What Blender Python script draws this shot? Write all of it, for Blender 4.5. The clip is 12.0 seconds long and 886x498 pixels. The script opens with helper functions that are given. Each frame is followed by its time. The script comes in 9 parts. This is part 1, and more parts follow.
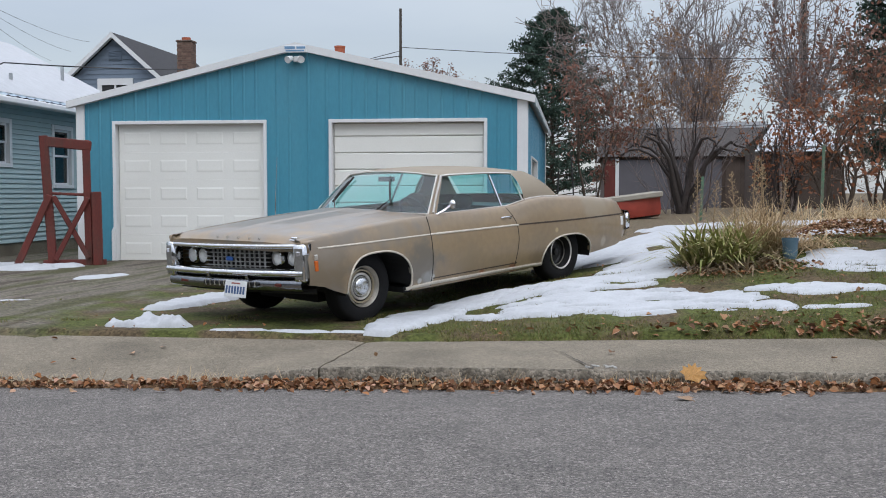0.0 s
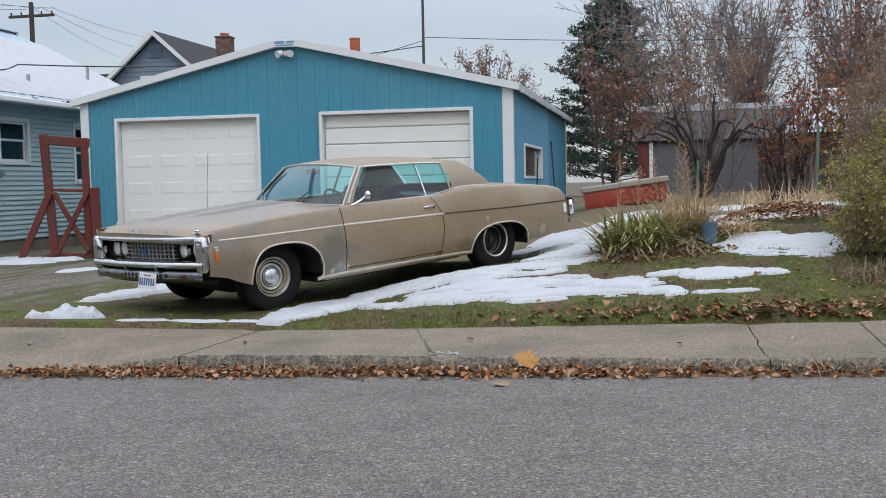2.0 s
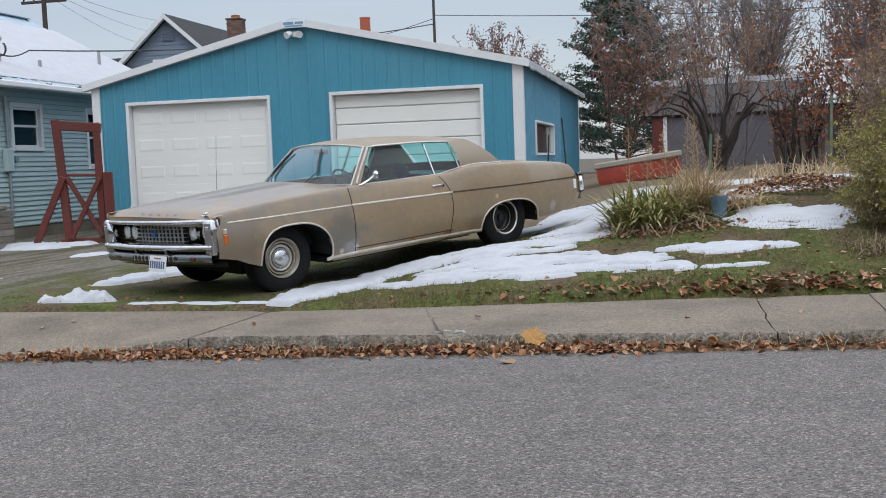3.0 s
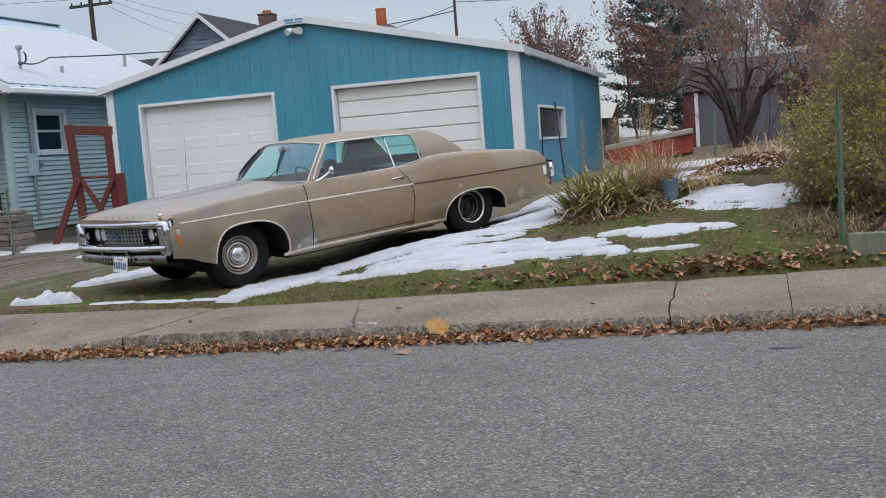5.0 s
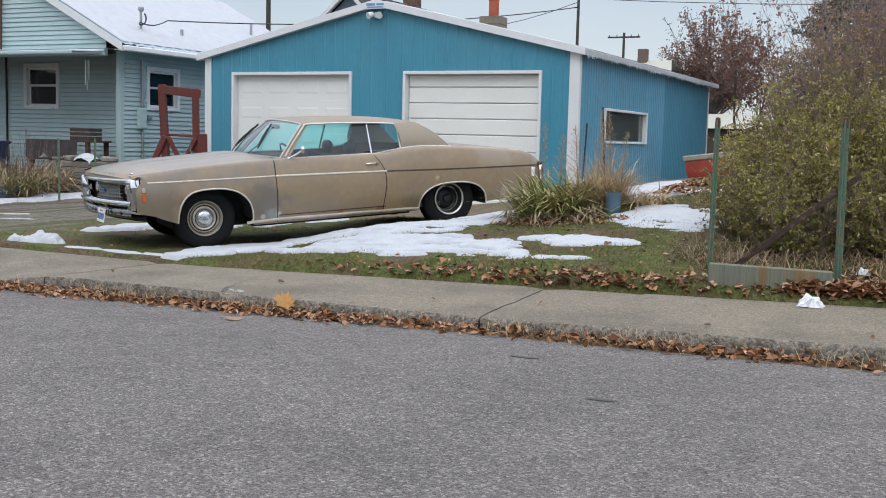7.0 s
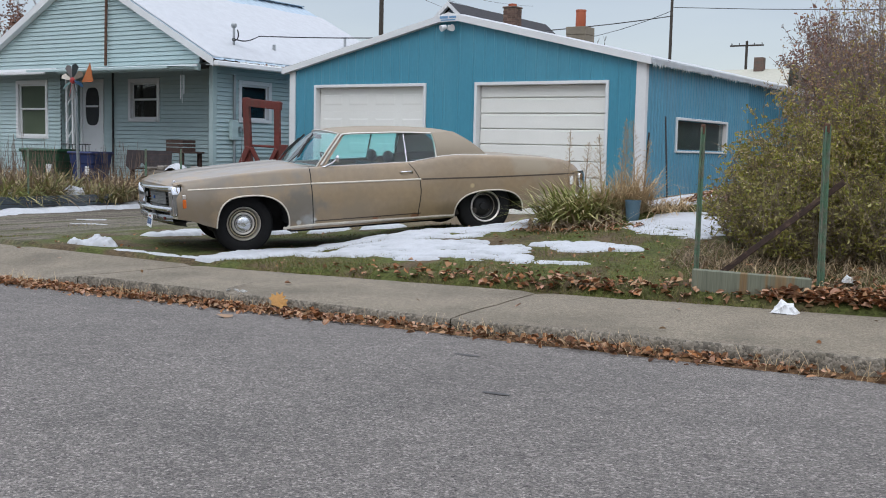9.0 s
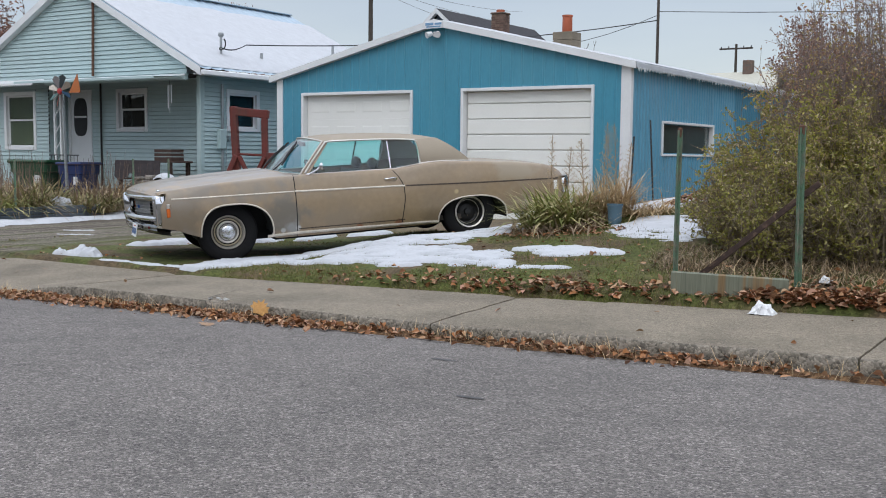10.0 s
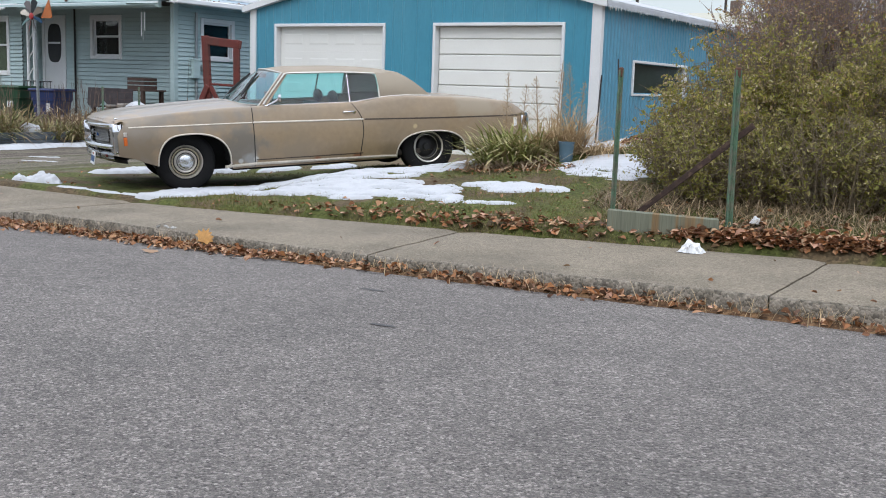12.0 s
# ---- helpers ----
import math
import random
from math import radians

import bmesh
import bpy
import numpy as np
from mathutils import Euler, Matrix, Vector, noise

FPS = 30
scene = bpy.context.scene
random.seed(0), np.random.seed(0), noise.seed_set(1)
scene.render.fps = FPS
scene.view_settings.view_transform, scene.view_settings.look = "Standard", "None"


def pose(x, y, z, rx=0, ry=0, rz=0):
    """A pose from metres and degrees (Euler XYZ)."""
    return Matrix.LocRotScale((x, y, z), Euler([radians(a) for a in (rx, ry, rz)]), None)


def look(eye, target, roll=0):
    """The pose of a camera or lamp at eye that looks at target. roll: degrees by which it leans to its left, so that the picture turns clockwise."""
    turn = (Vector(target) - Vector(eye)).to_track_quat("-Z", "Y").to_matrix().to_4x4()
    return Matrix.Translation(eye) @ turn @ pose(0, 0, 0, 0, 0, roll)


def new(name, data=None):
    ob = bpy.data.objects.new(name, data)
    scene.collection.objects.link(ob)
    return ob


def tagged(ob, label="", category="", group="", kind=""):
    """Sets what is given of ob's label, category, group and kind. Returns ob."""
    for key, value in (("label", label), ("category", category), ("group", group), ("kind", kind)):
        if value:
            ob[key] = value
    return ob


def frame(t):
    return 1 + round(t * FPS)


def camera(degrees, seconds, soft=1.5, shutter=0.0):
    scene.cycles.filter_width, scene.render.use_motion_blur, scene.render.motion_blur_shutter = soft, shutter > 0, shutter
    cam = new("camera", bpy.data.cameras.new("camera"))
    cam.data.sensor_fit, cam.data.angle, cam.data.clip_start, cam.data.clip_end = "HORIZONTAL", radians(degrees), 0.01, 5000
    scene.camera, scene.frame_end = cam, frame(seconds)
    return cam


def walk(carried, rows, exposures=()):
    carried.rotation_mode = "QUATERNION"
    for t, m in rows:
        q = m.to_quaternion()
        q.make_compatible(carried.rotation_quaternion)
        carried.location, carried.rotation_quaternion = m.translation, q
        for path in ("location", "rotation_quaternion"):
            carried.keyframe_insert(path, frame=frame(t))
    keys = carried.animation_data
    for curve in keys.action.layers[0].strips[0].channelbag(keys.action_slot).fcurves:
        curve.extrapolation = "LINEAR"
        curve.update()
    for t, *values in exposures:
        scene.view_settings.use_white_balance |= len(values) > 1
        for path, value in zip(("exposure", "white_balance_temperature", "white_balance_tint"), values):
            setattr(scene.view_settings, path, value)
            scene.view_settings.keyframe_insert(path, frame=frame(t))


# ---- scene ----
cam = camera(45.2, 12.0, 1.0)
PATH = [
    (0, (-0.189, -0.619, 1.304), (-0.439, 1.363, 1.203), 0.0),
    (0.5, (0.523, -0.591, 1.316), (0.264, 1.389, 1.221), -0.3),
    (1, (1.085, -0.562, 1.317), (0.821, 1.419, 1.241), -0.2),
    (1.5, (1.392, -0.537, 1.321), (1.093, 1.438, 1.227), -0.4),
    (2, (1.532, -0.521, 1.317), (1.126, 1.433, 1.194), -1.1),
    (2.5, (1.595, -0.505, 1.315), (1.169, 1.443, 1.17), -1.7),
    (3, (1.612, -0.504, 1.313), (1.174, 1.441, 1.151), -2.1),
    (3.2, (1.638, -0.508, 1.317), (1.198, 1.435, 1.138), -2.3),
    (4.8, (2.587, -0.456, 1.34), (2.023, 1.458, 1.2), -4.2),
    (5, (2.806, -0.44, 1.345), (2.242, 1.47, 1.159), -4.4),
    (5.5, (3.392, -0.374, 1.347), (2.617, 1.456, 1.128), -5.4),
    (6, (4.042, -0.282, 1.358), (3.14, 1.492, 1.158), -3.5),
    (6.5, (4.703, -0.158, 1.363), (3.839, 1.636, 1.176), 0.3),
    (6.7, (4.957, -0.124, 1.364), (4.106, 1.674, 1.162), 1.2),
    (8.3, (6.226, 0.188, 1.363), (5.152, 1.866, 1.198), 1.4),
    (8.5, (6.297, 0.201, 1.358), (5.208, 1.869, 1.179), 1.4),
    (9, (6.436, 0.23, 1.36), (5.349, 1.899, 1.172), 1.3),
    (9.5, (6.521, 0.247, 1.362), (5.438, 1.919, 1.184), 0.7),
    (10, (6.552, 0.26, 1.36), (5.474, 1.935, 1.184), 0.6),
    (10.5, (6.568, 0.259, 1.363), (5.49, 1.934, 1.178), 1.0),
    (11, (6.641, 0.271, 1.366), (5.555, 1.94, 1.175), 2.0),
    (11.5, (6.792, 0.306, 1.366), (5.706, 1.958, 1.062), 2.3),
    (12, (6.962, 0.33, 1.367), (5.913, 2.007, 1.072), 1.9),
]
walk(cam, [(t, look(eye, target, roll)) for t, eye, target, roll in PATH],
     exposures=((0.0, -0.05, 6380, 5), (2.5, -0.03, 6380, 5), (3.2, -0.05, 6380, 5), (5.0, -0.12, 6380, 5), (5.5, 0.06, 6380, 5), (6.0, 0.12, 6380, 5), (6.7, 0.1, 6380, 5), (8.5, 0.0, 6380, 5), (9.5, -0.02, 6380, 5), (10.5, 0.0, 6380, 5), (11.0, -0.02, 6380, 5), (11.5, -0.02, 6380, 5), (12.0, 0.23, 6380, 5)))

# ---------------------------------------------------------------- light
world = bpy.data.worlds.new("overcast")
world.use_nodes = True
scene.world = world
wn, wl = world.node_tree.nodes, world.node_tree.links
wn.clear()
w_out = wn.new("ShaderNodeOutputWorld")
w_bg = wn.new("ShaderNodeBackground")
w_sky = wn.new("ShaderNodeTexSky")
w_sky.sky_type = "NISHITA"
w_sky.sun_disc = False
w_sky.sun_elevation, w_sky.sun_rotation = radians(46), radians(155)
w_co = wn.new("ShaderNodeTexCoord")
w_sep = wn.new("ShaderNodeSeparateXYZ")
w_up = wn.new("ShaderNodeMapRange")          # overcast sky: zenith about three times the horizon
w_up.inputs["From Min"].default_value, w_up.inputs["From Max"].default_value = 0.14, 1.0
w_up.inputs["To Min"].default_value, w_up.inputs["To Max"].default_value = 0.49, 2.2
w_noise = wn.new("ShaderNodeTexNoise")
w_noise.inputs["Scale"].default_value, w_noise.inputs["Detail"].default_value = 2.4, 5.0
w_map = wn.new("ShaderNodeMapping")
w_map.inputs["Scale"].default_value = (1.0, 1.0, 4.0)
w_ramp = wn.new("ShaderNodeValToRGB")
w_ramp.color_ramp.elements[0].position, w_ramp.color_ramp.elements[1].position = 0.35, 0.72
w_ramp.color_ramp.elements[0].color = (0.82, 0.83, 0.96, 1)
w_ramp.color_ramp.elements[1].color = (1.0, 0.995, 1.072, 1)
w_mul = wn.new("ShaderNodeVectorMath")
w_mul.operation = "SCALE"
w_mix = wn.new("ShaderNodeMixRGB")
w_mix.inputs["Fac"].default_value = 0.04
wl.new(w_co.outputs["Generated"], w_sep.inputs[0])
wl.new(w_sep.outputs["Z"], w_up.inputs["Value"])
wl.new(w_co.outputs["Generated"], w_map.inputs["Vector"])
wl.new(w_map.outputs[0], w_noise.inputs["Vector"])
wl.new(w_noise.outputs["Fac"], w_ramp.inputs["Fac"])
wl.new(w_ramp.outputs["Color"], w_mul.inputs[0])
wl.new(w_up.outputs[0], w_mul.inputs["Scale"])
wl.new(w_mul.outputs[0], w_mix.inputs["Color1"])
wl.new(w_sky.outputs[0], w_mix.inputs["Color2"])
wl.new(w_mix.outputs[0], w_bg.inputs["Color"])
w_bg.inputs["Strength"].default_value = 1.0
wl.new(w_bg.outputs[0], w_out.inputs["Surface"])

sun_data = bpy.data.lights.new("sun", "SUN")
sun_data.energy, sun_data.angle, sun_data.color = 0.6, radians(30), (1.0, 0.95, 0.88)
sun = new("sun", sun_data)
sun.matrix_world = look((0, 0, 16), (-7, 14, 0))

# ---------------------------------------------------------------- mesh tools
R = random.Random(7)


class Mesh:
    """Collects vertices and faces for one mesh."""

    def __init__(self):
        self.v, self.f, self.smooth = [], [], False

    def quad(self, a, b, c, d):
        n = len(self.v)
        self.v += [tuple(a), tuple(b), tuple(c), tuple(d)]
        self.f.append((n, n + 1, n + 2, n + 3))
        return self

    def tri(self, a, b, c):
        n = len(self.v)
        self.v += [tuple(a), tuple(b), tuple(c)]
        self.f.append((n, n + 1, n + 2))
        return self

    def box(self, lo, hi, m=None, ch=0.0):
        """A box between two corners, with chamfered edges of width ch."""
        lo, hi = Vector(lo), Vector(hi)
        c, h = (lo + hi) / 2, (hi - lo) / 2
        ch = min(ch, 0.45 * min(h) * 2)
        n = len(self.v)
        if ch <= 0:
            pts = [c + Vector((sx * h.x, sy * h.y, sz * h.z)) for sz in (-1, 1) for sy in (-1, 1) for sx in (-1, 1)]
            faces = [(0, 2, 3, 1), (4, 5, 7, 6), (0, 1, 5, 4), (2, 6, 7, 3), (0, 4, 6, 2), (1, 3, 7, 5)]
        else:
            pts, idx = [], {}
            for sx in (-1, 1):
                for sy in (-1, 1):
                    for sz in (-1, 1):
                        s = (sx, sy, sz)
                        for k in range(3):
                            p = [s[i] * (h[i] - (0 if i == k else ch)) for i in range(3)]
                            idx[s, k] = len(pts)
                            pts.append(c + Vector(p))
            faces = []
            for k in range(3):
                i, j = (k + 1) % 3, (k + 2) % 3
                for s in (-1, 1):
                    loop = []
                    for a, b in ((-1, -1), (1, -1), (1, 1), (-1, 1)):
                        q = [0, 0, 0]
                        q[k], q[i], q[j] = s, a, b
                        loop.append(idx[tuple(q), k])
                    faces.append(tuple(loop if s > 0 else loop[::-1]))
            for k in range(3):      # edge chamfers along axis k
                i, j = (k + 1) % 3, (k + 2) % 3
                for a in (-1, 1):
                    for b in (-1, 1):
                        q0, q1 = [0, 0, 0], [0, 0, 0]
                        q0[k], q1[k] = -1, 1
                        q0[i] = q1[i] = a
                        q0[j] = q1[j] = b
                        q0, q1 = tuple(q0), tuple(q1)
                        loop = [idx[q0, i], idx[q1, i], idx[q1, j], idx[q0, j]]
                        faces.append(tuple(loop if a * b < 0 else loop[::-1]))
            for sx in (-1, 1):
                for sy in (-1, 1):
                    for sz in (-1, 1):
                        s = (sx, sy, sz)
                        loop = [idx[s, 0], idx[s, 1], idx[s, 2]]
                        faces.append(tuple(loop if sx * sy * sz > 0 else loop[::-1]))
        self.v += [tuple((m @ p) if m else p) for p in pts]
        self.f += [tuple(n + i for i in f) for f in faces]
        return self

    def beam(self, a, b, w, h=None, ch=0.0, up=(0, 0, 1)):
        """A square bar from a to b."""
        a, b = Vector(a), Vector(b)
        d = (b - a)
        ln = d.length
        x = d.normalized()
        u = Vector(up)
        if abs(x.dot(u)) > 0.98:
            u = Vector((0, 1, 0))
        y = u.cross(x).normalized()
        z = x.cross(y)
        m = Matrix.Translation(a) @ Matrix((x, y, z)).transposed().to_4x4()
        h = w if h is None else h
        return self.box((0, -w / 2, -h / 2), (ln, w / 2, h / 2), m, ch)

    def tube(self, pts, r, n=8, caps=True, r1=None):
        """A round bar along points; r may taper to r1."""
        pts = [Vector(p) for p in pts]
        k = len(self.v)
        last = len(pts) - 1
        ref = Vector((0, 0, 1))
        for i, p in enumerate(pts):
            t = (pts[min(i + 1, last)] - pts[max(i - 1, 0)]).normalized()
            if abs(t.dot(ref)) > 0.95:
                ref = Vector((1, 0, 0)) if abs(t.x) < 0.9 else Vector((0, 1, 0))
            a = ref.cross(t).normalized()
            b = t.cross(a)
            rr = r if r1 is None else r + (r1 - r) * i / max(last, 1)
            for j in range(n):
                an = 2 * math.pi * j / n
                self.v.append(tuple(p + (a * math.cos(an) + b * math.sin(an)) * rr))
        for i in range(last):
            for j in range(n):
                self.f.append((k + i * n + j, k + i * n + (j + 1) % n, k + (i + 1) * n + (j + 1) % n, k + (i + 1) * n + j))
        if caps:
            self.f.append(tuple(k + j for j in range(n))[::-1])
            self.f.append(tuple(k + last * n + j for j in range(n)))
        return self

    def grid(self, rows, close=False):
        """Faces over rows of equally many points."""
        k, n = len(self.v), len(rows[0])
        for row in rows:
            self.v += [tuple(p) for p in row]
        for i in range(len(rows) - 1):
            for j in range(n if close else n - 1):
                self.f.append((k + i * n + j, k + i * n + (j + 1) % n, k + (i + 1) * n + (j + 1) % n, k + (i + 1) * n + j))
        return self

    def lathe(self, prof, n=32, m=None):
        """Turns (radius, height) pairs round z."""
        rows = []
        for j in range(n):
            an = 2 * math.pi * j / n
            row = [Vector((r * math.cos(an), r * math.sin(an), z)) for r, z in prof]
            rows.append([(m @ p) if m else p for p in row])
        k, c = len(self.v), len(prof)
        for row in rows:
            self.v += [tuple(p) for p in row]
        for j in range(n):
            for i in range(c - 1):
                a, b = j, (j + 1) % n
                self.f.append((k + a * c + i, k + b * c + i, k + b * c + i + 1, k + a * c + i + 1))
        return self

    def data(self, name, mat=None, smooth=False):
        me = bpy.data.meshes.new(name)
        me.from_pydata(self.v, [], self.f)
        if mat:
            me.materials.append(mat)
        if smooth:
            me.polygons.foreach_set("use_smooth", [True] * len(me.polygons))
        me.update()
        return me


def soften(me, angle=40):
    """Smooth shading with edges sharper than angle kept crisp."""
    bm = bmesh.new()
    bm.from_mesh(me)
    bmesh.ops.remove_doubles(bm, verts=bm.verts, dist=1e-5)
    bmesh.ops.recalc_face_normals(bm, faces=bm.faces)
    for f in bm.faces:
        f.smooth = True
    lim = radians(angle)
    for e in bm.edges:
        if len(e.link_faces) == 2 and e.calc_face_angle(0) > lim:
            e.smooth = False
    bm.to_mesh(me)
    bm.free()
    return me


def thing(name, label, category, m=None, group="", kind=""):
    """A top-level empty that holds parts."""
    ob = new(name)
    ob.empty_display_size = 0.1
    if m is not None:
        ob.matrix_basis = m
    return tagged(ob, label, category, group, kind)


def part(name, mesh, mat, parent, label="", smooth=None):
    """One mesh object under a thing or a part. smooth: angle in degrees for soft shading."""
    me = mesh.data(name, mat)
    if smooth:
        soften(me, smooth)
    ob = new(name, me)
    ob.parent = parent
    return tagged(ob, label)


def single(name, mesh, mat, label, category, m=None, group="", kind="", smooth=None):
    """A thing made of one mesh."""
    me = mesh.data(name, mat)
    if smooth:
        soften(me, smooth)
    ob = new(name, me)
    if m is not None:
        ob.matrix_basis = m
    return tagged(ob, label, category, group, kind)


def smoothstep(a, b, x):
    t = min(1.0, max(0.0, (x - a) / (b - a)))
    return t * t * (3 - 2 * t)


def pw(x, table):
    """Value at x on a smooth line through (x, y) pairs, x rising."""
    if x <= table[0][0]:
        return table[0][1]
    for (x0, y0), (x1, y1) in zip(table, table[1:]):
        if x <= x1:
            return y0 + (y1 - y0) * (x - x0) / (x1 - x0)
    return table[-1][1]


def fbm(x, y, z=0.0, octaves=3):
    s, a, t = 0.0, 1.0, 0.0
    for i in range(octaves):
        s += a * noise.noise(Vector((x * 2 ** i, y * 2 ** i, z + 7.1 * i)))
        t += a
        a *= 0.5
    return s / t


def cloud(name, verts, k, mat):
    """A mesh of many separate k-cornered faces, from an array of corners."""
    verts = np.asarray(verts, float).reshape(-1, 3)
    n = len(verts) // k
    me = bpy.data.meshes.new(name)
    me.vertices.add(n * k)
    me.vertices.foreach_set("co", verts.ravel())
    me.loops.add(n * k)
    me.loops.foreach_set("vertex_index", np.arange(n * k, dtype=np.int32))
    me.polygons.add(n)
    me.polygons.foreach_set("loop_start", np.arange(0, n * k, k, dtype=np.int32))
    me.polygons.foreach_set("loop_total", np.full(n, k, dtype=np.int32))
    me.materials.append(mat)
    me.update(calc_edges=True)
    return me


def twigs(name, segs, mat, sides=4):
    """A mesh of tapered sticks, rows of (x, y, z, x, y, z, r0, r1)."""
    s = np.asarray(segs, float)
    a, b, r0, r1 = s[:, :3], s[:, 3:6], s[:, 6:7], s[:, 7:8]
    d = b - a
    d /= np.linalg.norm(d, axis=1, keepdims=True) + 1e-9
    ref = np.where(np.abs(d[:, 2:3]) > 0.9, np.array([[1.0, 0, 0]]), np.array([[0, 0, 1.0]]))
    u = np.cross(ref, d)
    u /= np.linalg.norm(u, axis=1, keepdims=True) + 1e-9
    w = np.cross(d, u)
    ring0, ring1 = [], []
    for i in range(sides):
        an = 2 * math.pi * i / sides
        o = u * math.cos(an) + w * math.sin(an)
        ring0.append(a + o * r0)
        ring1.append(b + o * r1)
    v = np.stack(ring0 + ring1, 1)
    n = len(s)
    base = (np.arange(n) * 2 * sides)[:, None]
    f = []
    for i in range(sides):
        j = (i + 1) % sides
        f.append(np.concatenate([base + i, base + j, base + sides + j, base + sides + i], 1))
    f = np.stack(f, 1).reshape(-1, 4)
    me = bpy.data.meshes.new(name)
    me.vertices.add(n * 2 * sides)
    me.vertices.foreach_set("co", v.ravel())
    me.loops.add(len(f) * 4)
    me.loops.foreach_set("vertex_index", f.ravel().astype(np.int32))
    me.polygons.add(len(f))
    me.polygons.foreach_set("loop_start", np.arange(0, len(f) * 4, 4, dtype=np.int32))
    me.polygons.foreach_set("loop_total", np.full(len(f), 4, dtype=np.int32))
    me.polygons.foreach_set("use_smooth", np.full(len(f), True))
    me.materials.append(mat)
    me.update(calc_edges=True)
    return me


def leaf_faces(pts, size, rng, flat=0.0, aspect=0.55, fold=0.25):
    """Folded six-cornered leaves as two quads each, at the points; returns corners for cloud(.., 4)."""
    pts = np.asarray(pts, float)
    n = len(pts)
    d = rng.normal(size=(n, 3))
    d[:, 2] *= 1 - flat
    d /= np.linalg.norm(d, axis=1, keepdims=True)
    nn = rng.normal(size=(n, 3))
    if flat:
        nn = nn * (1 - flat) + np.array([0, 0, 1.0]) * flat * 1.5
    s = np.cross(d, nn)
    s /= np.linalg.norm(s, axis=1, keepdims=True) + 1e-9
    up = np.cross(s, d)
    L = (size * rng.uniform(0.6, 1.35, n))[:, None]
    W = L * aspect * rng.uniform(0.7, 1.2, n)[:, None]
    c = fold * rng.uniform(0.2, 1.4, n)[:, None] * L
    base, tip = pts - d * L * 0.5, pts + d * L * 0.5 + up * c * 0.4
    l1, l2 = pts - d * L * 0.12 + s * W * 0.5 + up * c, pts + d * L * 0.22 + s * W * 0.38 + up * c
    r1, r2 = pts - d * L * 0.12 - s * W * 0.5 + up * c, pts + d * L * 0.22 - s * W * 0.38 + up * c
    return np.stack([base, l1, l2, tip, base, tip, r2, r1], 1).reshape(-1, 3)


def leaf_material(name, stops, rough=0.7, light=0.0):
    """Leaf colours picked leaf by leaf from a ramp."""
    mt = bpy.data.materials.new(name)
    mt.use_nodes = True
    ns, ln = mt.node_tree.nodes, mt.node_tree.links
    bs = ns["Principled BSDF"]
    bs.inputs["Roughness"].default_value = rough
    bs.inputs["Specular IOR Level"].default_value = 0.3
    ge = ns.new("ShaderNodeNewGeometry")
    rp = ns.new("ShaderNodeValToRGB")
    el = rp.color_ramp.elements
    while len(el) < len(stops):
        el.new(0.5)
    for i, (e, c) in enumerate(zip(el, stops)):
        e.position, e.color = i / max(1, len(stops) - 1), (*c, 1)
    ln.new(ge.outputs["Random Per Island"], rp.inputs["Fac"])
    no = ns.new("ShaderNodeTexNoise")
    no.inputs["Scale"].default_value = 60.0
    mr = ns.new("ShaderNodeMapRange")
    mr.inputs["To Min"].default_value, mr.inputs["To Max"].default_value = 0.7, 1.3
    ln.new(no.outputs["Fac"], mr.inputs["Value"])
    sc = ns.new("ShaderNodeVectorMath")
    sc.operation = "SCALE"
    ln.new(rp.outputs["Color"], sc.inputs[0])
    ln.new(mr.outputs[0], sc.inputs["Scale"])
    ln.new(sc.outputs[0], bs.inputs["Base Color"])
    if light:
        tr = ns.new("ShaderNodeBsdfTranslucent")
        mx = ns.new("ShaderNodeMixShader")
        mx.inputs[0].default_value = light
        ln.new(sc.outputs[0], tr.inputs[0])
        ln.new(bs.outputs[0], mx.inputs[1])
        ln.new(tr.outputs[0], mx.inputs[2])
        ln.new(mx.outputs[0], ns["Material Output"].inputs[0])
    return mt


def meshpart(name, me, parent, label=""):
    ob = new(name, me)
    ob.parent = parent
    return tagged(ob, label)

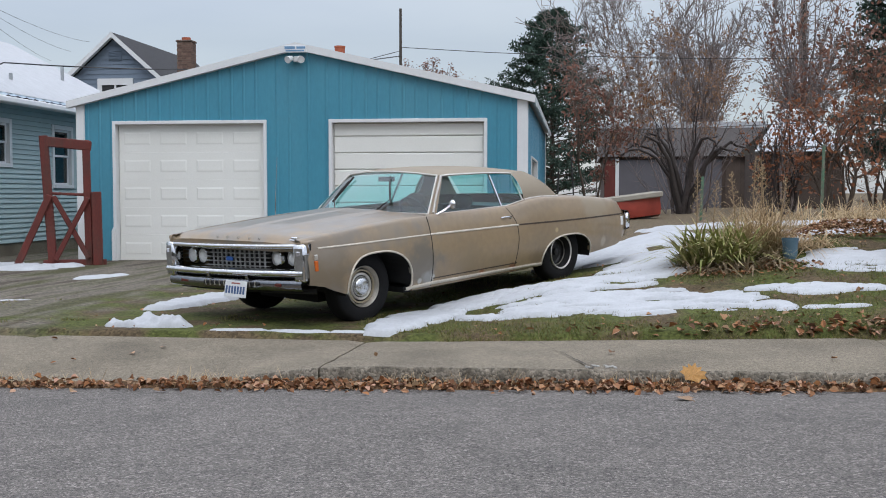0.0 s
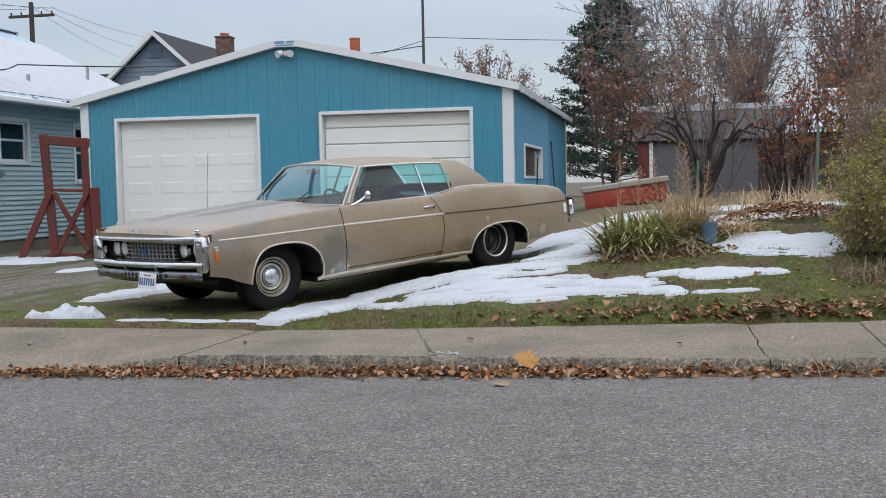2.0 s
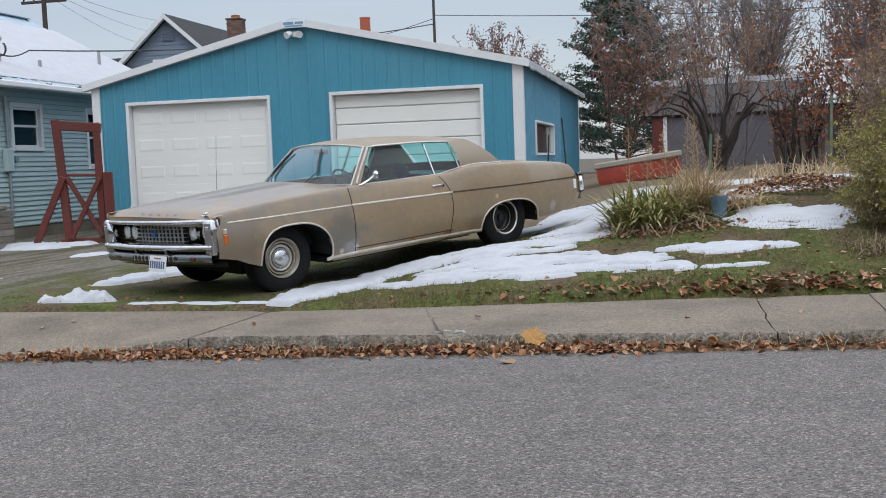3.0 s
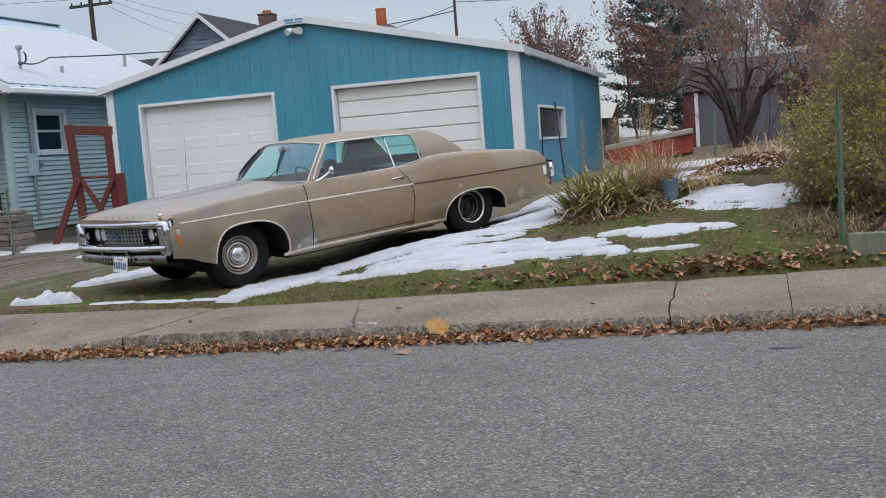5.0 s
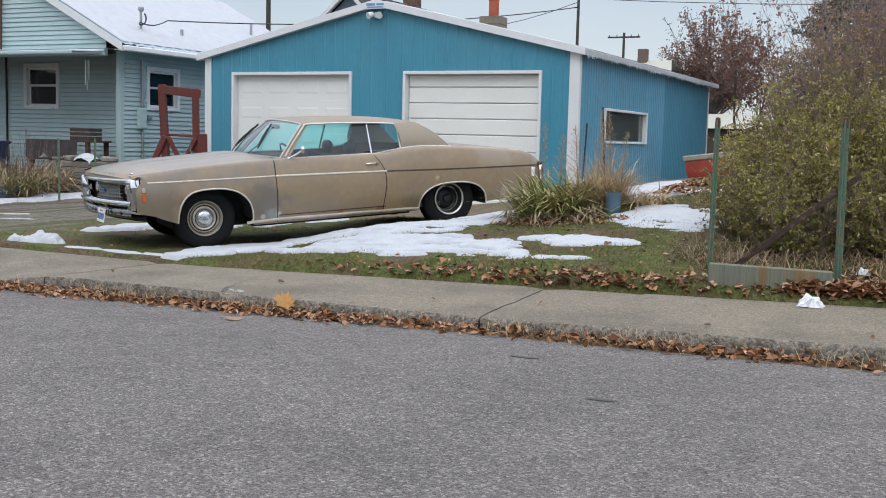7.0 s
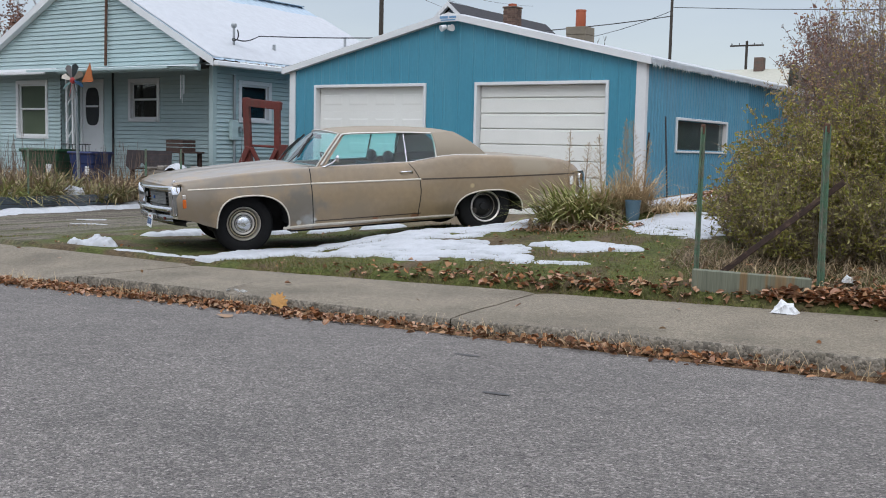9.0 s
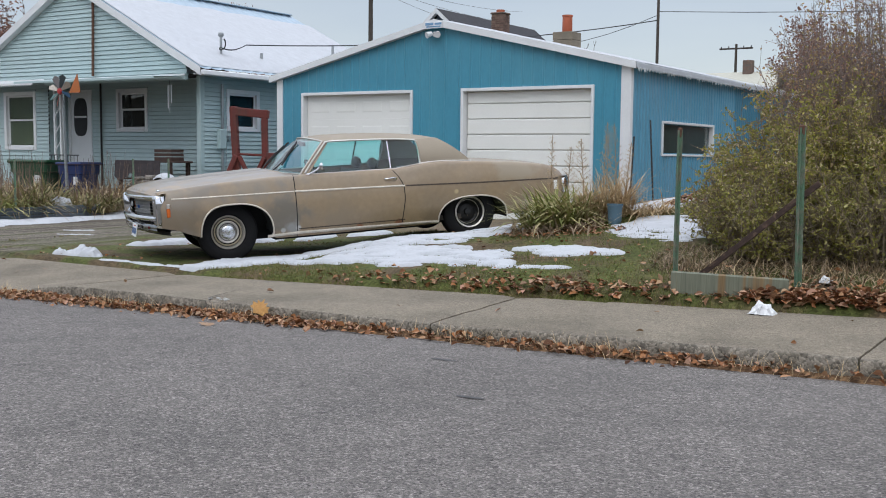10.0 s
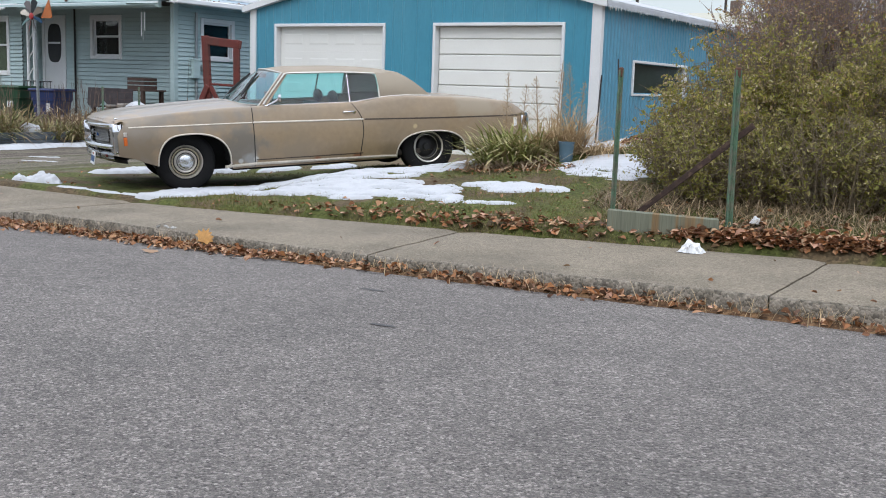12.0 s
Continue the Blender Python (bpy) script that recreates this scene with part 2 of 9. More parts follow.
# ---------------------------------------------------------------- materials
def material(name, color, rough=0.7, metal=0.0, var=0.15, scale=6.0, fine=60.0, bump=0.1, bump_scale=80.0, spec=0.5,
             second=None, second_at=(0.5, 0.62), second_scale=2.0, coat=0.0, random_value=0.0, island=0.0, stretch=(1, 1, 1)):
    """A surface with variation at two scales, a second colour in patches, and fine relief. Object coordinates, in metres."""
    mt = bpy.data.materials.new(name)
    mt.use_nodes = True
    nt = mt.node_tree
    ns, ln = nt.nodes, nt.links
    bs = ns["Principled BSDF"]
    bs.inputs["Roughness"].default_value = rough
    bs.inputs["Metallic"].default_value = metal
    bs.inputs["Specular IOR Level"].default_value = spec
    bs.inputs["Coat Weight"].default_value = coat
    co = ns.new("ShaderNodeTexCoord")
    mp = ns.new("ShaderNodeMapping")
    mp.inputs["Scale"].default_value = stretch
    ln.new(co.outputs["Object"], mp.inputs["Vector"])

    def tex(sc, detail=4.0):
        n = ns.new("ShaderNodeTexNoise")
        n.inputs["Scale"].default_value, n.inputs["Detail"].default_value = sc, detail
        ln.new(mp.outputs[0], n.inputs["Vector"])
        return n

    n1, n2 = tex(scale), tex(fine, 3.0)
    add = ns.new("ShaderNodeMath")
    add.operation = "ADD"
    ln.new(n1.outputs["Fac"], add.inputs[0])
    ln.new(n2.outputs["Fac"], add.inputs[1])
    mr = ns.new("ShaderNodeMapRange")
    mr.inputs["From Min"].default_value, mr.inputs["From Max"].default_value = 0.6, 1.4
    mr.inputs["To Min"].default_value, mr.inputs["To Max"].default_value = 1 - var, 1 + var
    ln.new(add.outputs[0], mr.inputs["Value"])
    value = mr.outputs[0]
    if random_value or island:
        if island:
            src = ns.new("ShaderNodeNewGeometry").outputs["Random Per Island"]
        else:
            src = ns.new("ShaderNodeObjectInfo").outputs["Random"]
        r2 = ns.new("ShaderNodeMapRange")
        k = random_value or island
        r2.inputs["To Min"].default_value, r2.inputs["To Max"].default_value = 1 - k, 1 + k
        ln.new(src, r2.inputs["Value"])
        mu = ns.new("ShaderNodeMath")
        mu.operation = "MULTIPLY"
        ln.new(value, mu.inputs[0])
        ln.new(r2.outputs[0], mu.inputs[1])
        value = mu.outputs[0]
    base = ns.new("ShaderNodeRGB")
    base.outputs[0].default_value = (*color, 1)
    col = base.outputs[0]
    if second:
        n3 = tex(second_scale, 6.0)
        rp = ns.new("ShaderNodeMapRange")
        rp.inputs["From Min"].default_value, rp.inputs["From Max"].default_value = second_at
        ln.new(n3.outputs["Fac"], rp.inputs["Value"])
        mx = ns.new("ShaderNodeMixRGB")
        mx.inputs["Color2"].default_value = (*second, 1)
        ln.new(rp.outputs[0], mx.inputs["Fac"])
        ln.new(col, mx.inputs["Color1"])
        col = mx.outputs[0]
    sc = ns.new("ShaderNodeVectorMath")
    sc.operation = "SCALE"
    ln.new(col, sc.inputs[0])
    ln.new(value, sc.inputs["Scale"])
    ln.new(sc.outputs[0], bs.inputs["Base Color"])
    if bump:
        n4 = tex(bump_scale, 3.0)
        bp = ns.new("ShaderNodeBump")
        bp.inputs["Strength"].default_value, bp.inputs["Distance"].default_value = bump, 0.01
        ln.new(n4.outputs["Fac"], bp.inputs["Height"])
        ln.new(bp.outputs[0], bs.inputs["Normal"])
    return mt


def glass(name, tint, gloss=0.06, rough=0.0):
    """A thin pane: tinted see-through with a mirror gloss that grows at grazing angles."""
    mt = bpy.data.materials.new(name)
    mt.use_nodes = True
    ns, ln = mt.node_tree.nodes, mt.node_tree.links
    ns.clear()
    out = ns.new("ShaderNodeOutputMaterial")
    tr = ns.new("ShaderNodeBsdfTransparent")
    tr.inputs[0].default_value = (*tint, 1)
    gl = ns.new("ShaderNodeBsdfGlossy")
    gl.inputs["Roughness"].default_value = rough
    lw = ns.new("ShaderNodeLayerWeight")
    lw.inputs["Blend"].default_value = 0.5
    pwr = ns.new("ShaderNodeMath")
    pwr.operation = "POWER"
    pwr.inputs[1].default_value = 4.0
    ln.new(lw.outputs["Facing"], pwr.inputs[0])
    fr = ns.new("ShaderNodeMath")
    fr.operation = "MULTIPLY_ADD"
    fr.inputs[1].default_value, fr.inputs[2].default_value = 0.85, gloss
    ln.new(pwr.outputs[0], fr.inputs[0])
    mx = ns.new("ShaderNodeMixShader")
    ln.new(fr.outputs[0], mx.inputs[0])
    ln.new(tr.outputs[0], mx.inputs[1])
    ln.new(gl.outputs[0], mx.inputs[2])
    ln.new(mx.outputs[0], out.inputs[0])
    return mt


def stones(mt, layers, relief=0.6):
    """Adds aggregate to a material: layers of (cells per metre, darkest, lightest, rarity of light ones), stone by stone, with relief."""
    ns, ln = mt.node_tree.nodes, mt.node_tree.links
    bs = ns["Principled BSDF"]
    col = bs.inputs["Base Color"].links[0].from_socket
    co = ns.new("ShaderNodeTexCoord")
    high = None
    for cells, lo, hi, tail in layers:
        vo = ns.new("ShaderNodeTexVoronoi")
        vo.inputs["Scale"].default_value = cells
        ln.new(co.outputs["Object"], vo.inputs["Vector"])
        sp = ns.new("ShaderNodeSeparateColor")
        ln.new(vo.outputs["Color"], sp.inputs[0])
        mr = ns.new("ShaderNodeMapRange")
        mr.inputs["To Min"].default_value, mr.inputs["To Max"].default_value = lo, hi
        pp = ns.new("ShaderNodeMath")
        pp.operation = "POWER"
        pp.inputs[1].default_value = tail
        ln.new(sp.outputs[0], pp.inputs[0])
        ln.new(pp.outputs[0], mr.inputs["Value"])
        sc = ns.new("ShaderNodeVectorMath")
        sc.operation = "SCALE"
        ln.new(col, sc.inputs[0])
        ln.new(mr.outputs[0], sc.inputs["Scale"])
        col = sc.outputs[0]
        high = high or vo
    ln.new(col, bs.inputs["Base Color"])
    bp = ns.new("ShaderNodeBump")
    bp.invert = True
    bp.inputs["Strength"].default_value, bp.inputs["Distance"].default_value = relief, 0.006
    ln.new(high.outputs["Distance"], bp.inputs["Height"])
    old = bs.inputs["Normal"].links
    if old:
        ln.new(old[0].from_socket, bp.inputs["Normal"])
    ln.new(bp.outputs[0], bs.inputs["Normal"])
    return mt


M_asphalt = stones(material("asphalt", (0.162, 0.147, 0.135), 0.9, var=0.22, scale=0.7, fine=9, bump=0.5, bump_scale=120,
                            second=(0.140, 0.128, 0.118), second_at=(0.5, 0.70), second_scale=1.6), ((85, 0.76, 1.75, 4.0), (105, 0.2, 1.24, 0.36), (210, 0.6, 1.38, 1.0)), 1.0)
M_concrete = stones(material("sidewalk concrete", (0.192, 0.163, 0.121), 0.9, var=0.26, scale=1.7, fine=22, bump=0.2, bump_scale=160,
                             second=(0.142, 0.120, 0.088), second_at=(0.48, 0.66), second_scale=1.1), ((130, 0.62, 1.38, 1.0),), 0.5)
M_kerb = stones(material("kerb concrete", (0.22, 0.195, 0.158), 0.95, var=0.30, scale=6, fine=40, bump=0.5, bump_scale=90,
                         second=(0.12, 0.105, 0.08), second_at=(0.5, 0.66), second_scale=5), ((55, 0.5, 1.45, 1.0),), 0.9)
M_soil = material("lawn soil and moss", (0.070, 0.080, 0.022), 0.95, var=0.45, scale=3, fine=45, bump=0.7, bump_scale=40, spec=0.2,
                  second=(0.090, 0.066, 0.038), second_at=(0.45, 0.60), second_scale=2.1)


def bare_drive(mt):
    """Packed brown-grey gravel with wheel ruts on the drive, where the lawn has worn away."""
    ns, ln = mt.node_tree.nodes, mt.node_tree.links
    bs = ns["Principled BSDF"]
    lawn = bs.inputs["Base Color"].links[0].from_socket
    co = ns.new("ShaderNodeTexCoord")
    xyz = ns.new("ShaderNodeSeparateXYZ")
    ln.new(co.outputs["Object"], xyz.inputs[0])
    edge = ns.new("ShaderNodeTexNoise")
    edge.inputs["Scale"].default_value, edge.inputs["Detail"].default_value = 1.6, 6.0
    ln.new(co.outputs["Object"], edge.inputs["Vector"])
    wob = ns.new("ShaderNodeMath")
    wob.operation = "MULTIPLY_ADD"
    wob.inputs[1].default_value = 3.4
    ln.new(edge.outputs["Fac"], wob.inputs[0])
    ln.new(xyz.outputs["X"], wob.inputs[2])
    far = ns.new("ShaderNodeMapRange")      # brown, straw-covered dirt at the back of the yard
    far.inputs["From Min"].default_value, far.inputs["From Max"].default_value = 13.0, 15.0
    ln.new(xyz.outputs["Y"], far.inputs["Value"])
    bare = ns.new("ShaderNodeMixRGB")
    bare.inputs["Color2"].default_value = (0.135, 0.105, 0.068, 1)
    ln.new(far.outputs[0], bare.inputs["Fac"])
    ln.new(lawn, bare.inputs["Color1"])
    lawn = bare.outputs[0]
    there = ns.new("ShaderNodeMapRange")
    there.inputs["From Min"].default_value, there.inputs["From Max"].default_value = -3.1, -4.0
    ln.new(wob.outputs[0], there.inputs["Value"])
    mp = ns.new("ShaderNodeMapping")
    mp.inputs["Rotation"].default_value = (0, 0, radians(-16))
    mp.inputs["Scale"].default_value = (1.7, 0.16, 1)
    ln.new(co.outputs["Object"], mp.inputs["Vector"])
    rut = ns.new("ShaderNodeTexNoise")
    rut.inputs["Scale"].default_value, rut.inputs["Detail"].default_value = 1.5, 7.0
    ln.new(mp.outputs[0], rut.inputs["Vector"])
    rp = ns.new("ShaderNodeValToRGB")
    el = rp.color_ramp.elements
    el.new(0.5)
    for e, p, c in zip(el, (0.36, 0.5, 0.64), ((0.075, 0.062, 0.048), (0.15, 0.132, 0.108), (0.072, 0.070, 0.036))):
        e.position, e.color = p, (*c, 1)
    ln.new(rut.outputs["Fac"], rp.inputs["Fac"])
    mx = ns.new("ShaderNodeMixRGB")
    ln.new(there.outputs[0], mx.inputs["Fac"])
    ln.new(lawn, mx.inputs["Color1"])
    ln.new(rp.outputs["Color"], mx.inputs["Color2"])
    ln.new(mx.outputs[0], bs.inputs["Base Color"])
    return stones(mt, ((38, 0.65, 1.4, 1.0),), 0.5)


bare_drive(M_soil)
M_snow = material("snow", (0.445, 0.46, 0.485), 0.6, var=0.12, scale=5, fine=45, bump=0.5, bump_scale=22)
M_blue = material("blue painted steel siding", (0.066, 0.262, 0.366), 0.30, var=0.09, scale=1.6, fine=30, bump=0.04,
                  second=(0.080, 0.265, 0.355), second_at=(0.5, 0.75), second_scale=0.8, stretch=(1, 1, 0.3))
M_white = material("white painted trim", (0.70, 0.71, 0.72), 0.5, var=0.06, scale=3, fine=50, bump=0.05)
M_doorwhite = material("off-white garage door", (0.80, 0.80, 0.765), 0.5, var=0.04, scale=2, fine=40, bump=0.03,
                       second=(0.73, 0.73, 0.69), second_at=(0.5, 0.8), second_scale=1.0)
# side wall blue lightened: the stronger light on that side is in the colour
M_blue_side = material("lightened blue corrugated steel", (0.105, 0.285, 0.405), 0.34, var=0.12, scale=1.6, fine=30, bump=0.04, second=(0.125, 0.27, 0.375), second_at=(0.45, 0.7), second_scale=0.9, stretch=(1, 1, 0.3))
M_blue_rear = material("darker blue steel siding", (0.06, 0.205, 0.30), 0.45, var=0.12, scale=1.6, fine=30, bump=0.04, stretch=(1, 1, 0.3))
M_siding = material("pale blue-grey siding", (0.405, 0.515, 0.525), 0.65, var=0.08, scale=2, fine=50, bump=0.06, random_value=0.04)
M_roofmetal = material("weathered roof edge metal", (0.48, 0.51, 0.54), 0.5, 0.1, var=0.15, scale=3, fine=50, bump=0.05)
M_redwood = material("red-painted wood", (0.116, 0.021, 0.015), 0.7, var=0.3, scale=6, fine=70, bump=0.2, second=(0.08, 0.03, 0.022),
                     second_at=(0.5, 0.7), second_scale=5, stretch=(1, 1, 0.3))
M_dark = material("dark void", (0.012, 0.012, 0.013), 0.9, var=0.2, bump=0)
M_rubber = material("tyre rubber", (0.012, 0.012, 0.013), 0.85, spec=0.2, var=0.2, bump=0.2, bump_scale=60)
M_vinyl = material("sun-bleached vinyl roof", (0.28, 0.235, 0.175), 0.7, var=0.12, scale=3, fine=120, bump=0.15, bump_scale=300)
M_chrome = material("aged chrome", (0.68, 0.69, 0.71), 0.06, 1.0, var=0.2, scale=8, fine=60, bump=0.02)
M_dullchrome = material("dull bright trim", (0.60, 0.57, 0.53), 0.4, 0.75, var=0.2, scale=10, fine=60, bump=0.05)
M_black = material("black plastic", (0.02, 0.02, 0.021), 0.5, var=0.2, bump=0.05)
M_seat = material("dark brown seat vinyl", (0.05, 0.04, 0.032), 0.5, var=0.2, bump=0.1)
M_amber = material("amber lens", (0.55, 0.12, 0.02), 0.25, var=0.1, bump=0)
M_redlens = material("red lens", (0.09, 0.018, 0.014), 0.25, var=0.1, bump=0)
M_lamp = material("headlight glass", (0.80, 0.81, 0.80), 0.20, 0.1, var=0.15, scale=40, fine=120, bump=0.3, bump_scale=60)
G_car = glass("tinted car glass", (0.56, 0.91, 0.92))
G_shield = glass("tinted windshield glass", (0.56, 0.91, 0.92), 0.09)
G_window = glass("window glass", (0.55, 0.58, 0.58))

# ---------------------------------------------------------------- ground, road, sidewalk
KERB_Y, WALK_Y = 6.83, 8.25


def road_z(x, y):
    s = min(max(KERB_Y + 0.07 - y, -0.1), 5.45)
    cross = 0.06 * s - 0.0055 * s * s - 0.038
    if y < 1.45:
        cross -= 0.012 * min(1.45 - y, 6.0)
    return 0.0176 * (min(max(x, -30), 40) - 0.5) + cross


def kerb_z(x):
    xx = min(max(x, -30), 40)
    z = 0.088 + 0.007 * (xx + 2) + 0.02 * max(0.0, xx - 2.2)
    low = road_z(xx, KERB_Y) + 0.025
    return low + (z - low) * smoothstep(-3.3, -1.7, xx) if xx < 0 else z


def lot_z(x):
    return 0.115 + 0.03 * max(0.0, min(x, 25) + 1) - 0.015 * max(0.0, -7 - max(x, -25))


def back_z(x):
    """Height of the sidewalk where it meets the lawn, a hand's width below the turf."""
    xx = min(max(x, -25), 25)
    return 0.058 + 0.0255 * max(0.0, xx + 1.6) - 0.015 * max(0.0, -7 - xx)


def ground_z(x, y):
    """Height of the lot behind the sidewalk."""
    xs = x + 0.35 * min(max(y - 13.0, 0.0), 5.0)
    rise = 0.6 * smoothstep(-2.2, 2.6, xs) * min(1.0, max(0.0, (y - WALK_Y) / 3.1))
    rise += 0.16 * math.exp(-((x + 1.7) ** 2 + (y - 12.6) ** 2) / 0.9)
    rise += 0.15 * math.exp(-((x + 0.5) / (0.55 if x < -0.5 else 0.9)) ** 2 * 0.5 - ((y - 10.2) / 0.6) ** 2 * 0.5)     # crest of the lawn beside the car
    bumps = 0.018 * fbm(x * 0.9, y * 0.9) + 0.012 * fbm(x * 3, y * 3, 4.0) if -12 < x < 12 and y < 16 else 0.0
    bank = smoothstep(WALK_Y - 0.01, WALK_Y + 0.05 + 0.10 * (0.5 + fbm(x * 1.7, 1.0)), y)
    return back_z(x) + (lot_z(x) - back_z(x)) * bank + rise + bumps * min(1.0, max(0.0, (y - WALK_Y) / 0.25))


def spread(lo, hi, step, far, grow=1.5):
    """Coordinates dense between lo and hi and ever wider apart out to far."""
    n = max(2, int(round((hi - lo) / step)))
    mid = [lo + (hi - lo) * i / n for i in range(n + 1)]
    a, b, s = [], [], step
    while True:
        s *= grow
        a.append((a[-1] if a else hi) + s)
        b.append((b[-1] if b else lo) - s)
        if a[-1] > far and b[-1] < -far:
            break
    return b[::-1] + mid + a


gx = spread(-9.0, 9.0, 0.09, 600)
gy = sorted([y for y in spread(8.25, 13.5, 0.09, 600) if y > 8.25 or y < 7.6] + [8.255, 8.275, 8.30, 8.32, 8.365, 8.39])
rows = []
for y in gy:
    row = []
    for x in gx:
        if y >= WALK_Y:
            z = ground_z(x, y)
        elif y > 6:
            z = back_z(x) - 0.35
        else:
            z = road_z(x, y) - 0.3
        row.append((x, y, z))
    rows.append(row)
ground = single("ground", Mesh().grid(rows), M_soil, "mossy winter lawn and bare dirt yard with patches of snow", "ground", kind="structure")
for p in ground.data.polygons:
    p.use_smooth = True

ys = [KERB_Y + 0.05 - 0.15 * i for i in range(50)] + [-1 - 0.6 * i for i in range(14)]
xs = spread(-12, 14, 0.4, 300)
road = single("road", Mesh().grid([[(x, y, road_z(x, y) + 0.006 * fbm(x * 0.8, y * 0.8)) for x in xs] for y in ys]), M_asphalt,
              "worn grey asphalt street with coarse aggregate", "road", kind="structure")
for p in road.data.polygons:
    p.use_smooth = True

# sidewalk slabs: each one a piece with its own edges, on a bed; the driveway apron dips to the road
walk_root = thing("pavement", "old cracked concrete sidewalk with kerb and driveway apron", "sidewalk", kind="structure")


def walk_point(x, t):
    """A point of the sidewalk top: t 0 at the kerb, 1 at the lawn."""
    y = KERB_Y + (WALK_Y + 0.02 - KERB_Y) * t
    a, b = kerb_z(x), back_z(x) + 0.005
    if x < -1.7:        # apron: falls mostly over the front half
        k = smoothstep(-1.7, -3.3, x)
        t2 = t * (1 - k) + (1 - (1 - t) ** 1.6) * k
        return Vector((x, y, a + (b - a) * t2))
    return Vector((x, y, a + (b - a) * t))


joints = [-16.0, -13.0, -10.2, -7.2, -4.9, -2.0, 2.20, 3.02, 5.28, 6.7, 8.2, 9.7, 11.2, 12.7, 15.0, 18.0, 22.0]
for i, (xa, xb) in enumerate(zip(joints, joints[1:])):
    slab = Mesh()
    wide = (-4.9, -2.0, 2.20, 5.28)
    gap = 0.002
    skews = {-2.0: 0.06, 2.20: -0.05, 3.02: 0.01, 5.28: 0.03}
    skew0, skew1 = skews.get(xa, -0.05), skews.get(xb, -0.05)
    rag0, rag1 = (0.05 if xa in (-2.0, 2.20) else 0.012), (0.05 if xb in (-2.0, 2.20) else 0.012)
    n, m2 = max(3, int((xb - xa) / 0.15)), 8
    rows = []
    dz = R.uniform(-0.006, 0.006)
    tops = []
    for k in range(m2 + 1):
        t = k / m2
        row = []
        for j in range(n + 1):
            f = j / n
            x0, x1 = xa + (0.010 if xa == -2.0 else 0.005 if xa in wide else gap) + skew0 * (t - 0.5), xb - (0.003 if xb == -2.0 else 0.005 if xb in wide else gap) + skew1 * (t - 0.5)
            x = x0 + (x1 - x0) * f
            if 0 < k < m2:
                if j == 0:
                    x += rag0 * fbm(t * 9, xa * 3)
                if j == n:
                    x += rag1 * fbm(t * 9, xb * 3) - 0.002
            p = walk_point(x, t)
            edge = 0.010 if k == 0 else ((0.010 if (xa if j == 0 else xb) in wide else 0.003) if j in (0, n) else 0.0)
            p.z += dz + 0.003 * fbm(p.x * 3, p.y * 3) - edge
            if k == 0:
                p.y += 0.018 * fbm(p.x * 2.3, 3.3)
            row.append(p)
        tops.append(row)
    low = [[Vector((p.x, p.y, road_z(p.x, KERB_Y) - 0.12)) for p in tops[0]]]
    slab.grid(tops)
    for side in (0, -1):
        slab.grid([[r[side] for r in tops], [r[side] - Vector((0, 0, 0.16)) for r in tops]])
    sl = part("slab", slab, M_concrete, walk_root, smooth=55)
    face = []
    for f in (0.0, 0.06, 0.25, 0.5, 0.75, 1.0):
        row = []
        for p, q in zip(tops[0], low[0]):
            c = p.lerp(q, f)
            c.y += -0.012 * (f > 0) + 0.012 * fbm(p.x * 6, f * 4, 2.0) * (f > 0)
            row.append(c)
        face.append(row)
    part("kerb_face", Mesh().grid(face), M_kerb, sl, smooth=60)


# unseen backdrop added behind the camera, across the street: closes the place, dims frontal light, darkens reflections
M_far = material("dull brown unseen backdrop", (0.085, 0.078, 0.066), 0.9, var=0.4, scale=0.25, fine=2.0, bump=0, second=(0.15, 0.145, 0.135), second_at=(0.5, 0.6), second_scale=0.12)
far = Mesh()
tops = [(-90 + 3.0 * i, 5.6 + 2.6 * fbm(i * 0.35, 4.0) + (0.8 if i % 7 < 3 else 0.0)) for i in range(61)]
far.grid([[(x, -17.0, -3.0) for x, h in tops], [(x, -17.0, h) for x, h in tops], [(x, -17.6, h) for x, h in tops], [(x, -17.6, -3.0) for x, h in tops]])
single("wall_south", far, M_far, "unseen plain dull wall added across the street", "wall", kind="structure")

# crumbled kerb at the crack
M_crack = material("dirt in the crack", (0.07, 0.06, 0.05), 0.95, var=0.3, scale=30, bump=0.2)
ck = Mesh()
rows = []
for i in range(31):
    f = i / 30
    x, t = -0.08 - 0.46 * f + 0.035 * fbm(f * 9, 1.7), -0.004 + 0.99 * f
    w = 0.008 * max(0.0, 1 - 2 * f) + 0.0022 + 0.002 * fbm(f * 17, 4.1)
    rows.append([walk_point(x - w, t) + Vector((0, 0, 0.0095)), walk_point(x + w, t) + Vector((0, 0, 0.0095))])
part("crack", ck.grid(rows), M_crack, walk_root, "dark ragged crack at the kerb")
M_pale = material("fresh broken concrete", (0.36, 0.35, 0.33), 0.95, var=0.2, scale=20, bump=0.3)
for k in range(16):
    x, y = R.gauss(0.0, 0.07), 6.85 + R.uniform(0.0, 0.10)
    w = R.uniform(0.006, 0.018)
    m = Matrix.Translation((x, y, walk_point(x, (y - KERB_Y) / 1.44).z - 0.004)) @ Euler((R.uniform(-0.3, 0.3), R.uniform(-0.3, 0.3), R.uniform(0, 3))).to_matrix().to_4x4()
    single("concrete_crumb", Mesh().box((-w, -w * 0.7, -w * 0.5), (w, w * 0.7, w * 0.5), m, w * 0.3), M_pale, "pale crumb of broken concrete at the kerb", "rubble", group="broken kerb crumbs")

# ---------------------------------------------------------------- garage
GX0, GX1, GY0, GY1 = -9.43, -1.09, 18.28, 28.8
EAVE, PEAK, PX = 2.98, 3.945, -5.23
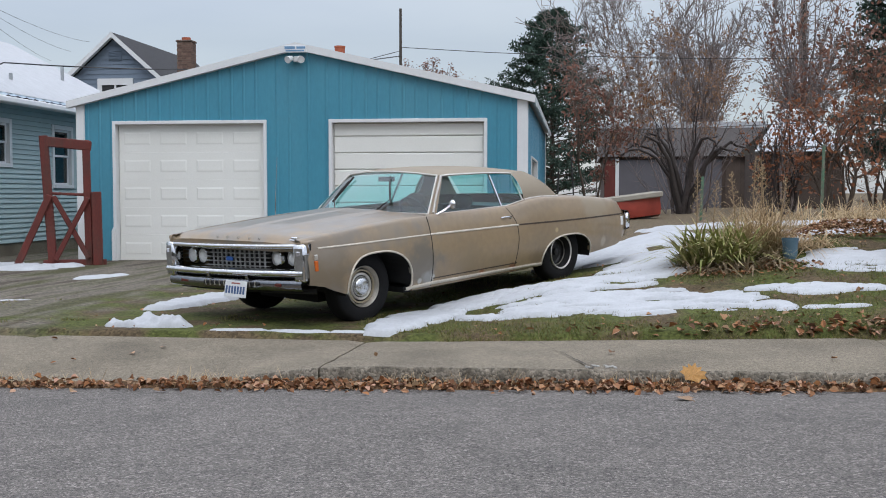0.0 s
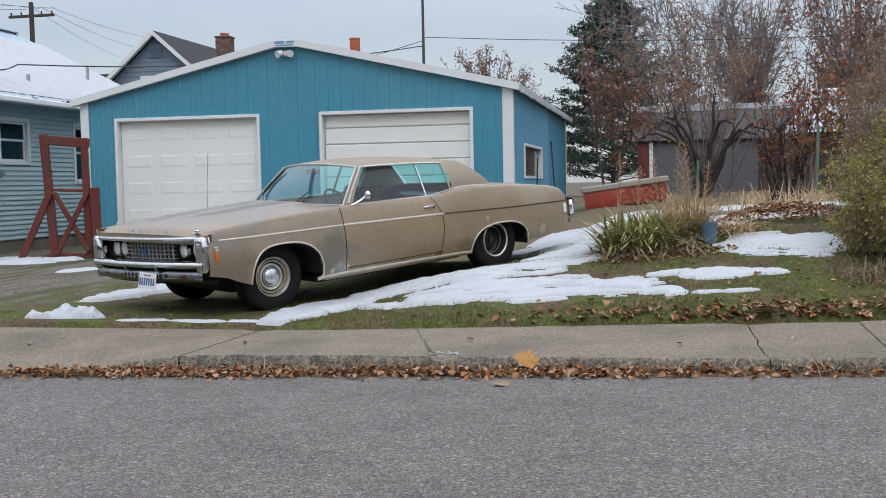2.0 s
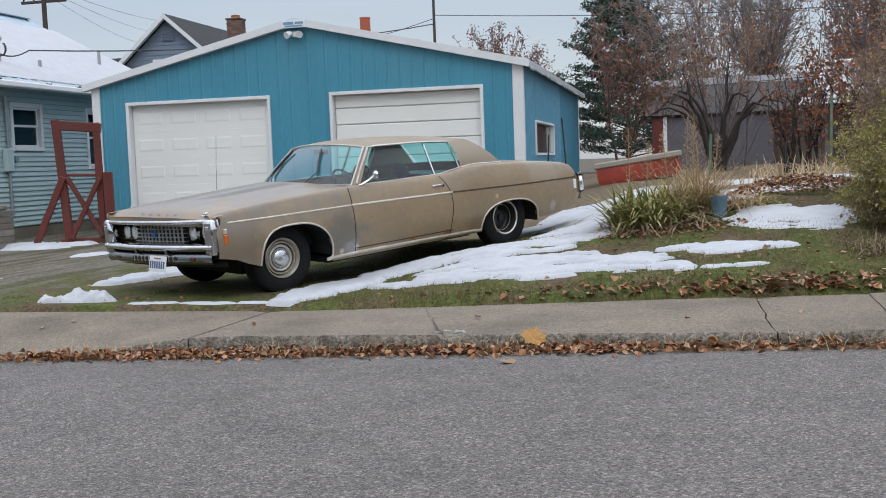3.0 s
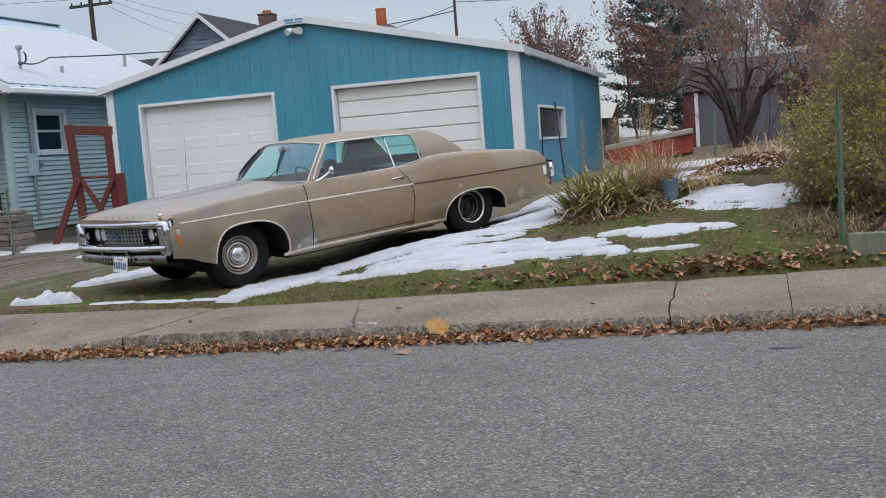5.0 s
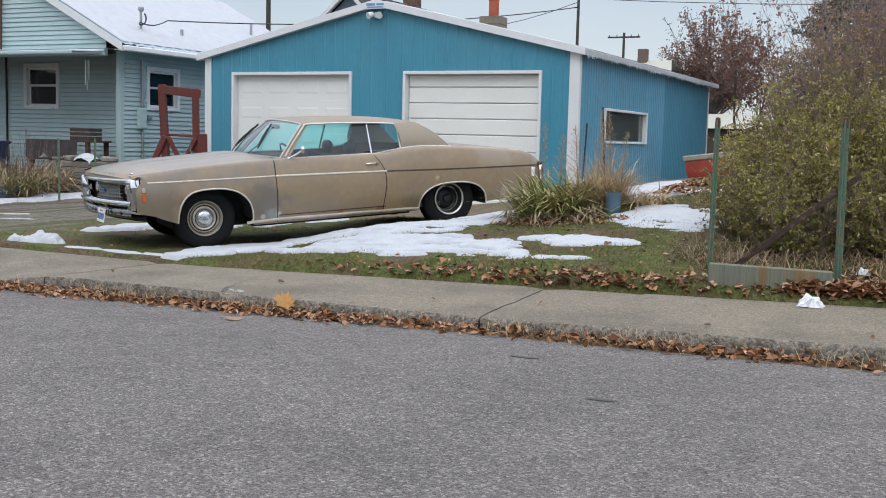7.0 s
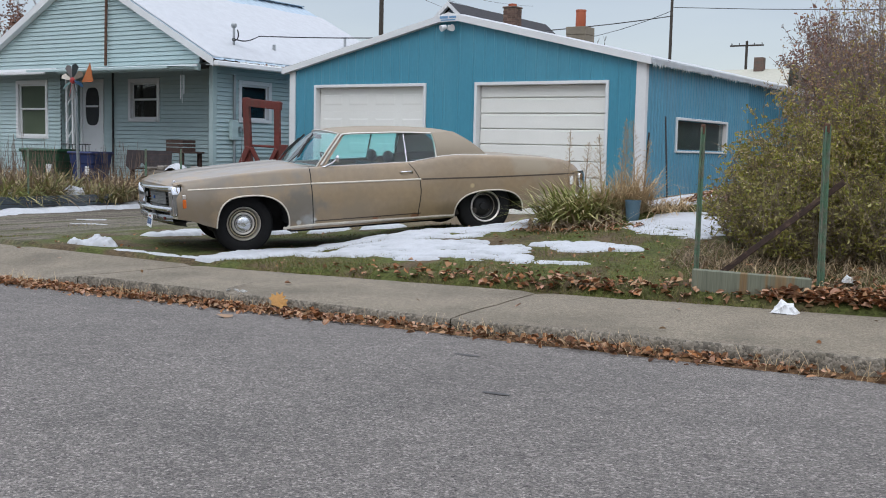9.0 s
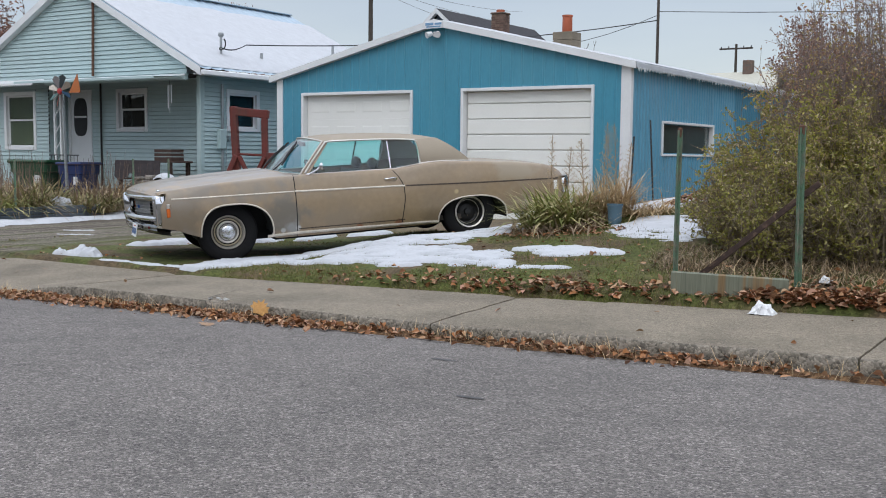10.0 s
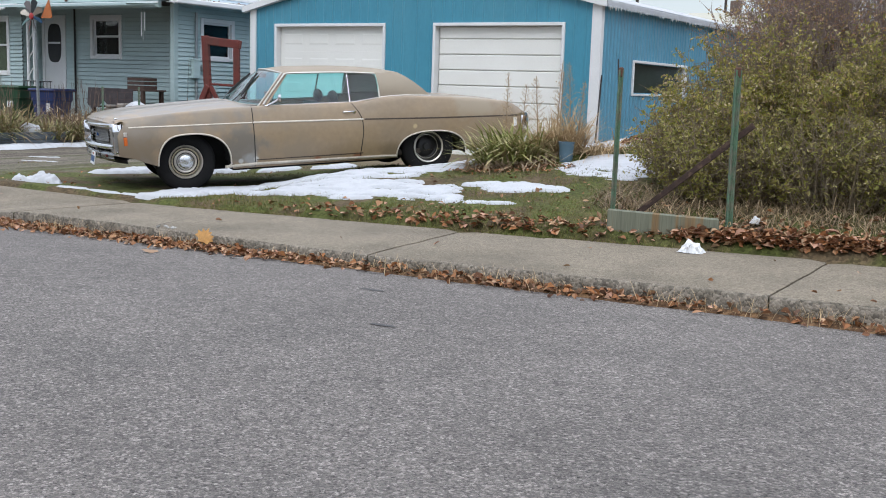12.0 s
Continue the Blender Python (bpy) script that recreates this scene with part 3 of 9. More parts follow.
garage = thing("garage", "blue metal-clad double garage with white doors and trim", "garage", pose(0, 0, 0))


def gable(x):
    return EAVE + (PEAK - EAVE) * (1 - abs(x - PX) / (PX - GX0))


def ribbed(x0, x1, zlow, ztop, y, side=1, pitch=0.23, rib=0.016, foot=0.03):
    """A ribbed sheet facing -y between two heights, which may slope."""
    me = Mesh()
    xs, x = [], x0
    while x < x1 - 1e-6:
        for off, d in ((0, 0), (pitch - 2 * foot, 0), (pitch - 1.3 * foot, rib), (pitch - 0.7 * foot, rib)):
            if x + off <= x1 + 1e-6:
                xs.append((x + off, d))
        x += pitch
    xs.append((x1, 0))
    me.grid([[(a, y - d, zlow(a)) for a, d in xs], [(a, y - d, ztop(a)) for a, d in xs]])
    return me


LD, RD = (-8.735, -5.815, 2.66), (-4.64, -1.79, 2.66)
g_base = lambda x: ground_z(x, GY0 + 0.1) - 0.05
top = lambda x: gable(x)
spans = [(GX0, LD[0], g_base), (LD[0], LD[1], lambda x: LD[2]), (LD[1], RD[0], g_base), (RD[0], RD[1], lambda x: RD[2]), (RD[1], GX1, g_base)]
for xa, xb, low in spans:
    x = xa
    while x < xb - 0.01:
        xe = min(x + 0.92, xb)
        if xb - xe < 0.2:
            xe = xb
        if x < PX < xe:
            part("wall_panel", ribbed(x, PX, low, top, GY0), M_blue, garage)
            part("wall_panel", ribbed(PX, xe, low, top, GY0), M_blue, garage)
        else:
            part("wall_panel", ribbed(x, xe, low, top, GY0), M_blue, garage)
        x = xe


def to_side(me):
    """Turns a sheet made along x, facing -y, to run along +y facing +x at the right wall."""
    me.v = [(GX1 - (vy - 0.0), vx, vz) for vx, vy, vz in me.v]
    return me


GW = (19.90, 22.80, 1.44, 2.00)     # side window
s_base = lambda a: ground_z(GX1 + 0.2, a) - 0.08
s_top = lambda a: EAVE
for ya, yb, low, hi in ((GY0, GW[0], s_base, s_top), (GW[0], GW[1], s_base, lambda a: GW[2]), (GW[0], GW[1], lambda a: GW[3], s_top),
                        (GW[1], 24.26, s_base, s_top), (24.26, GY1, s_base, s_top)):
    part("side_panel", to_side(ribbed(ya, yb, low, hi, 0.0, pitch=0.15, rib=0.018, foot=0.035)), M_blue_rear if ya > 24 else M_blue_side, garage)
body = Mesh()
body.box((GX0, GY0 + 2.0, 0.0), (GX0 + 0.08, GY1, EAVE))
body.box((GX0, GY1 - 0.08, 0.0), (GX1 - 0.02, GY1, EAVE))
body.quad((GX0, GY1, EAVE), (GX1, GY1, EAVE), (PX, GY1, PEAK), (PX, GY1, PEAK))
body.box((GX0, GY0 + 0.05, 0.0), (GX0 + 0.08, GY0 + 2.0, EAVE))
part("shell", body, M_blue, garage)
inner = Mesh()
inner.box((GX0 + 0.1, GY0 + 0.25, -0.1), (GX1 - 0.1, GY1 - 0.1, 0.12))
part("floor_slab", inner, M_concrete, garage)

# roof: two slopes with overhang
for s, name in ((-1, "roof_slope"), (1, "roof_slope")):
    xe = GX0 - 0.16 if s < 0 else GX1 + 0.16
    slope = (PEAK - EAVE) / (PX - GX0)
    ze = PEAK - slope * abs(xe - PX)
    rm = Mesh()
    y0, y1 = GY0 - 0.12, GY1 + 0.5
    rm.grid([[(PX, y0, PEAK + 0.09), (PX, y1, PEAK + 0.09)], [(xe, y0, ze + 0.09), (xe, y1, ze + 0.09)],
             [(xe, y0, ze + 0.04), (xe, y1, ze + 0.04)], [(PX, y0, PEAK + 0.03), (PX, y1, PEAK + 0.03)]], close=False)
    part(name, rm, M_roofmetal, garage)
    fm = Mesh()     # white rake trim on the front
    fm.grid([[(PX, y0 - 0.015, PEAK + 0.10), (PX, y0 - 0.015, PEAK - 0.03), (PX, y0 + 0.13, PEAK - 0.03)],
             [(xe, y0 - 0.015, ze + 0.10), (xe, y0 - 0.015, ze - 0.03), (xe, y0 + 0.13, ze - 0.03)]])
    fm.quad((PX, y0 - 0.015, PEAK + 0.10), (xe, y0 - 0.015, ze + 0.10), (xe, y0 + 0.3, ze + 0.10), (PX, y0 + 0.3, PEAK + 0.10))
    part("rake_trim", fm, M_white, garage)
    sn = Mesh()     # thin snow on the slope
    rows = []
    for i in range(25):
        f = i / 24
        row = []
        for j in range(41):
            g = j / 40
            x = PX + (xe - PX) * f
            hgt = 0.045 * min(1, 4 * (1 - f) + 0.3) * min(1.0, (g * 40) / 2) * (0.8 + 0.5 * fbm(x * 1.5, g * 12))
            row.append((x, y0 + 0.02 + (y1 - y0 - 0.04) * g, PEAK + 0.088 - slope * abs(x - PX) + max(0.004, hgt)))
        rows.append(row)
    sn.grid(rows)
    part("snow_cover", sn, M_snow, garage, "thin melting snow", smooth=60)

# corner boards
for x0, x1 in ((GX0 - 0.02, GX0 + 0.145), (GX1 - 0.160, GX1 + 0.020)):
    part("corner_trim", Mesh().box((x0, GY0 - 0.03, g_base(x0)), (x1, GY0 + 0.02, gable(min(max((x0 + x1) / 2, GX0), GX1)) - 0.02), ch=0.006), M_white, garage)
part("corner_trim", Mesh().box((GX1 + 0.0, GY0 - 0.025, s_base(GY0)), (GX1 + 0.03, GY0 + 0.10, EAVE), ch=0.006), M_white, garage)
part("back_corner_trim", Mesh().box((GX1 + 0.0, GY1 - 0.08, s_base(GY1)), (GX1 + 0.03, GY1 + 0.02, EAVE), ch=0.006), M_white, garage)
part("eave_trim", Mesh().box((GX1 + 0.10, GY0 - 0.1, EAVE - 0.035), (GX1 + 0.17, GY1 + 0.5, EAVE + 0.06), ch=0.01), M_roofmetal, garage)

# door frames and doors
for (x0, x1, zt), flat in ((LD, False), (RD, True)):
    base = min(g_base(x0), g_base(x1))
    fr = Mesh()
    w = 0.05
    fr.box((x0 - 0.01, GY0 - 0.035, base), (x0 + w, GY0 + 0.16, zt), ch=0.005)
    fr.box((x1 - w, GY0 - 0.035, base), (x1 + 0.01, GY0 + 0.16, zt), ch=0.005)
    fr.box((x0 - 0.01, GY0 - 0.036, zt - w), (x1 + 0.01, GY0 + 0.16, zt + 0.012), ch=0.005)
    part("door_frame", fr, M_white, garage)
    n = 9 if flat else 5
    door = part("overhead_door", Mesh().box((x0 + w, GY0 + 0.16, base), (x1 - w, GY0 + 0.18, zt - w)), M_doorwhite, garage,
                "plain ribbed overhead door" if flat else "raised-panel overhead door")
    zb = base + 0.02
    for i in range(n):
        za, zc = zb + (zt - w - zb) * i / n, zb + (zt - w - zb) * (i + 1) / n
        if flat:
            za, zc = max(zb, zt - 0.29 - 0.30 * (n - 1 - i)), min(zt - w, zt - 0.29 - 0.30 * (n - 2 - i))
        sec, raised = Mesh(), []
        yf = GY0 + 0.115
        if flat:
            sec.box((x0 + w + 0.01, yf, za + 0.007), (x1 - w - 0.01, yf + 0.04, zc - 0.007), ch=0.012)
        else:
            sec.box((x0 + w + 0.01, yf, za + 0.0006), (x1 - w - 0.01, yf + 0.04, zc - 0.0006), ch=0.0015)
            pw4 = (x1 - x0 - 2 * w - 0.02) / 4
            for c in range(4):
                a0 = x0 + w + 0.01 + pw4 * c + 0.09
                a1 = a0 + pw4 - 0.18
                b0, b1 = za + 0.14, zc - 0.14
                d = 0.006
                rim = [(a0, b0), (a1, b0), (a1, b1), (a0, b1)]
                out = [(p[0], yf - 0.0005, p[1]) for p in rim]
                k = 0.03
                inn = [(p[0] + (k if p[0] == a0 else -k), yf - d, p[1] + (k if p[1] == b0 else -k)) for p in rim]
                rp = Mesh().grid([out, inn], close=True)
                rp.quad(*inn[::1])
                raised.append(rp)
        part("door_section", sec, M_doorwhite, door, smooth=20)
        for rp in raised:
            part("raised_panel", rp, M_doorwhite, door)

# side window
win = part("window", Mesh().box((GX1 - 0.06, GW[0], GW[2]), (GX1 - 0.05, GW[1], GW[3])), glass("clear window glass", (0.80, 0.88, 0.86), 0.08, 0.08), garage)
wf = Mesh()
for a, b, c, d in ((GW[0] - 0.04, GW[0] + 0.01, GW[2] - 0.06, GW[3] + 0.06), (GW[1] - 0.03, GW[1] + 0.06, GW[2] - 0.06, GW[3] + 0.06),
                   (GW[0] + 0.01, GW[1] - 0.03, GW[2] - 0.06, GW[2] - 0.02), (GW[0] + 0.01, GW[1] - 0.03, GW[3] + 0.01, GW[3] + 0.06)):
    wf.box((GX1 - 0.06, a, c), (GX1 + 0.035, b, d), ch=0.006)
part("window_frame", wf, M_white, win)
# panel behind the pane that gives the window its dull green tone
M_backing = material("dull grey-green panel behind the pane", (0.055, 0.085, 0.08), 0.8, var=0.25, scale=3, fine=20, bump=0.05, stretch=(1, 1, 0.3))
part("blind", Mesh().box((GX1 - 0.12, GW[0], GW[2]), (GX1 - 0.10, GW[1], GW[3])), M_backing, win, "dull grey-green panel behind the pane")
# lamp and sign below the ridge
lampm = Mesh()
lampm.box((PX - 0.05, GY0 - 0.10, 3.70), (PX + 0.05, GY0 - 0.02, 3.80), ch=0.015)
part("security_lamp_base", lampm, M_white, garage)
for s in (-1, 1):
    lm = Mesh()
    m = Matrix.Translation((PX + 0.10 * s, GY0 - 0.15, 3.745)) @ Euler((radians(110), 0, radians(28 * s))).to_matrix().to_4x4()
    lm.lathe([(0.0, -0.06), (0.045, -0.06), (0.05, -0.03), (0.065, 0.06), (0.06, 0.06), (0.0, 0.045)], 16, m)
    part("flood_lamp", lm, M_white, garage, smooth=40)
sign = part("sign", Mesh().box((PX - 0.21, GY0 - 0.15, 3.86), (PX + 0.21, GY0 - 0.135, 3.985), ch=0.003), M_white, garage, "small pale blue and white sign")
M_signblue = material("sign blue", (0.16, 0.30, 0.48), 0.5, bump=0)
for a, b, c, d in ((-0.19, 0.0, 0.055, 0.105), (0.03, 0.19, 0.06, 0.10), (-0.17, 0.17, 0.015, 0.04)):
    part("lettering_bar", Mesh().box((PX + a, GY0 - 0.154, 3.865 + c), (PX + b, GY0 - 0.15, 3.865 + d)), M_signblue, sign)

# icicles along the right eave
M_ice = material("ice", (0.72, 0.78, 0.82), 0.15, spec=0.8, bump=0)
for i in range(150):
    y = GY0 - 0.05 + 10.5 * R.random() ** 1.3
    h = R.uniform(0.02, 0.075) * (0.5 + 0.5 * abs(math.sin(y * 2.3)))
    part("icicle", Mesh().tube([(GX1 + 0.165, y, EAVE - 0.02), (GX1 + 0.165, y, EAVE - 0.03 - h)], 0.011, 5, True, 0.002), M_ice, garage)

# ---------------------------------------------------------------- the parked car (x forward, y to its left, z up; origin under the front axle)
yaw1 = radians(1.0)
c_d, c_l, c_u = Vector((-0.6045, -0.7934, -0.0720)), Vector((0.7954, -0.6061, 0.0)), Vector((-0.0436, -0.0573, 0.9974))
c_x = (c_d * math.cos(yaw1) + c_l * math.sin(yaw1)).normalized()
c_y = c_u.cross(c_x).normalized()
c_z = c_x.cross(c_y)
roll = radians(1.1)      # the near side sits lower
c_y2, c_z2 = c_y * math.cos(roll) - c_z * math.sin(roll), c_z * math.cos(roll) + c_y * math.sin(roll)
CAR = Matrix.Translation(Vector((-2.849, 9.763, 0.089)) + 0.95 * (c_y - c_y2)) @ Matrix((c_x, c_y2, c_z2)).transposed().to_4x4()
car = thing("car", "faded tan two-door hardtop of the late sixties, parked on the lawn", "car", CAR)


def car_paint():
    """The tan paint with a grey primer patch behind the front wheel and bleached, stained areas."""
    mt = material("worn tan car paint", (0.275, 0.203, 0.124), 0.34, 0.0, var=0.13, scale=1.6, fine=14, bump=0.012, coat=0.3,
                  second=(0.245, 0.192, 0.132), second_at=(0.42, 0.72), second_scale=2.3)
    ns, ln = mt.node_tree.nodes, mt.node_tree.links
    bs = ns["Principled BSDF"]
    old = bs.inputs["Base Color"].links[0].from_socket
    co = ns.new("ShaderNodeTexCoord")
    nz = ns.new("ShaderNodeTexNoise")
    nz.inputs["Scale"].default_value, nz.inputs["Detail"].default_value = 5.0, 5.0
    ln.new(co.outputs["Object"], nz.inputs["Vector"])
    for at, size, colour in (((-0.1, 0.2, 0.92), 0.95, (0.215, 0.178, 0.136)), ((-0.64, 1.0, 0.50), 0.20, (0.165, 0.145, 0.118)), ((0.60, 1.0, 0.58), 0.36, (0.19, 0.150, 0.105)), ((-3.6, 0.95, 0.92), 0.30, (0.30, 0.245, 0.17)), ((-2.5, 0.95, 0.33), 0.14, (0.20, 0.15, 0.095)), ((-1.3, 1.0, 0.42), 0.22, (0.235, 0.18, 0.115)), ((-0.70, 1.0, 0.40), 0.10, (0.185, 0.165, 0.138)), ((-0.74, 1.0, 0.33), 0.10, (0.28, 0.28, 0.27)),
                             ((-0.80, 0.97, 0.345), 0.035, (0.50, 0.50, 0.48)), ((-0.62, 0.96, 0.33), 0.03, (0.42, 0.42, 0.40)), ((-1.55, 0.95, 0.30), 0.05, (0.22, 0.10, 0.05)),
                             ((-2.05, 0.95, 0.30), 0.05, (0.20, 0.09, 0.045)), ((-3.75, 0.95, 0.40), 0.05, (0.36, 0.30, 0.22)),
                             ((-2.80, 1.0, 0.63), 0.032, (0.46, 0.36, 0.21)), ((-0.30, 0.9, 0.88), 0.22, (0.25, 0.20, 0.14)),
                             ((0.1, -0.05, 0.98), 0.92, (0.20, 0.172, 0.138))):
        ds = ns.new("ShaderNodeVectorMath")
        ds.operation = "DISTANCE"
        ds.inputs[1].default_value = at
        ln.new(co.outputs["Object"], ds.inputs[0])
        sm = ns.new("ShaderNodeMath")
        sm.operation = "MULTIPLY_ADD"
        sm.inputs[1].default_value, sm.inputs[2].default_value = size * 2.6, -size * 1.3
        ln.new(nz.outputs["Fac"], sm.inputs[0])
        su = ns.new("ShaderNodeMath")
        su.operation = "ADD"
        ln.new(ds.outputs["Value"], su.inputs[0])
        ln.new(sm.outputs[0], su.inputs[1])
        mr = ns.new("ShaderNodeMapRange")
        mr.inputs["From Min"].default_value, mr.inputs["From Max"].default_value = size * 1.2, size * 0.6
        ln.new(su.outputs[0], mr.inputs["Value"])
        mx = ns.new("ShaderNodeMixRGB")
        mx.inputs["Color2"].default_value = (*colour, 1)
        ln.new(mr.outputs[0], mx.inputs["Fac"])
        ln.new(old, mx.inputs["Color1"])
        old = mx.outputs[0]
    ln.new(old, bs.inputs["Base Color"])
    rr = ns.new("ShaderNodeMapRange")
    rr.inputs["To Min"].default_value, rr.inputs["To Max"].default_value = 0.25, 0.48
    ln.new(nz.outputs["Fac"], rr.inputs["Value"])
    ln.new(rr.outputs[0], bs.inputs["Roughness"])
    return mt


M_car = car_paint()
WID = [(-4.42, 0.86), (-4.25, 0.915), (-3.9, 0.955), (-3.5, 0.985), (-3.0, 0.995), (-1.5, 0.995), (0, 1.0), (0.45, 0.995), (0.75, 0.975), (0.95, 0.955)]
TOP = [(-4.42, 0.70), (-4.36, 0.76), (-4.25, 0.82), (-4.1, 0.86), (-3.6, 0.925), (-3.05, 0.965), (-2.7, 0.985), (-2.45, 0.98), (-2.2, 0.945), (-2.0, 0.935),
       (-1.0, 0.945), (-0.5, 0.94), (0.0, 0.917), (0.5, 0.888), (0.8, 0.866), (0.95, 0.852)]
LOW = [(-4.42, 0.50), (-4.3, 0.39), (-4.15, 0.325), (-3.75, 0.30), (-3.47, 0.285), (-3.46, 0.245), (-0.5, 0.245), (0.38, 0.325), (0.62, 0.385), (0.75, 0.43), (0.95, 0.47)]
ARCHES_AT = ((-0.05, 0.31, 0.455, 0.372), (-3.02, 0.255, 0.465, 0.302))        # centre, spring line, half width and rise of the wheel openings


def front_u(y):
    return 0.95 - 0.11 * y - 0.10 * y * y


def bow(u, y):
    """Pushes the outer parts of the nose back, and the tail in."""
    k = smoothstep(0.0, 0.95, u)
    r = smoothstep(-3.9, -4.42, u)
    return u - k * (0.11 * y + 0.10 * y * y) + 0.06 * r * (y / 0.9) ** 2


def low_edge(u):
    z = pw(u, LOW)
    for uc, zc, a, b in ARCHES_AT:
        t = 1 - (abs(u - uc) / a) ** 2.5
        if t > 0:
            z = max(z, zc + b * t ** 0.4)
    return z


def side_y(u, z):
    w, zt = pw(u, WID), pw(u, TOP)
    if z < 0.56:
        return w - 0.065 * ((0.56 - z) / 0.33) ** 1.8
    k = max(0.0, (z - 0.56) / (zt - 0.56))
    return w - 0.075 * k ** 2.2


def side_panel(ua, ub, sgn, top_in=0.085):
    """The side skin between two stations, rolled in at the shoulder."""
    me = Mesh()
    n = max(3, int(abs(ua - ub) / 0.028))
    rows = []
    for i in range(n + 1):
        u = ua + (ub - ua) * i / n
        zl, zt = low_edge(u), pw(u, TOP)
        row = [(bow(u, sgn * side_y(u, zl)), sgn * (side_y(u, zl) - 0.035), zl + 0.004)]
        for k in range(15):
            z = zl + (zt - zl) * (k / 14) ** 0.85
            y = side_y(u, z)
            row.append((bow(u, sgn * y), sgn * y, z))
        y = side_y(u, zt)
        for dy, dz in ((0.012, 0.010), (0.03, 0.017), (0.055, 0.019), (top_in, 0.018)):
            row.append((bow(u, sgn * (y - dy)), sgn * (y - dy), zt + dz))
        rows.append(row)
    return me.grid(rows)


PARTS = {}
for sgn in (1, -1):
    f = part("front_fender", side_panel(0.945, -0.782, sgn), M_car, car, "tan front fender with grey primer" if sgn > 0 else "", smooth=35)
    dr = part("door", side_panel(-0.790, -1.96, sgn, 0.06), M_car, car, "long tan door", smooth=35)
    part("door_rear_edge", side_panel(-1.96, -2.11, sgn, 0.06), M_car, dr, smooth=35)
    q = part("rear_quarter_panel", side_panel(-2.11, -4.42, sgn, 0.1), M_car, car, smooth=35)
    PARTS[sgn] = (f, dr, q)


def surf(u, z, sgn=1, out=0.0):
    y = side_y(u, z) + out
    return Vector((bow(u, sgn * y), sgn * y, z))


def strip(ua, ub, zf, h, out, sgn):
    """A moulding along the side, at height zf(u)."""
    me = Mesh()
    n = max(2, int(abs(ua - ub) / 0.06))
    rows = []
    for i in range(n + 1):
        u = ua + (ub - ua) * i / n
        z = zf(u)
        rows.append([surf(u, z - h / 2, sgn, -0.002), surf(u, z - h / 2, sgn, out * 0.6), surf(u, z, sgn, out), surf(u, z + h / 2, sgn, out * 0.6), surf(u, z + h / 2, sgn, -0.002)])
    return me.grid(rows)


belt_line = lambda u: pw(u, [(-4.4, 0.685), (-3.1, 0.715), (-2.1, 0.747), (-0.8, 0.776), (0.7, 0.787)])
M_moulding = material("worn pale moulding", (0.60, 0.55, 0.47), 0.45, 0.3, var=0.25, scale=9, fine=60, bump=0.05)
M_gapline = material("dark moulding channel", (0.05, 0.035, 0.025), 0.6, bump=0)
for sgn in (1, -1):
    f, dr, q = PARTS[sgn]
    part("side_moulding", strip(0.80, -0.770, belt_line, 0.014, 0.006, sgn), M_moulding, f, "pale worn side moulding", smooth=30)
    part("side_moulding", strip(-0.782, -2.134, belt_line, 0.019, 0.008, sgn), M_moulding, dr, smooth=30)
    part("side_moulding", strip(-2.15, -4.30, belt_line, 0.016, 0.004, sgn), M_gapline, q, "bare dark moulding channel", smooth=30)
    part("rocker_moulding", strip(-0.43, -2.56, lambda u: pw(u, [(-2.56, 0.268), (-2.4, 0.276), (-0.8, 0.289), (-0.43, 0.275)]), 0.032, 0.014, sgn), M_moulding, car, "bright rocker strip", smooth=30)
    part("sill_seam", strip(-0.80, -2.12, lambda u: 0.334, 0.012, 0.0012, sgn), M_gapline, dr, "dark gap under the door", smooth=30)
    for (uc, zc, a, b), own in zip(ARCHES_AT, (f, q)):
        bend = lambda an: (uc + a * math.copysign(abs(math.cos(an)) ** 0.8, math.cos(an)), zc + b * math.sin(an) ** 0.8)
        pts = []
        for i in range(37):
            u, z = bend(math.pi * i / 36)
            z = max(z, pw(u, LOW) + 0.004)
            y = side_y(u, z)
            pts.append((bow(u, sgn * y), sgn * (y + 0.003), z))
        if uc > -1:
            tail_end = pts[-1]
            pts.append((tail_end[0] + 0.05, tail_end[1] - sgn * 0.01, tail_end[2] - 0.05))
        part("wheel_arch_trim", Mesh().tube(pts, 0.0095, 8), M_moulding, own, "pale wheel-arch trim", smooth=50)
        # inner arch sheet, its near-black colour standing in for the shade
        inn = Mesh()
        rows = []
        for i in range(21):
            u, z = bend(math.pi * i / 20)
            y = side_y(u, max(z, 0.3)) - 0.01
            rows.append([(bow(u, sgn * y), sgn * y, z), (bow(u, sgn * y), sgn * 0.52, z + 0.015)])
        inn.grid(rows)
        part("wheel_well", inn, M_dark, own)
    # handle and mirror
    h = Mesh()
    p = surf(-1.97, 0.840, sgn)
    h.tube([p + Vector((0.085, sgn * 0.004, 0)), p + Vector((0.075, sgn * 0.03, 0.004)), p + Vector((-0.02, sgn * 0.034, 0.006)), p + Vector((-0.05, sgn * 0.004, 0))], 0.010, 8)
    h.lathe([(0.0, 0.016), (0.018, 0.014), (0.02, 0.0)], 12, Matrix.Translation(p + Vector((-0.055, sgn * 0.002, -0.004))) @ Euler((radians(-90 * sgn), 0, 0)).to_matrix().to_4x4())
    part("door_handle", h, M_chrome, dr, "chrome push-button handle", smooth=50)
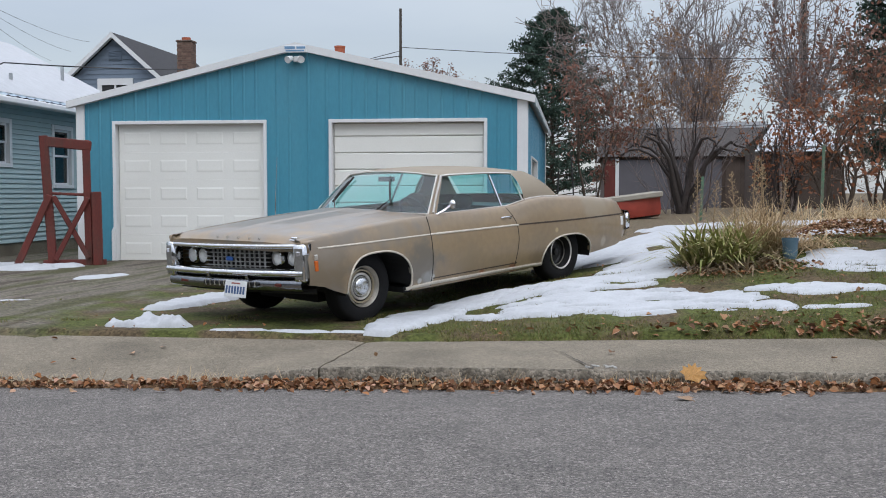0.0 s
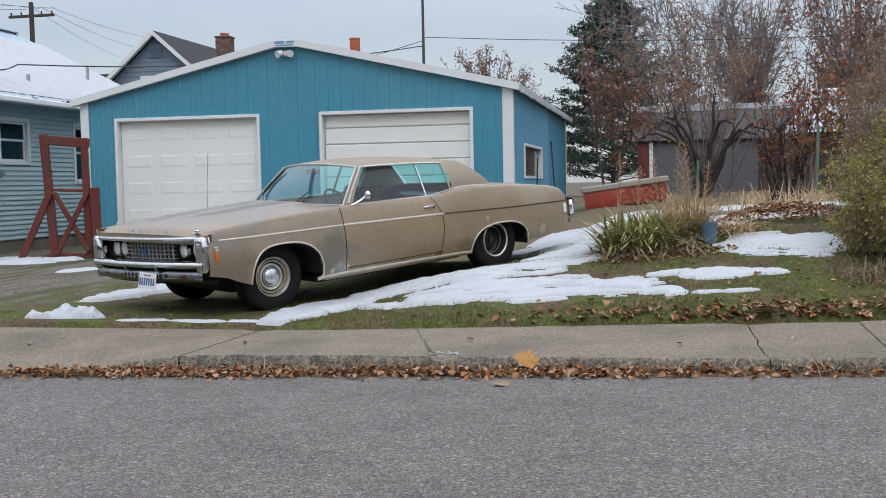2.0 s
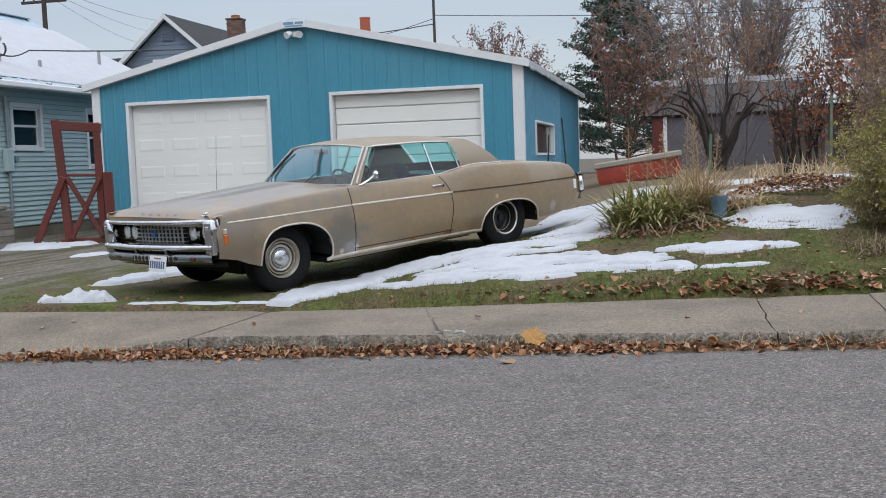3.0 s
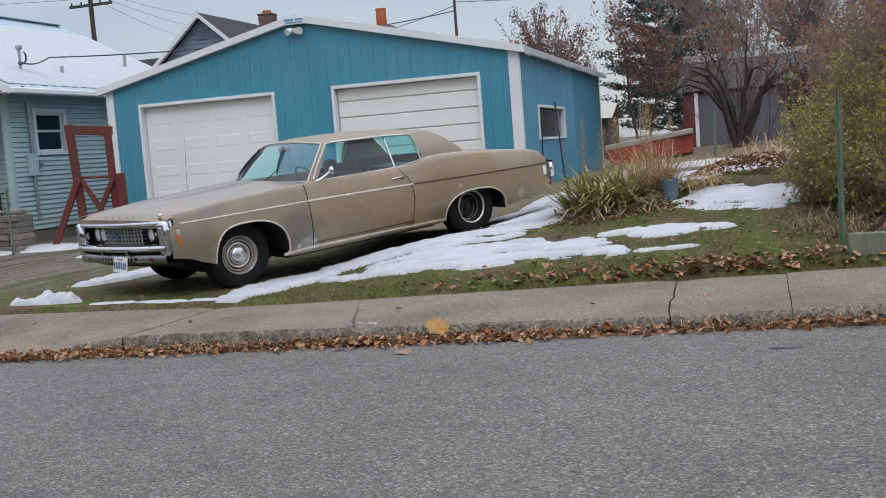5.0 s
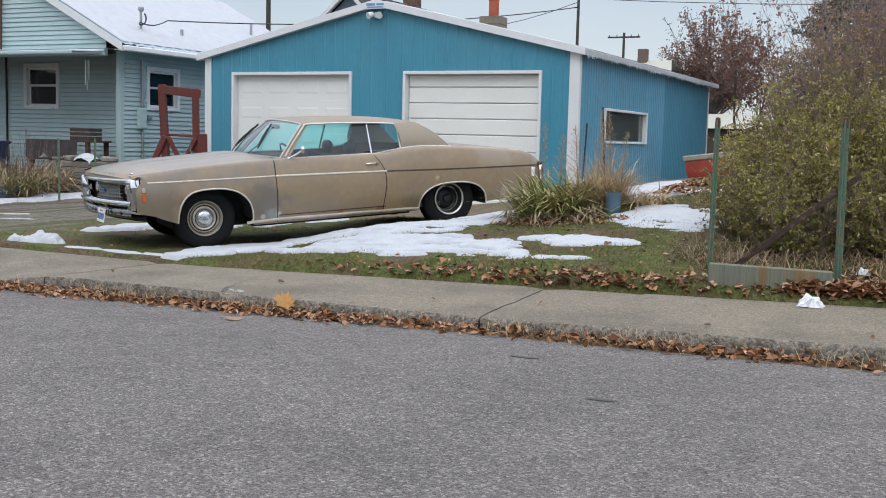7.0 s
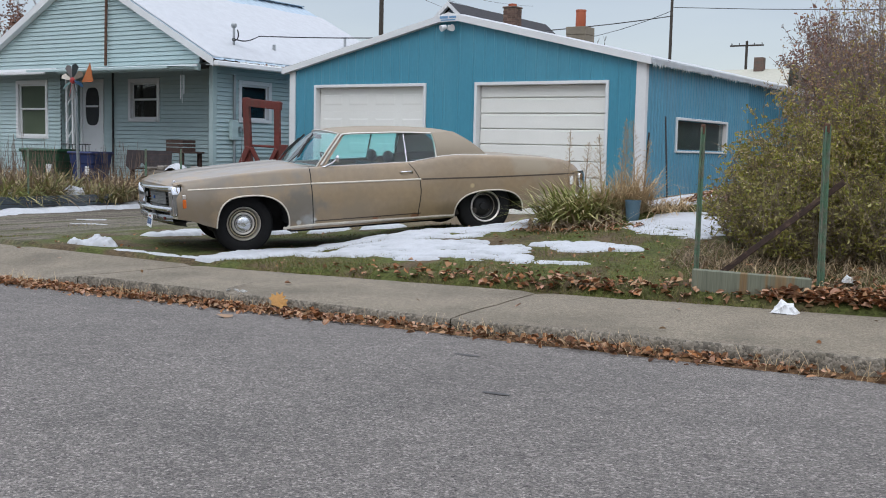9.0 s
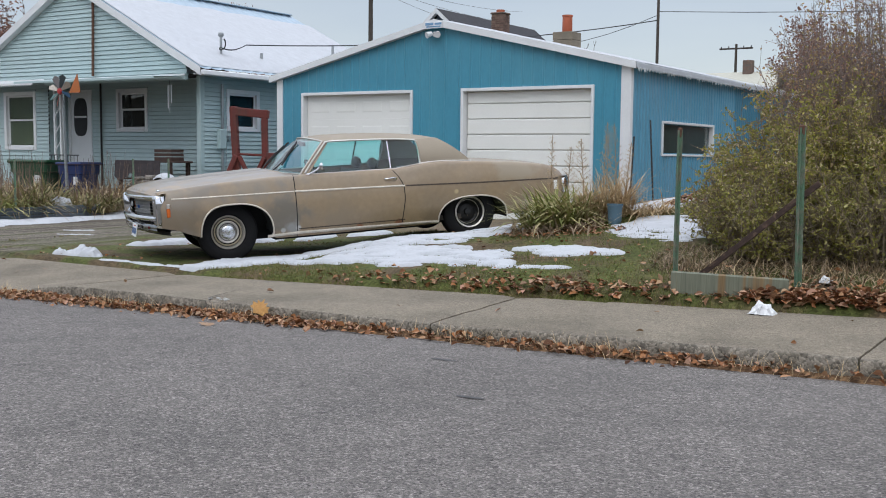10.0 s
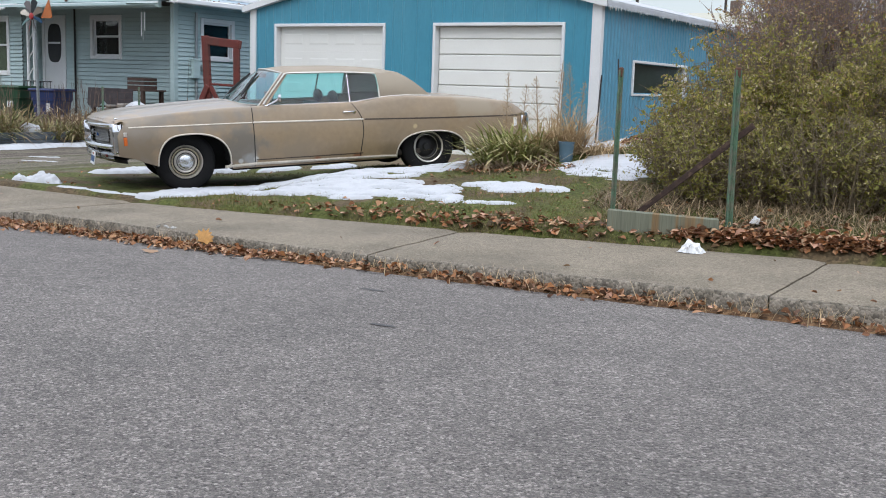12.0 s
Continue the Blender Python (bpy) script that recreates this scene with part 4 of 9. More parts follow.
for sgn in (1, -1):
    for line in ([(0.2, -0.786), (1.0, -0.786)], [(0.30, -2.085), (0.36, -2.09), (0.60, -2.128), (0.75, -2.122), (0.85, -2.075), (0.95, -2.0)]):
        gapm = Mesh()
        zs = [0.30 + (pw(line[-1][1], TOP) + 0.004 - 0.30) * i / 16 for i in range(17)]
        gapm.grid([[surf(pw(z, line) - 0.0055, z, sgn, 0.0015), surf(pw(z, line) + 0.0055, z, sgn, 0.0015)] for z in zs])
        part("door_seam", gapm, M_dark, PARTS[sgn][1], "dark gap round the door")
mr = Mesh()
mr.lathe([(0.0, -0.022), (0.022, -0.02), (0.042, -0.004), (0.046, 0.014), (0.040, 0.020), (0.0, 0.016)], 20, Matrix.Translation((-1.115, 0.965, 1.045)) @ Euler((0, radians(-90), radians(-12))).to_matrix().to_4x4())
mr.tube([(-0.98, 0.905, 0.962), (-1.03, 0.925, 0.985), (-1.085, 0.95, 1.02), (-1.105, 0.96, 1.04)], 0.011, 8)
mr.lathe([(0.0, 0.012), (0.022, 0.010), (0.028, 0.0)], 12, Matrix.Translation((-0.97, 0.900, 0.958)))
part("wing_mirror", mr, M_chrome, PARTS[1][1], "chrome wing mirror", smooth=40)

# hood: from the curved nose to the windshield base
def hood_z(u, y):
    e = pw(u, TOP) + 0.018
    w = 0.83
    z = e + (0.022 + 0.026 * smoothstep(0.97, 0.70, u)) * (1 - (abs(y) / w) ** 3.0) + 0.014 * (1 - smoothstep(0.40, 0.46, abs(y))) * smoothstep(0.92, 0.4, u)
    z += 0.010 * (1 - smoothstep(0.02, 0.06, abs(y))) * smoothstep(0.95, 0.6, u)
    return z


def hood_rear(y):
    return -0.58 - 0.22 * (y / 0.83) ** 2


me = Mesh()
rows = []
for i in range(41):
    s = i / 40
    row = []
    for j in range(49):
        y = -0.835 + 1.67 * j / 48
        uf, ur = front_u(y), hood_rear(y)
        u = uf + (ur - uf) * s
        nominal = 0.95 + (-0.6 - 0.95) * s
        z = hood_z(nominal, y) - 0.042 * (1 - smoothstep(0.0, 0.06, s) ** 0.6)
        row.append((u, y, z))
    rows.append(row)
lip = [(p[0] - 0.012, p[1], p[2] - 0.05) for p in rows[0]]
me.grid([lip] + rows)
hood = part("hood", me, M_car, car, "dull tan hood with bleached patches", smooth=40)
for k, y in enumerate((-0.14, 0.0, 0.14, 0.28, 0.40)):
    part("hood_letter_bar", Mesh().box((front_u(y) - 0.030, y - 0.006, hood_z(0.93, y) - 0.024), (front_u(y) - 0.020, y + 0.006, hood_z(0.93, y) - 0.012)), M_dullchrome, hood)
orn = Mesh()
orn.box((0.715, 0.72, 0.852), (0.775, 0.80, 0.872), ch=0.006)
orn.box((0.725, 0.73, 0.870), (0.76, 0.79, 0.893), ch=0.007)
part("fender_ornament", orn, M_chrome, PARTS[1][0], "small chrome ornament")

# cowl between hood and windshield
cw = Mesh()
rows = []
for i in range(4):
    row = []
    for j in range(25):
        y = -0.86 + 1.72 * j / 24
        ur = hood_rear(max(-0.83, min(0.83, y))) - 0.004
        row.append((ur - 0.06 * i, y, hood_z(-0.6, y) - 0.012 * i - (0.02 if i == 0 else 0.0)))
    rows.append(row)
cw.grid(rows)
part("cowl", cw, M_car, car, smooth=50)

# deck lid
me = Mesh()
rows = []
for i in range(25):
    u = -3.06 - 1.35 * i / 24
    row = []
    for j in range(33):
        wy = pw(u, WID) - 0.075 - 0.09
        y = -wy + 2 * wy * j / 32
        row.append((bow(u, y), y, pw(u, TOP) + 0.018 + 0.02 * (1 - (y / wy) ** 2)))
    rows.append(row)
tail = []
for zz in (0.60, 0.45):
    tail.append([(p[0] + 0.02, p[1], zz) for p in rows[-1]])
me.grid(rows + tail)
part("trunk_lid", me, M_car, car, smooth=40)
part("tail_panel", Mesh().box((-4.40, -0.84, 0.40), (-4.36, 0.84, 0.70), ch=0.01), M_car, car)

# windshield, roof, pillars, side glass
def ws_base(y):
    return Vector((-0.66 - 0.20 * (y / 0.80) ** 2, y, 0.985 - 0.02 * (y / 0.8) ** 2))


def ws_head(y):
    return Vector((-1.13 - 0.09 * (y / 0.64) ** 2, y, 1.364 - 0.042 * (y / 0.64) ** 2))


def roof_z(u):
    return pw(u, [(-2.72, 1.300), (-2.62, 1.325), (-2.5, 1.345), (-2.3, 1.366), (-2.0, 1.386), (-1.7, 1.396), (-1.4, 1.396), (-1.2, 1.378), (-1.1, 1.366)])


def crown(u):
    return 0.020 + 0.048 * smoothstep(-2.72, -2.42, u) - 0.012 * smoothstep(-1.6, -1.25, u)


def rail(u):
    """The edge of the roof above the side glass."""
    y = pw(u, [(-2.75, 0.61), (-2.4, 0.660), (-1.8, 0.685), (-1.22, 0.685)])
    return Vector((u, y, roof_z(u) - crown(u)))


wsm = Mesh()
rows = []
for i in range(9):
    s = i / 8
    row = []
    for j in range(25):
        f = -1 + 2 * j / 24
        p = ws_base(f * 0.85).lerp(ws_head(f * 0.67), s)
        p += Vector((0.03, 0, 0.02)) * (4 * s * (1 - s)) * (1 - f * f * 0.5)
        row.append(p)
    rows.append(row)
wsm.grid(rows)
ws = part("windshield", wsm, G_shield, car, "tinted windshield", smooth=60)
ws.visible_shadow = False
part("windshield_trim", Mesh().tube([ws_head(-0.67 + 1.34 * j / 12) + Vector((0.0, 0, 0.006)) for j in range(13)], 0.011, 6), M_dullchrome, ws, smooth=60)
part("windshield_trim", Mesh().tube([ws_base(-0.85 + 1.7 * j / 12) + Vector((0.006, 0, 0.0)) for j in range(13)], 0.009, 6), M_dullchrome, ws, smooth=60)

rf = Mesh()
rows = []
for i in range(29):
    s = i / 28
    row = []
    for j in range(33):
        f = -1 + 2 * j / 32
        uf = -1.13 - 0.09 * f * f
        u = uf + (-2.72 - uf) * s
        r = rail(u)
        y = f * r.y
        z = roof_z(u) - crown(u) * abs(f) ** 2.6
        row.append((u, y, z))
    rows.append(row)
rf.grid(rows)
roof = part("roof", rf, M_vinyl, car, "sun-bleached tan vinyl roof", smooth=60)
for sgn in (1, -1):
    # drip rail and window surround
    pts = [Vector((-0.94, 0.872, 0.972)), Vector((-1.06, 0.80, 1.11))] + [rail(u) + Vector((0, 0.012, -0.008)) for u in (-1.25, -1.35, -1.6, -1.9, -2.15, -2.39)]
    pts += [Vector((-2.412, 0.70, 1.20)), Vector((-2.405, 0.775, 1.08)), Vector((-2.395, 0.835, 0.985))]
    part("window_surround", Mesh().tube([(p.x, sgn * p.y, p.z) for p in pts], 0.013, 6), M_dullchrome, car, "dull bright window surround", smooth=60)
    # A pillar
    ap = Mesh()
    b0, b1 = ws_base(0.85), ws_head(0.67)
    ap.grid([[(b0.x + 0.01, sgn * b0.y, b0.z - 0.03), (b0.x - 0.02, sgn * (b0.y + 0.03), b0.z - 0.03), (b0.x - 0.075, sgn * (b0.y + 0.04), b0.z - 0.03)],
             [(b1.x + 0.01, sgn * b1.y, b1.z + 0.01), (b1.x - 0.02, sgn * (b1.y + 0.015), b1.z + 0.006), (b1.x - 0.065, sgn * (b1.y + 0.012), b1.z + 0.0)]])
    part("windshield_pillar", ap, M_car, car, smooth=60)
    part("pillar_trim", Mesh().tube([(b0.x + 0.008, sgn * (b0.y + 0.004), b0.z - 0.01), (b1.x + 0.008, sgn * (b1.y + 0.003), b1.z + 0.01)], 0.010, 6), M_dullchrome, car, smooth=60)
    # C pillar
    cp = Mesh()
    rows = []
    for i in range(13):
        s = i / 12
        lo = Vector((-2.40 - 0.69 * s, 0.845 - 0.06 * s, pw(-2.40 - 0.69 * s, TOP) + 0.015))
        hi = rail(-2.40 - 0.32 * s)
        row = []
        for j in range(9):
            t = j / 8
            p = lo.lerp(hi, t)
            p.y += 0.05 * 4 * t * (1 - t) * (1 - 0.5 * s)
            p.x -= 0.01 * 4 * t * (1 - t) * s
            p.z += 0.015 * 4 * t * (1 - t) * s
            row.append((p.x, sgn * p.y, p.z))
        rows.append(row)
    cp.grid(rows)
    part("rear_pillar", cp, M_vinyl, car, smooth=60)
    bt = Mesh().tube([(-2.40 - 0.68 * i / 6, sgn * (0.855 - 0.06 * i / 6), pw(-2.40 - 0.68 * i / 6, TOP) + 0.022) for i in range(7)], 0.009, 6)
    part("roof_edge_trim", bt, M_dullchrome, car, smooth=60)
    # side glass
    gy = lambda z: 0.862 - (z - 0.94) / 0.36 * 0.20
    dg = Mesh()
    dg.grid([[(-0.97 - 0.32 * t, sgn * gy(0.935 + 0.37 * t), 0.935 + 0.37 * t), (-2.01 - 0.015 * t, sgn * gy(0.935 + 0.37 * t), 0.935 + 0.37 * t)] for t in (0, 0.33, 0.66, 1)])
    g = part("door_glass", dg, G_car, PARTS[sgn][1], "tinted door glass")
    g.visible_shadow = False
    qg = Mesh()
    qg.grid([[(-2.02 - 0.015 * t, sgn * gy(0.935 + 0.365 * t), 0.935 + 0.365 * t), (-2.395 - 0.015 * t, sgn * gy(0.955 + 0.31 * t), 0.955 + 0.32 * t)] for t in (0, 0.5, 1)])
    g = part("quarter_glass", qg, G_car, PARTS[sgn][2], "tinted quarter window")
    g.visible_shadow = False
    part("glass_divider", Mesh().beam((-2.005, sgn * gy(0.935), 0.935), (-2.035, sgn * gy(1.31), 1.31), 0.014, 0.026, 0.003), M_chrome, PARTS[sgn][1], "bright glass divider bar")
    part("door_sill_trim", Mesh().tube([(-0.94, sgn * 0.885, 0.958), (-1.5, sgn * 0.89, 0.957), (-2.06, sgn * 0.885, 0.955), (-2.38, sgn * 0.86, 0.995)], 0.007, 6), M_dullchrome, PARTS[sgn][1], smooth=60)
rg = Mesh()
rg.grid([[(-2.71 - 0.38 * t, f * (0.60 + 0.13 * t), 1.290 - 0.30 * t + 0.012 * math.sin(math.pi * t)) for f in (-1, -0.6, -0.2, 0.2, 0.6, 1)] for t in (0, 0.25, 0.5, 0.75, 1)])
g = part("rear_window", rg, G_car, car, "tinted rear window", smooth=60)
g.visible_shadow = False

# front end
def nose_z(y):
    """The nose hangs a little to its far side."""
    return -0.012 + 0.0215 * y


def along(fz0, fz1, ya, yb, out0, out1, n=28):
    """A curved horizontal bar along the nose between two heights."""
    me = Mesh()
    rows = []
    for i in range(n + 1):
        y = ya + (yb - ya) * i / n
        u, d = front_u(y), nose_z(y)
        zm = (fz0 + fz1) / 2 + d
        h = (fz1 - fz0) / 2
        rows.append([(u + out0 - 0.03, y, fz0 + d), (u + out0, y, fz0 + d + 0.15 * h), (u + out1, y, zm - 0.45 * h), (u + out1, y, zm + 0.45 * h), (u + out0, y, fz1 + d - 0.15 * h), (u + out0 - 0.03, y, fz1 + d)])
    return me.grid(rows)


def round_bar(z0, z1, ya, yb, out, n=30):
    """A half-round chrome bar along the nose."""
    me = Mesh()
    rows = []
    for i in range(n + 1):
        y = ya + (yb - ya) * i / n
        u, d = front_u(y), nose_z(y)
        zm, h = (z0 + z1) / 2 + d, (z1 - z0) / 2
        rows.append([(u - 0.03, y, z0 + d)] + [(u + out * math.cos(a), y, zm + h * math.sin(a)) for a in [radians(-90 + 180 * k / 10) for k in range(11)]] + [(u - 0.05, y, z1 + d)])
    return me.grid(rows)


M_grille = material("grille black", (0.010, 0.010, 0.011), 0.6, bump=0)
M_greymetal = material("grey stamped metal", (0.20, 0.195, 0.185), 0.5, 0.3, var=0.25, scale=12, bump=0.04)
M_grillebar = material("dulled bright grille metal", (0.42, 0.43, 0.43), 0.42, 0.6, var=0.25, scale=20, bump=0.03)
nose = part("grille", along(0.565, 0.815, -0.93, 0.93, -0.245, -0.24), M_grille, car, "black grille with bright mesh bars", smooth=30)
for k in range(5):
    z = 0.616 + 0.039 * k
    part("grille_bar", along(z - 0.0035, z + 0.0035, -0.40, 0.47, -0.064, -0.056, 20), M_grillebar, nose, smooth=30)
    part("grille_bar", along(z - 0.0035, z + 0.0035, -0.90, -0.76, -0.15, -0.14, 6), M_grillebar, nose, smooth=30)
for k in range(12):
    y = -0.27 + 0.062 * k
    part("grille_bar", Mesh().box((front_u(y) - 0.078, y - 0.0035, 0.600 + nose_z(y)), (front_u(y) - 0.060, y + 0.0035, 0.785 + nose_z(y))), M_grillebar, nose)
part("grille_badge", Mesh().box((front_u(0.0) - 0.055, -0.065, 0.652), (front_u(0.0) - 0.038, 0.035, 0.690), ch=0.006), material("badge blue", (0.02, 0.09, 0.32), 0.3, bump=0), nose, "small blue badge")
part("header_bar", round_bar(0.786, 0.830, -0.93, 0.93, 0.024), M_chrome, car, "chrome bar above the grille", smooth=30)
rows = []
for i in range(39):
    y = -0.95 + 0.05 * i
    zt = hood_z(0.93, y) - 0.050 if abs(y) < 0.835 else pw(0.95, TOP) + 0.004
    rows.append([(front_u(y) - 0.03, y, 0.76), (front_u(y) - 0.018, y, 0.79), (front_u(y) - 0.012, y, zt - 0.012), (front_u(y) - 0.022, y, zt), (front_u(y) - 0.09, y, zt + (0.006 if abs(y) > 0.835 else -0.01))])
part("nose_panel", Mesh().grid(rows), M_car, car, smooth=50)
bumper = part("front_bumper", round_bar(0.530, 0.604, -0.93, 0.93, 0.055), M_chrome, car, "aged chrome front bumper", smooth=30)
# black strip painted in for the shade between bumper and lower bar
part("bumper_shadow_gap", along(0.505, 0.54, -0.90, 0.90, -0.055, -0.05), M_grille, car)
# chrome colour lowered to carry the dark reflection of the ground
M_valance = material("chrome with dark reflection in colour", (0.24, 0.25, 0.27), 0.16, 1.0, var=0.25, scale=7, bump=0.05)
part("valance", round_bar(0.405, 0.512, -0.90, 0.90, 0.035), M_valance, car, "chrome lower bumper bar, darkened like its ground reflection", smooth=30)
part("lower_pan", along(0.36, 0.43, -0.93, 0.93, -0.12, -0.10), M_dark, car, smooth=30)
part("valance_slot", along(0.440, 0.490, -0.30, 0.44, 0.026, 0.040), M_grille, car)
for k in range(11):
    y = -0.27 + 0.066 * k
    part("valance_bar", Mesh().box((front_u(y) + 0.01, y - 0.004, 0.440 + nose_z(y)), (front_u(y) + 0.043, y + 0.004, 0.490 + nose_z(y))), M_dullchrome, car)
for sgn in (1, -1):
    yc = sgn * 0.88
    slope_c = math.atan(-0.11 - 0.20 * yc)
    m = Matrix.Translation((front_u(yc), yc, 0.655 + nose_z(yc))) @ Euler((0, 0, -slope_c)).to_matrix().to_4x4()
    bz = part("fender_end_cap", Mesh().box((-0.09, -0.062, -0.165), (0.036, 0.062, 0.172), m, 0.014), M_chrome, car, "chrome fender end cap", smooth=50)
    part("cap_inset", Mesh().box((0.030, -0.044, -0.140), (0.040, 0.044, 0.140), m, 0.006), M_greymetal, bz, "grey stamped inset")
    part("cap_seam", Mesh().box((-0.075, -0.066 if sgn < 0 else 0.056, -0.166), (-0.060, -0.056 if sgn < 0 else 0.066, 0.173), m, 0.003), M_grille, bz, "dark seam behind the cap")
    part("cap_side_inset", Mesh().box((-0.052, -0.066 if sgn < 0 else 0.060, -0.135), (0.034, -0.060 if sgn < 0 else 0.066, 0.085), m, 0.002), M_greymetal, bz, "grey stamped inset")
    part("cap_emblem", Mesh().box((0.036, -0.022, 0.070), (0.046, 0.022, 0.112), m, 0.004), M_chrome, bz)
    part("cap_screw", Mesh().lathe([(0.0, 0.008), (0.010, 0.006), (0.012, 0.0)], 10, m @ Matrix.Translation((0.039, 0.0, -0.07)) @ Euler((0, radians(90), 0)).to_matrix().to_4x4()), M_chrome, bz)
    for y in (0.685, 0.505):
        m = Matrix.Translation((front_u(sgn * y) - 0.145, sgn * y, 0.690 + nose_z(sgn * y))) @ Euler((0, radians(90), 0)).to_matrix().to_4x4()
        hl = part("headlight", Mesh().lathe([(0.0, 0.050), (0.03, 0.047), (0.05, 0.038), (0.062, 0.026), (0.066, 0.02)], 24, m), M_lamp, car, "round sealed-beam headlight", smooth=50)
        part("headlight_ring", Mesh().lathe([(0.064, 0.02), (0.068, 0.036), (0.077, 0.032), (0.080, 0.0)], 24, m), M_chrome, hl, smooth=50)
    pl = Mesh().box((front_u(sgn * 0.62) - 0.02, sgn * 0.62 - 0.07, 0.446 + nose_z(sgn * 0.62)), (front_u(sgn * 0.62) + 0.036, sgn * 0.62 + 0.07, 0.480 + nose_z(sgn * 0.62)), Euler((0, 0, 0)).to_matrix().to_4x4(), 0.008)
    part("parking_lamp", pl, M_redlens, car, "small red-brown parking lamp")
    mk = Mesh()
    p = surf(0.86, 0.65, sgn)
    mk.box((p.x - 0.02, p.y - 0.012, 0.585), (p.x + 0.02, p.y + 0.010, 0.68), ch=0.006)
    ml = part("side_marker", mk, M_amber, PARTS[sgn][0], "amber side marker lamp")
    part("marker_badge", Mesh().box((p.x - 0.02, p.y - 0.012, 0.685), (p.x + 0.02, p.y + 0.008, 0.735), ch=0.005), M_dullchrome, ml)
plate_m = Matrix.Translation((front_u(0.17) + 0.06, 0.17, 0.41)) @ Euler((0, radians(-12), radians(4))).to_matrix().to_4x4()
plate = part("licence_plate", Mesh().box((-0.004, -0.152, -0.076), (0.004, 0.152, 0.076), plate_m, 0.002), M_white, car, "white licence plate with blue marks")
M_platemark = material("plate marks", (0.05, 0.10, 0.22), 0.5, bump=0)
for k in range(7):
    y = 0.118 - 0.04 * k
    part("plate_bar", Mesh().box((0.004, y - 0.013, -0.045), (0.006, y + 0.013, 0.025), plate_m), M_platemark, plate)
part("plate_band", Mesh().box((0.004, -0.06, 0.045), (0.006, 0.06, 0.058), plate_m), material("plate red band", (0.3, 0.08, 0.06), 0.5, bump=0), plate)
for y in (-0.22, 0.30):
    part("bumper_guard", Mesh().beam((front_u(y) + 0.045, y, 0.55), (front_u(y) + 0.035, y, 0.50), 0.03, 0.04, 0.008), M_valance, bumper)

# rear bumper tips
rb = Mesh()
rows = []
for i in range(21):
    y = -0.93 + 1.86 * i / 20
    u = -4.44 + 0.13 * smoothstep(0.75, 0.95, abs(y))
    rows.append([(u + 0.06, y, 0.49), (u - 0.01, y, 0.50), (u - 0.035, y, 0.56), (u - 0.035, y, 0.66), (u - 0.01, y, 0.715), (u + 0.06, y, 0.72)])
rb.grid(rows)
for sgn in (1, -1):
    rb.box((-4.36, sgn * 0.90 - 0.03, 0.50), (-4.29, sgn * 0.90 + 0.03, 0.70), ch=0.02)
part("rear_bumper", rb, M_chrome, car, "chrome rear bumper wrapping the corners", smooth=40)
for sgn in (1, -1):
    part("rear_side_marker", Mesh().box((-4.22, sgn * 0.905 - 0.02, 0.55), (-4.17, sgn * 0.905 + 0.02, 0.66), ch=0.006), M_lamp, car)

# underside and inside
und = Mesh()
und.box((-0.55, -0.80, 0.21), (-2.50, 0.80, 0.27))
und.box((0.60, -0.62, 0.40), (-0.55, 0.62, 0.78))
und.box((0.25, -0.45, 0.20), (-0.55, 0.45, 0.45))
und.tube([(0.0, -0.62, 0.33), (0.0, 0.62, 0.33)], 0.05, 8)
und.box((-3.10, -0.62, 0.26), (-4.2, 0.62, 0.82))
und.box((-0.60, -0.90, 0.25), (-0.66, 0.90, 0.86))
und.box((-2.50, -0.62, 0.22), (-3.10, 0.62, 0.5))
part("underbody", und, M_dark, car, "dark underbody")
inside = part("interior", Mesh().box((-0.95, -0.84, 0.27), (-2.9, 0.84, 0.33)), M_seat, car, "dark brown interior")
part("dashboard", Mesh().box((-0.70, -0.80, 0.70), (-1.0, 0.80, 0.955), ch=0.04), M_seat, inside)
seat = Mesh().box((-1.35, -0.72, 0.33), (-1.85, 0.72, 0.60), ch=0.05)
seat.box((-1.74, -0.72, 0.5), (-1.93, 0.72, 0.93), Matrix.Translation((-1.8, 0, 0.5)) @ Euler((0, radians(-10), 0)).to_matrix().to_4x4() @ Matrix.Translation((1.8, 0, -0.5)), 0.06)
part("front_seat", seat, M_seat, inside)
for y in (0.36, -0.36):
    hr = Mesh()
    m = Matrix.Translation((-1.93, y, 1.0)) @ Matrix.Diagonal((0.055, 0.15, 0.085, 1))
    hr.lathe([(0.02, -1), (0.6, -0.8), (0.95, -0.3), (1, 0.1), (0.8, 0.65), (0.4, 0.92), (0.02, 1.0)], 16, m)
    part("headrest", hr, M_seat, inside, smooth=60)
part("rear_seat", Mesh().box((-2.55, -0.62, 0.33), (-2.95, 0.62, 0.90), ch=0.06), M_seat, inside)
stw = Mesh()
m = Matrix.Translation((-1.17, 0.38, 0.93)) @ Euler((0, radians(-62), 0)).to_matrix().to_4x4()
stw.tube([m @ Vector((0.195 * math.cos(a), 0.195 * math.sin(a), 0)) for a in [2 * math.pi * i / 28 for i in range(29)]], 0.012, 8, False)
stw.beam(m @ Vector((0, -0.19, 0)), m @ Vector((0, 0.19, 0)), 0.03, 0.015)
stw.beam(m @ Vector((0, 0, 0)), m @ Vector((0.0, 0, -0.25)), 0.06)
part("steering_wheel", stw, M_black, inside, smooth=50)
part("rear_view_mirror", Mesh().box((-1.12, -0.10, 1.265), (-1.15, 0.12, 1.315), ch=0.012), M_black, inside)
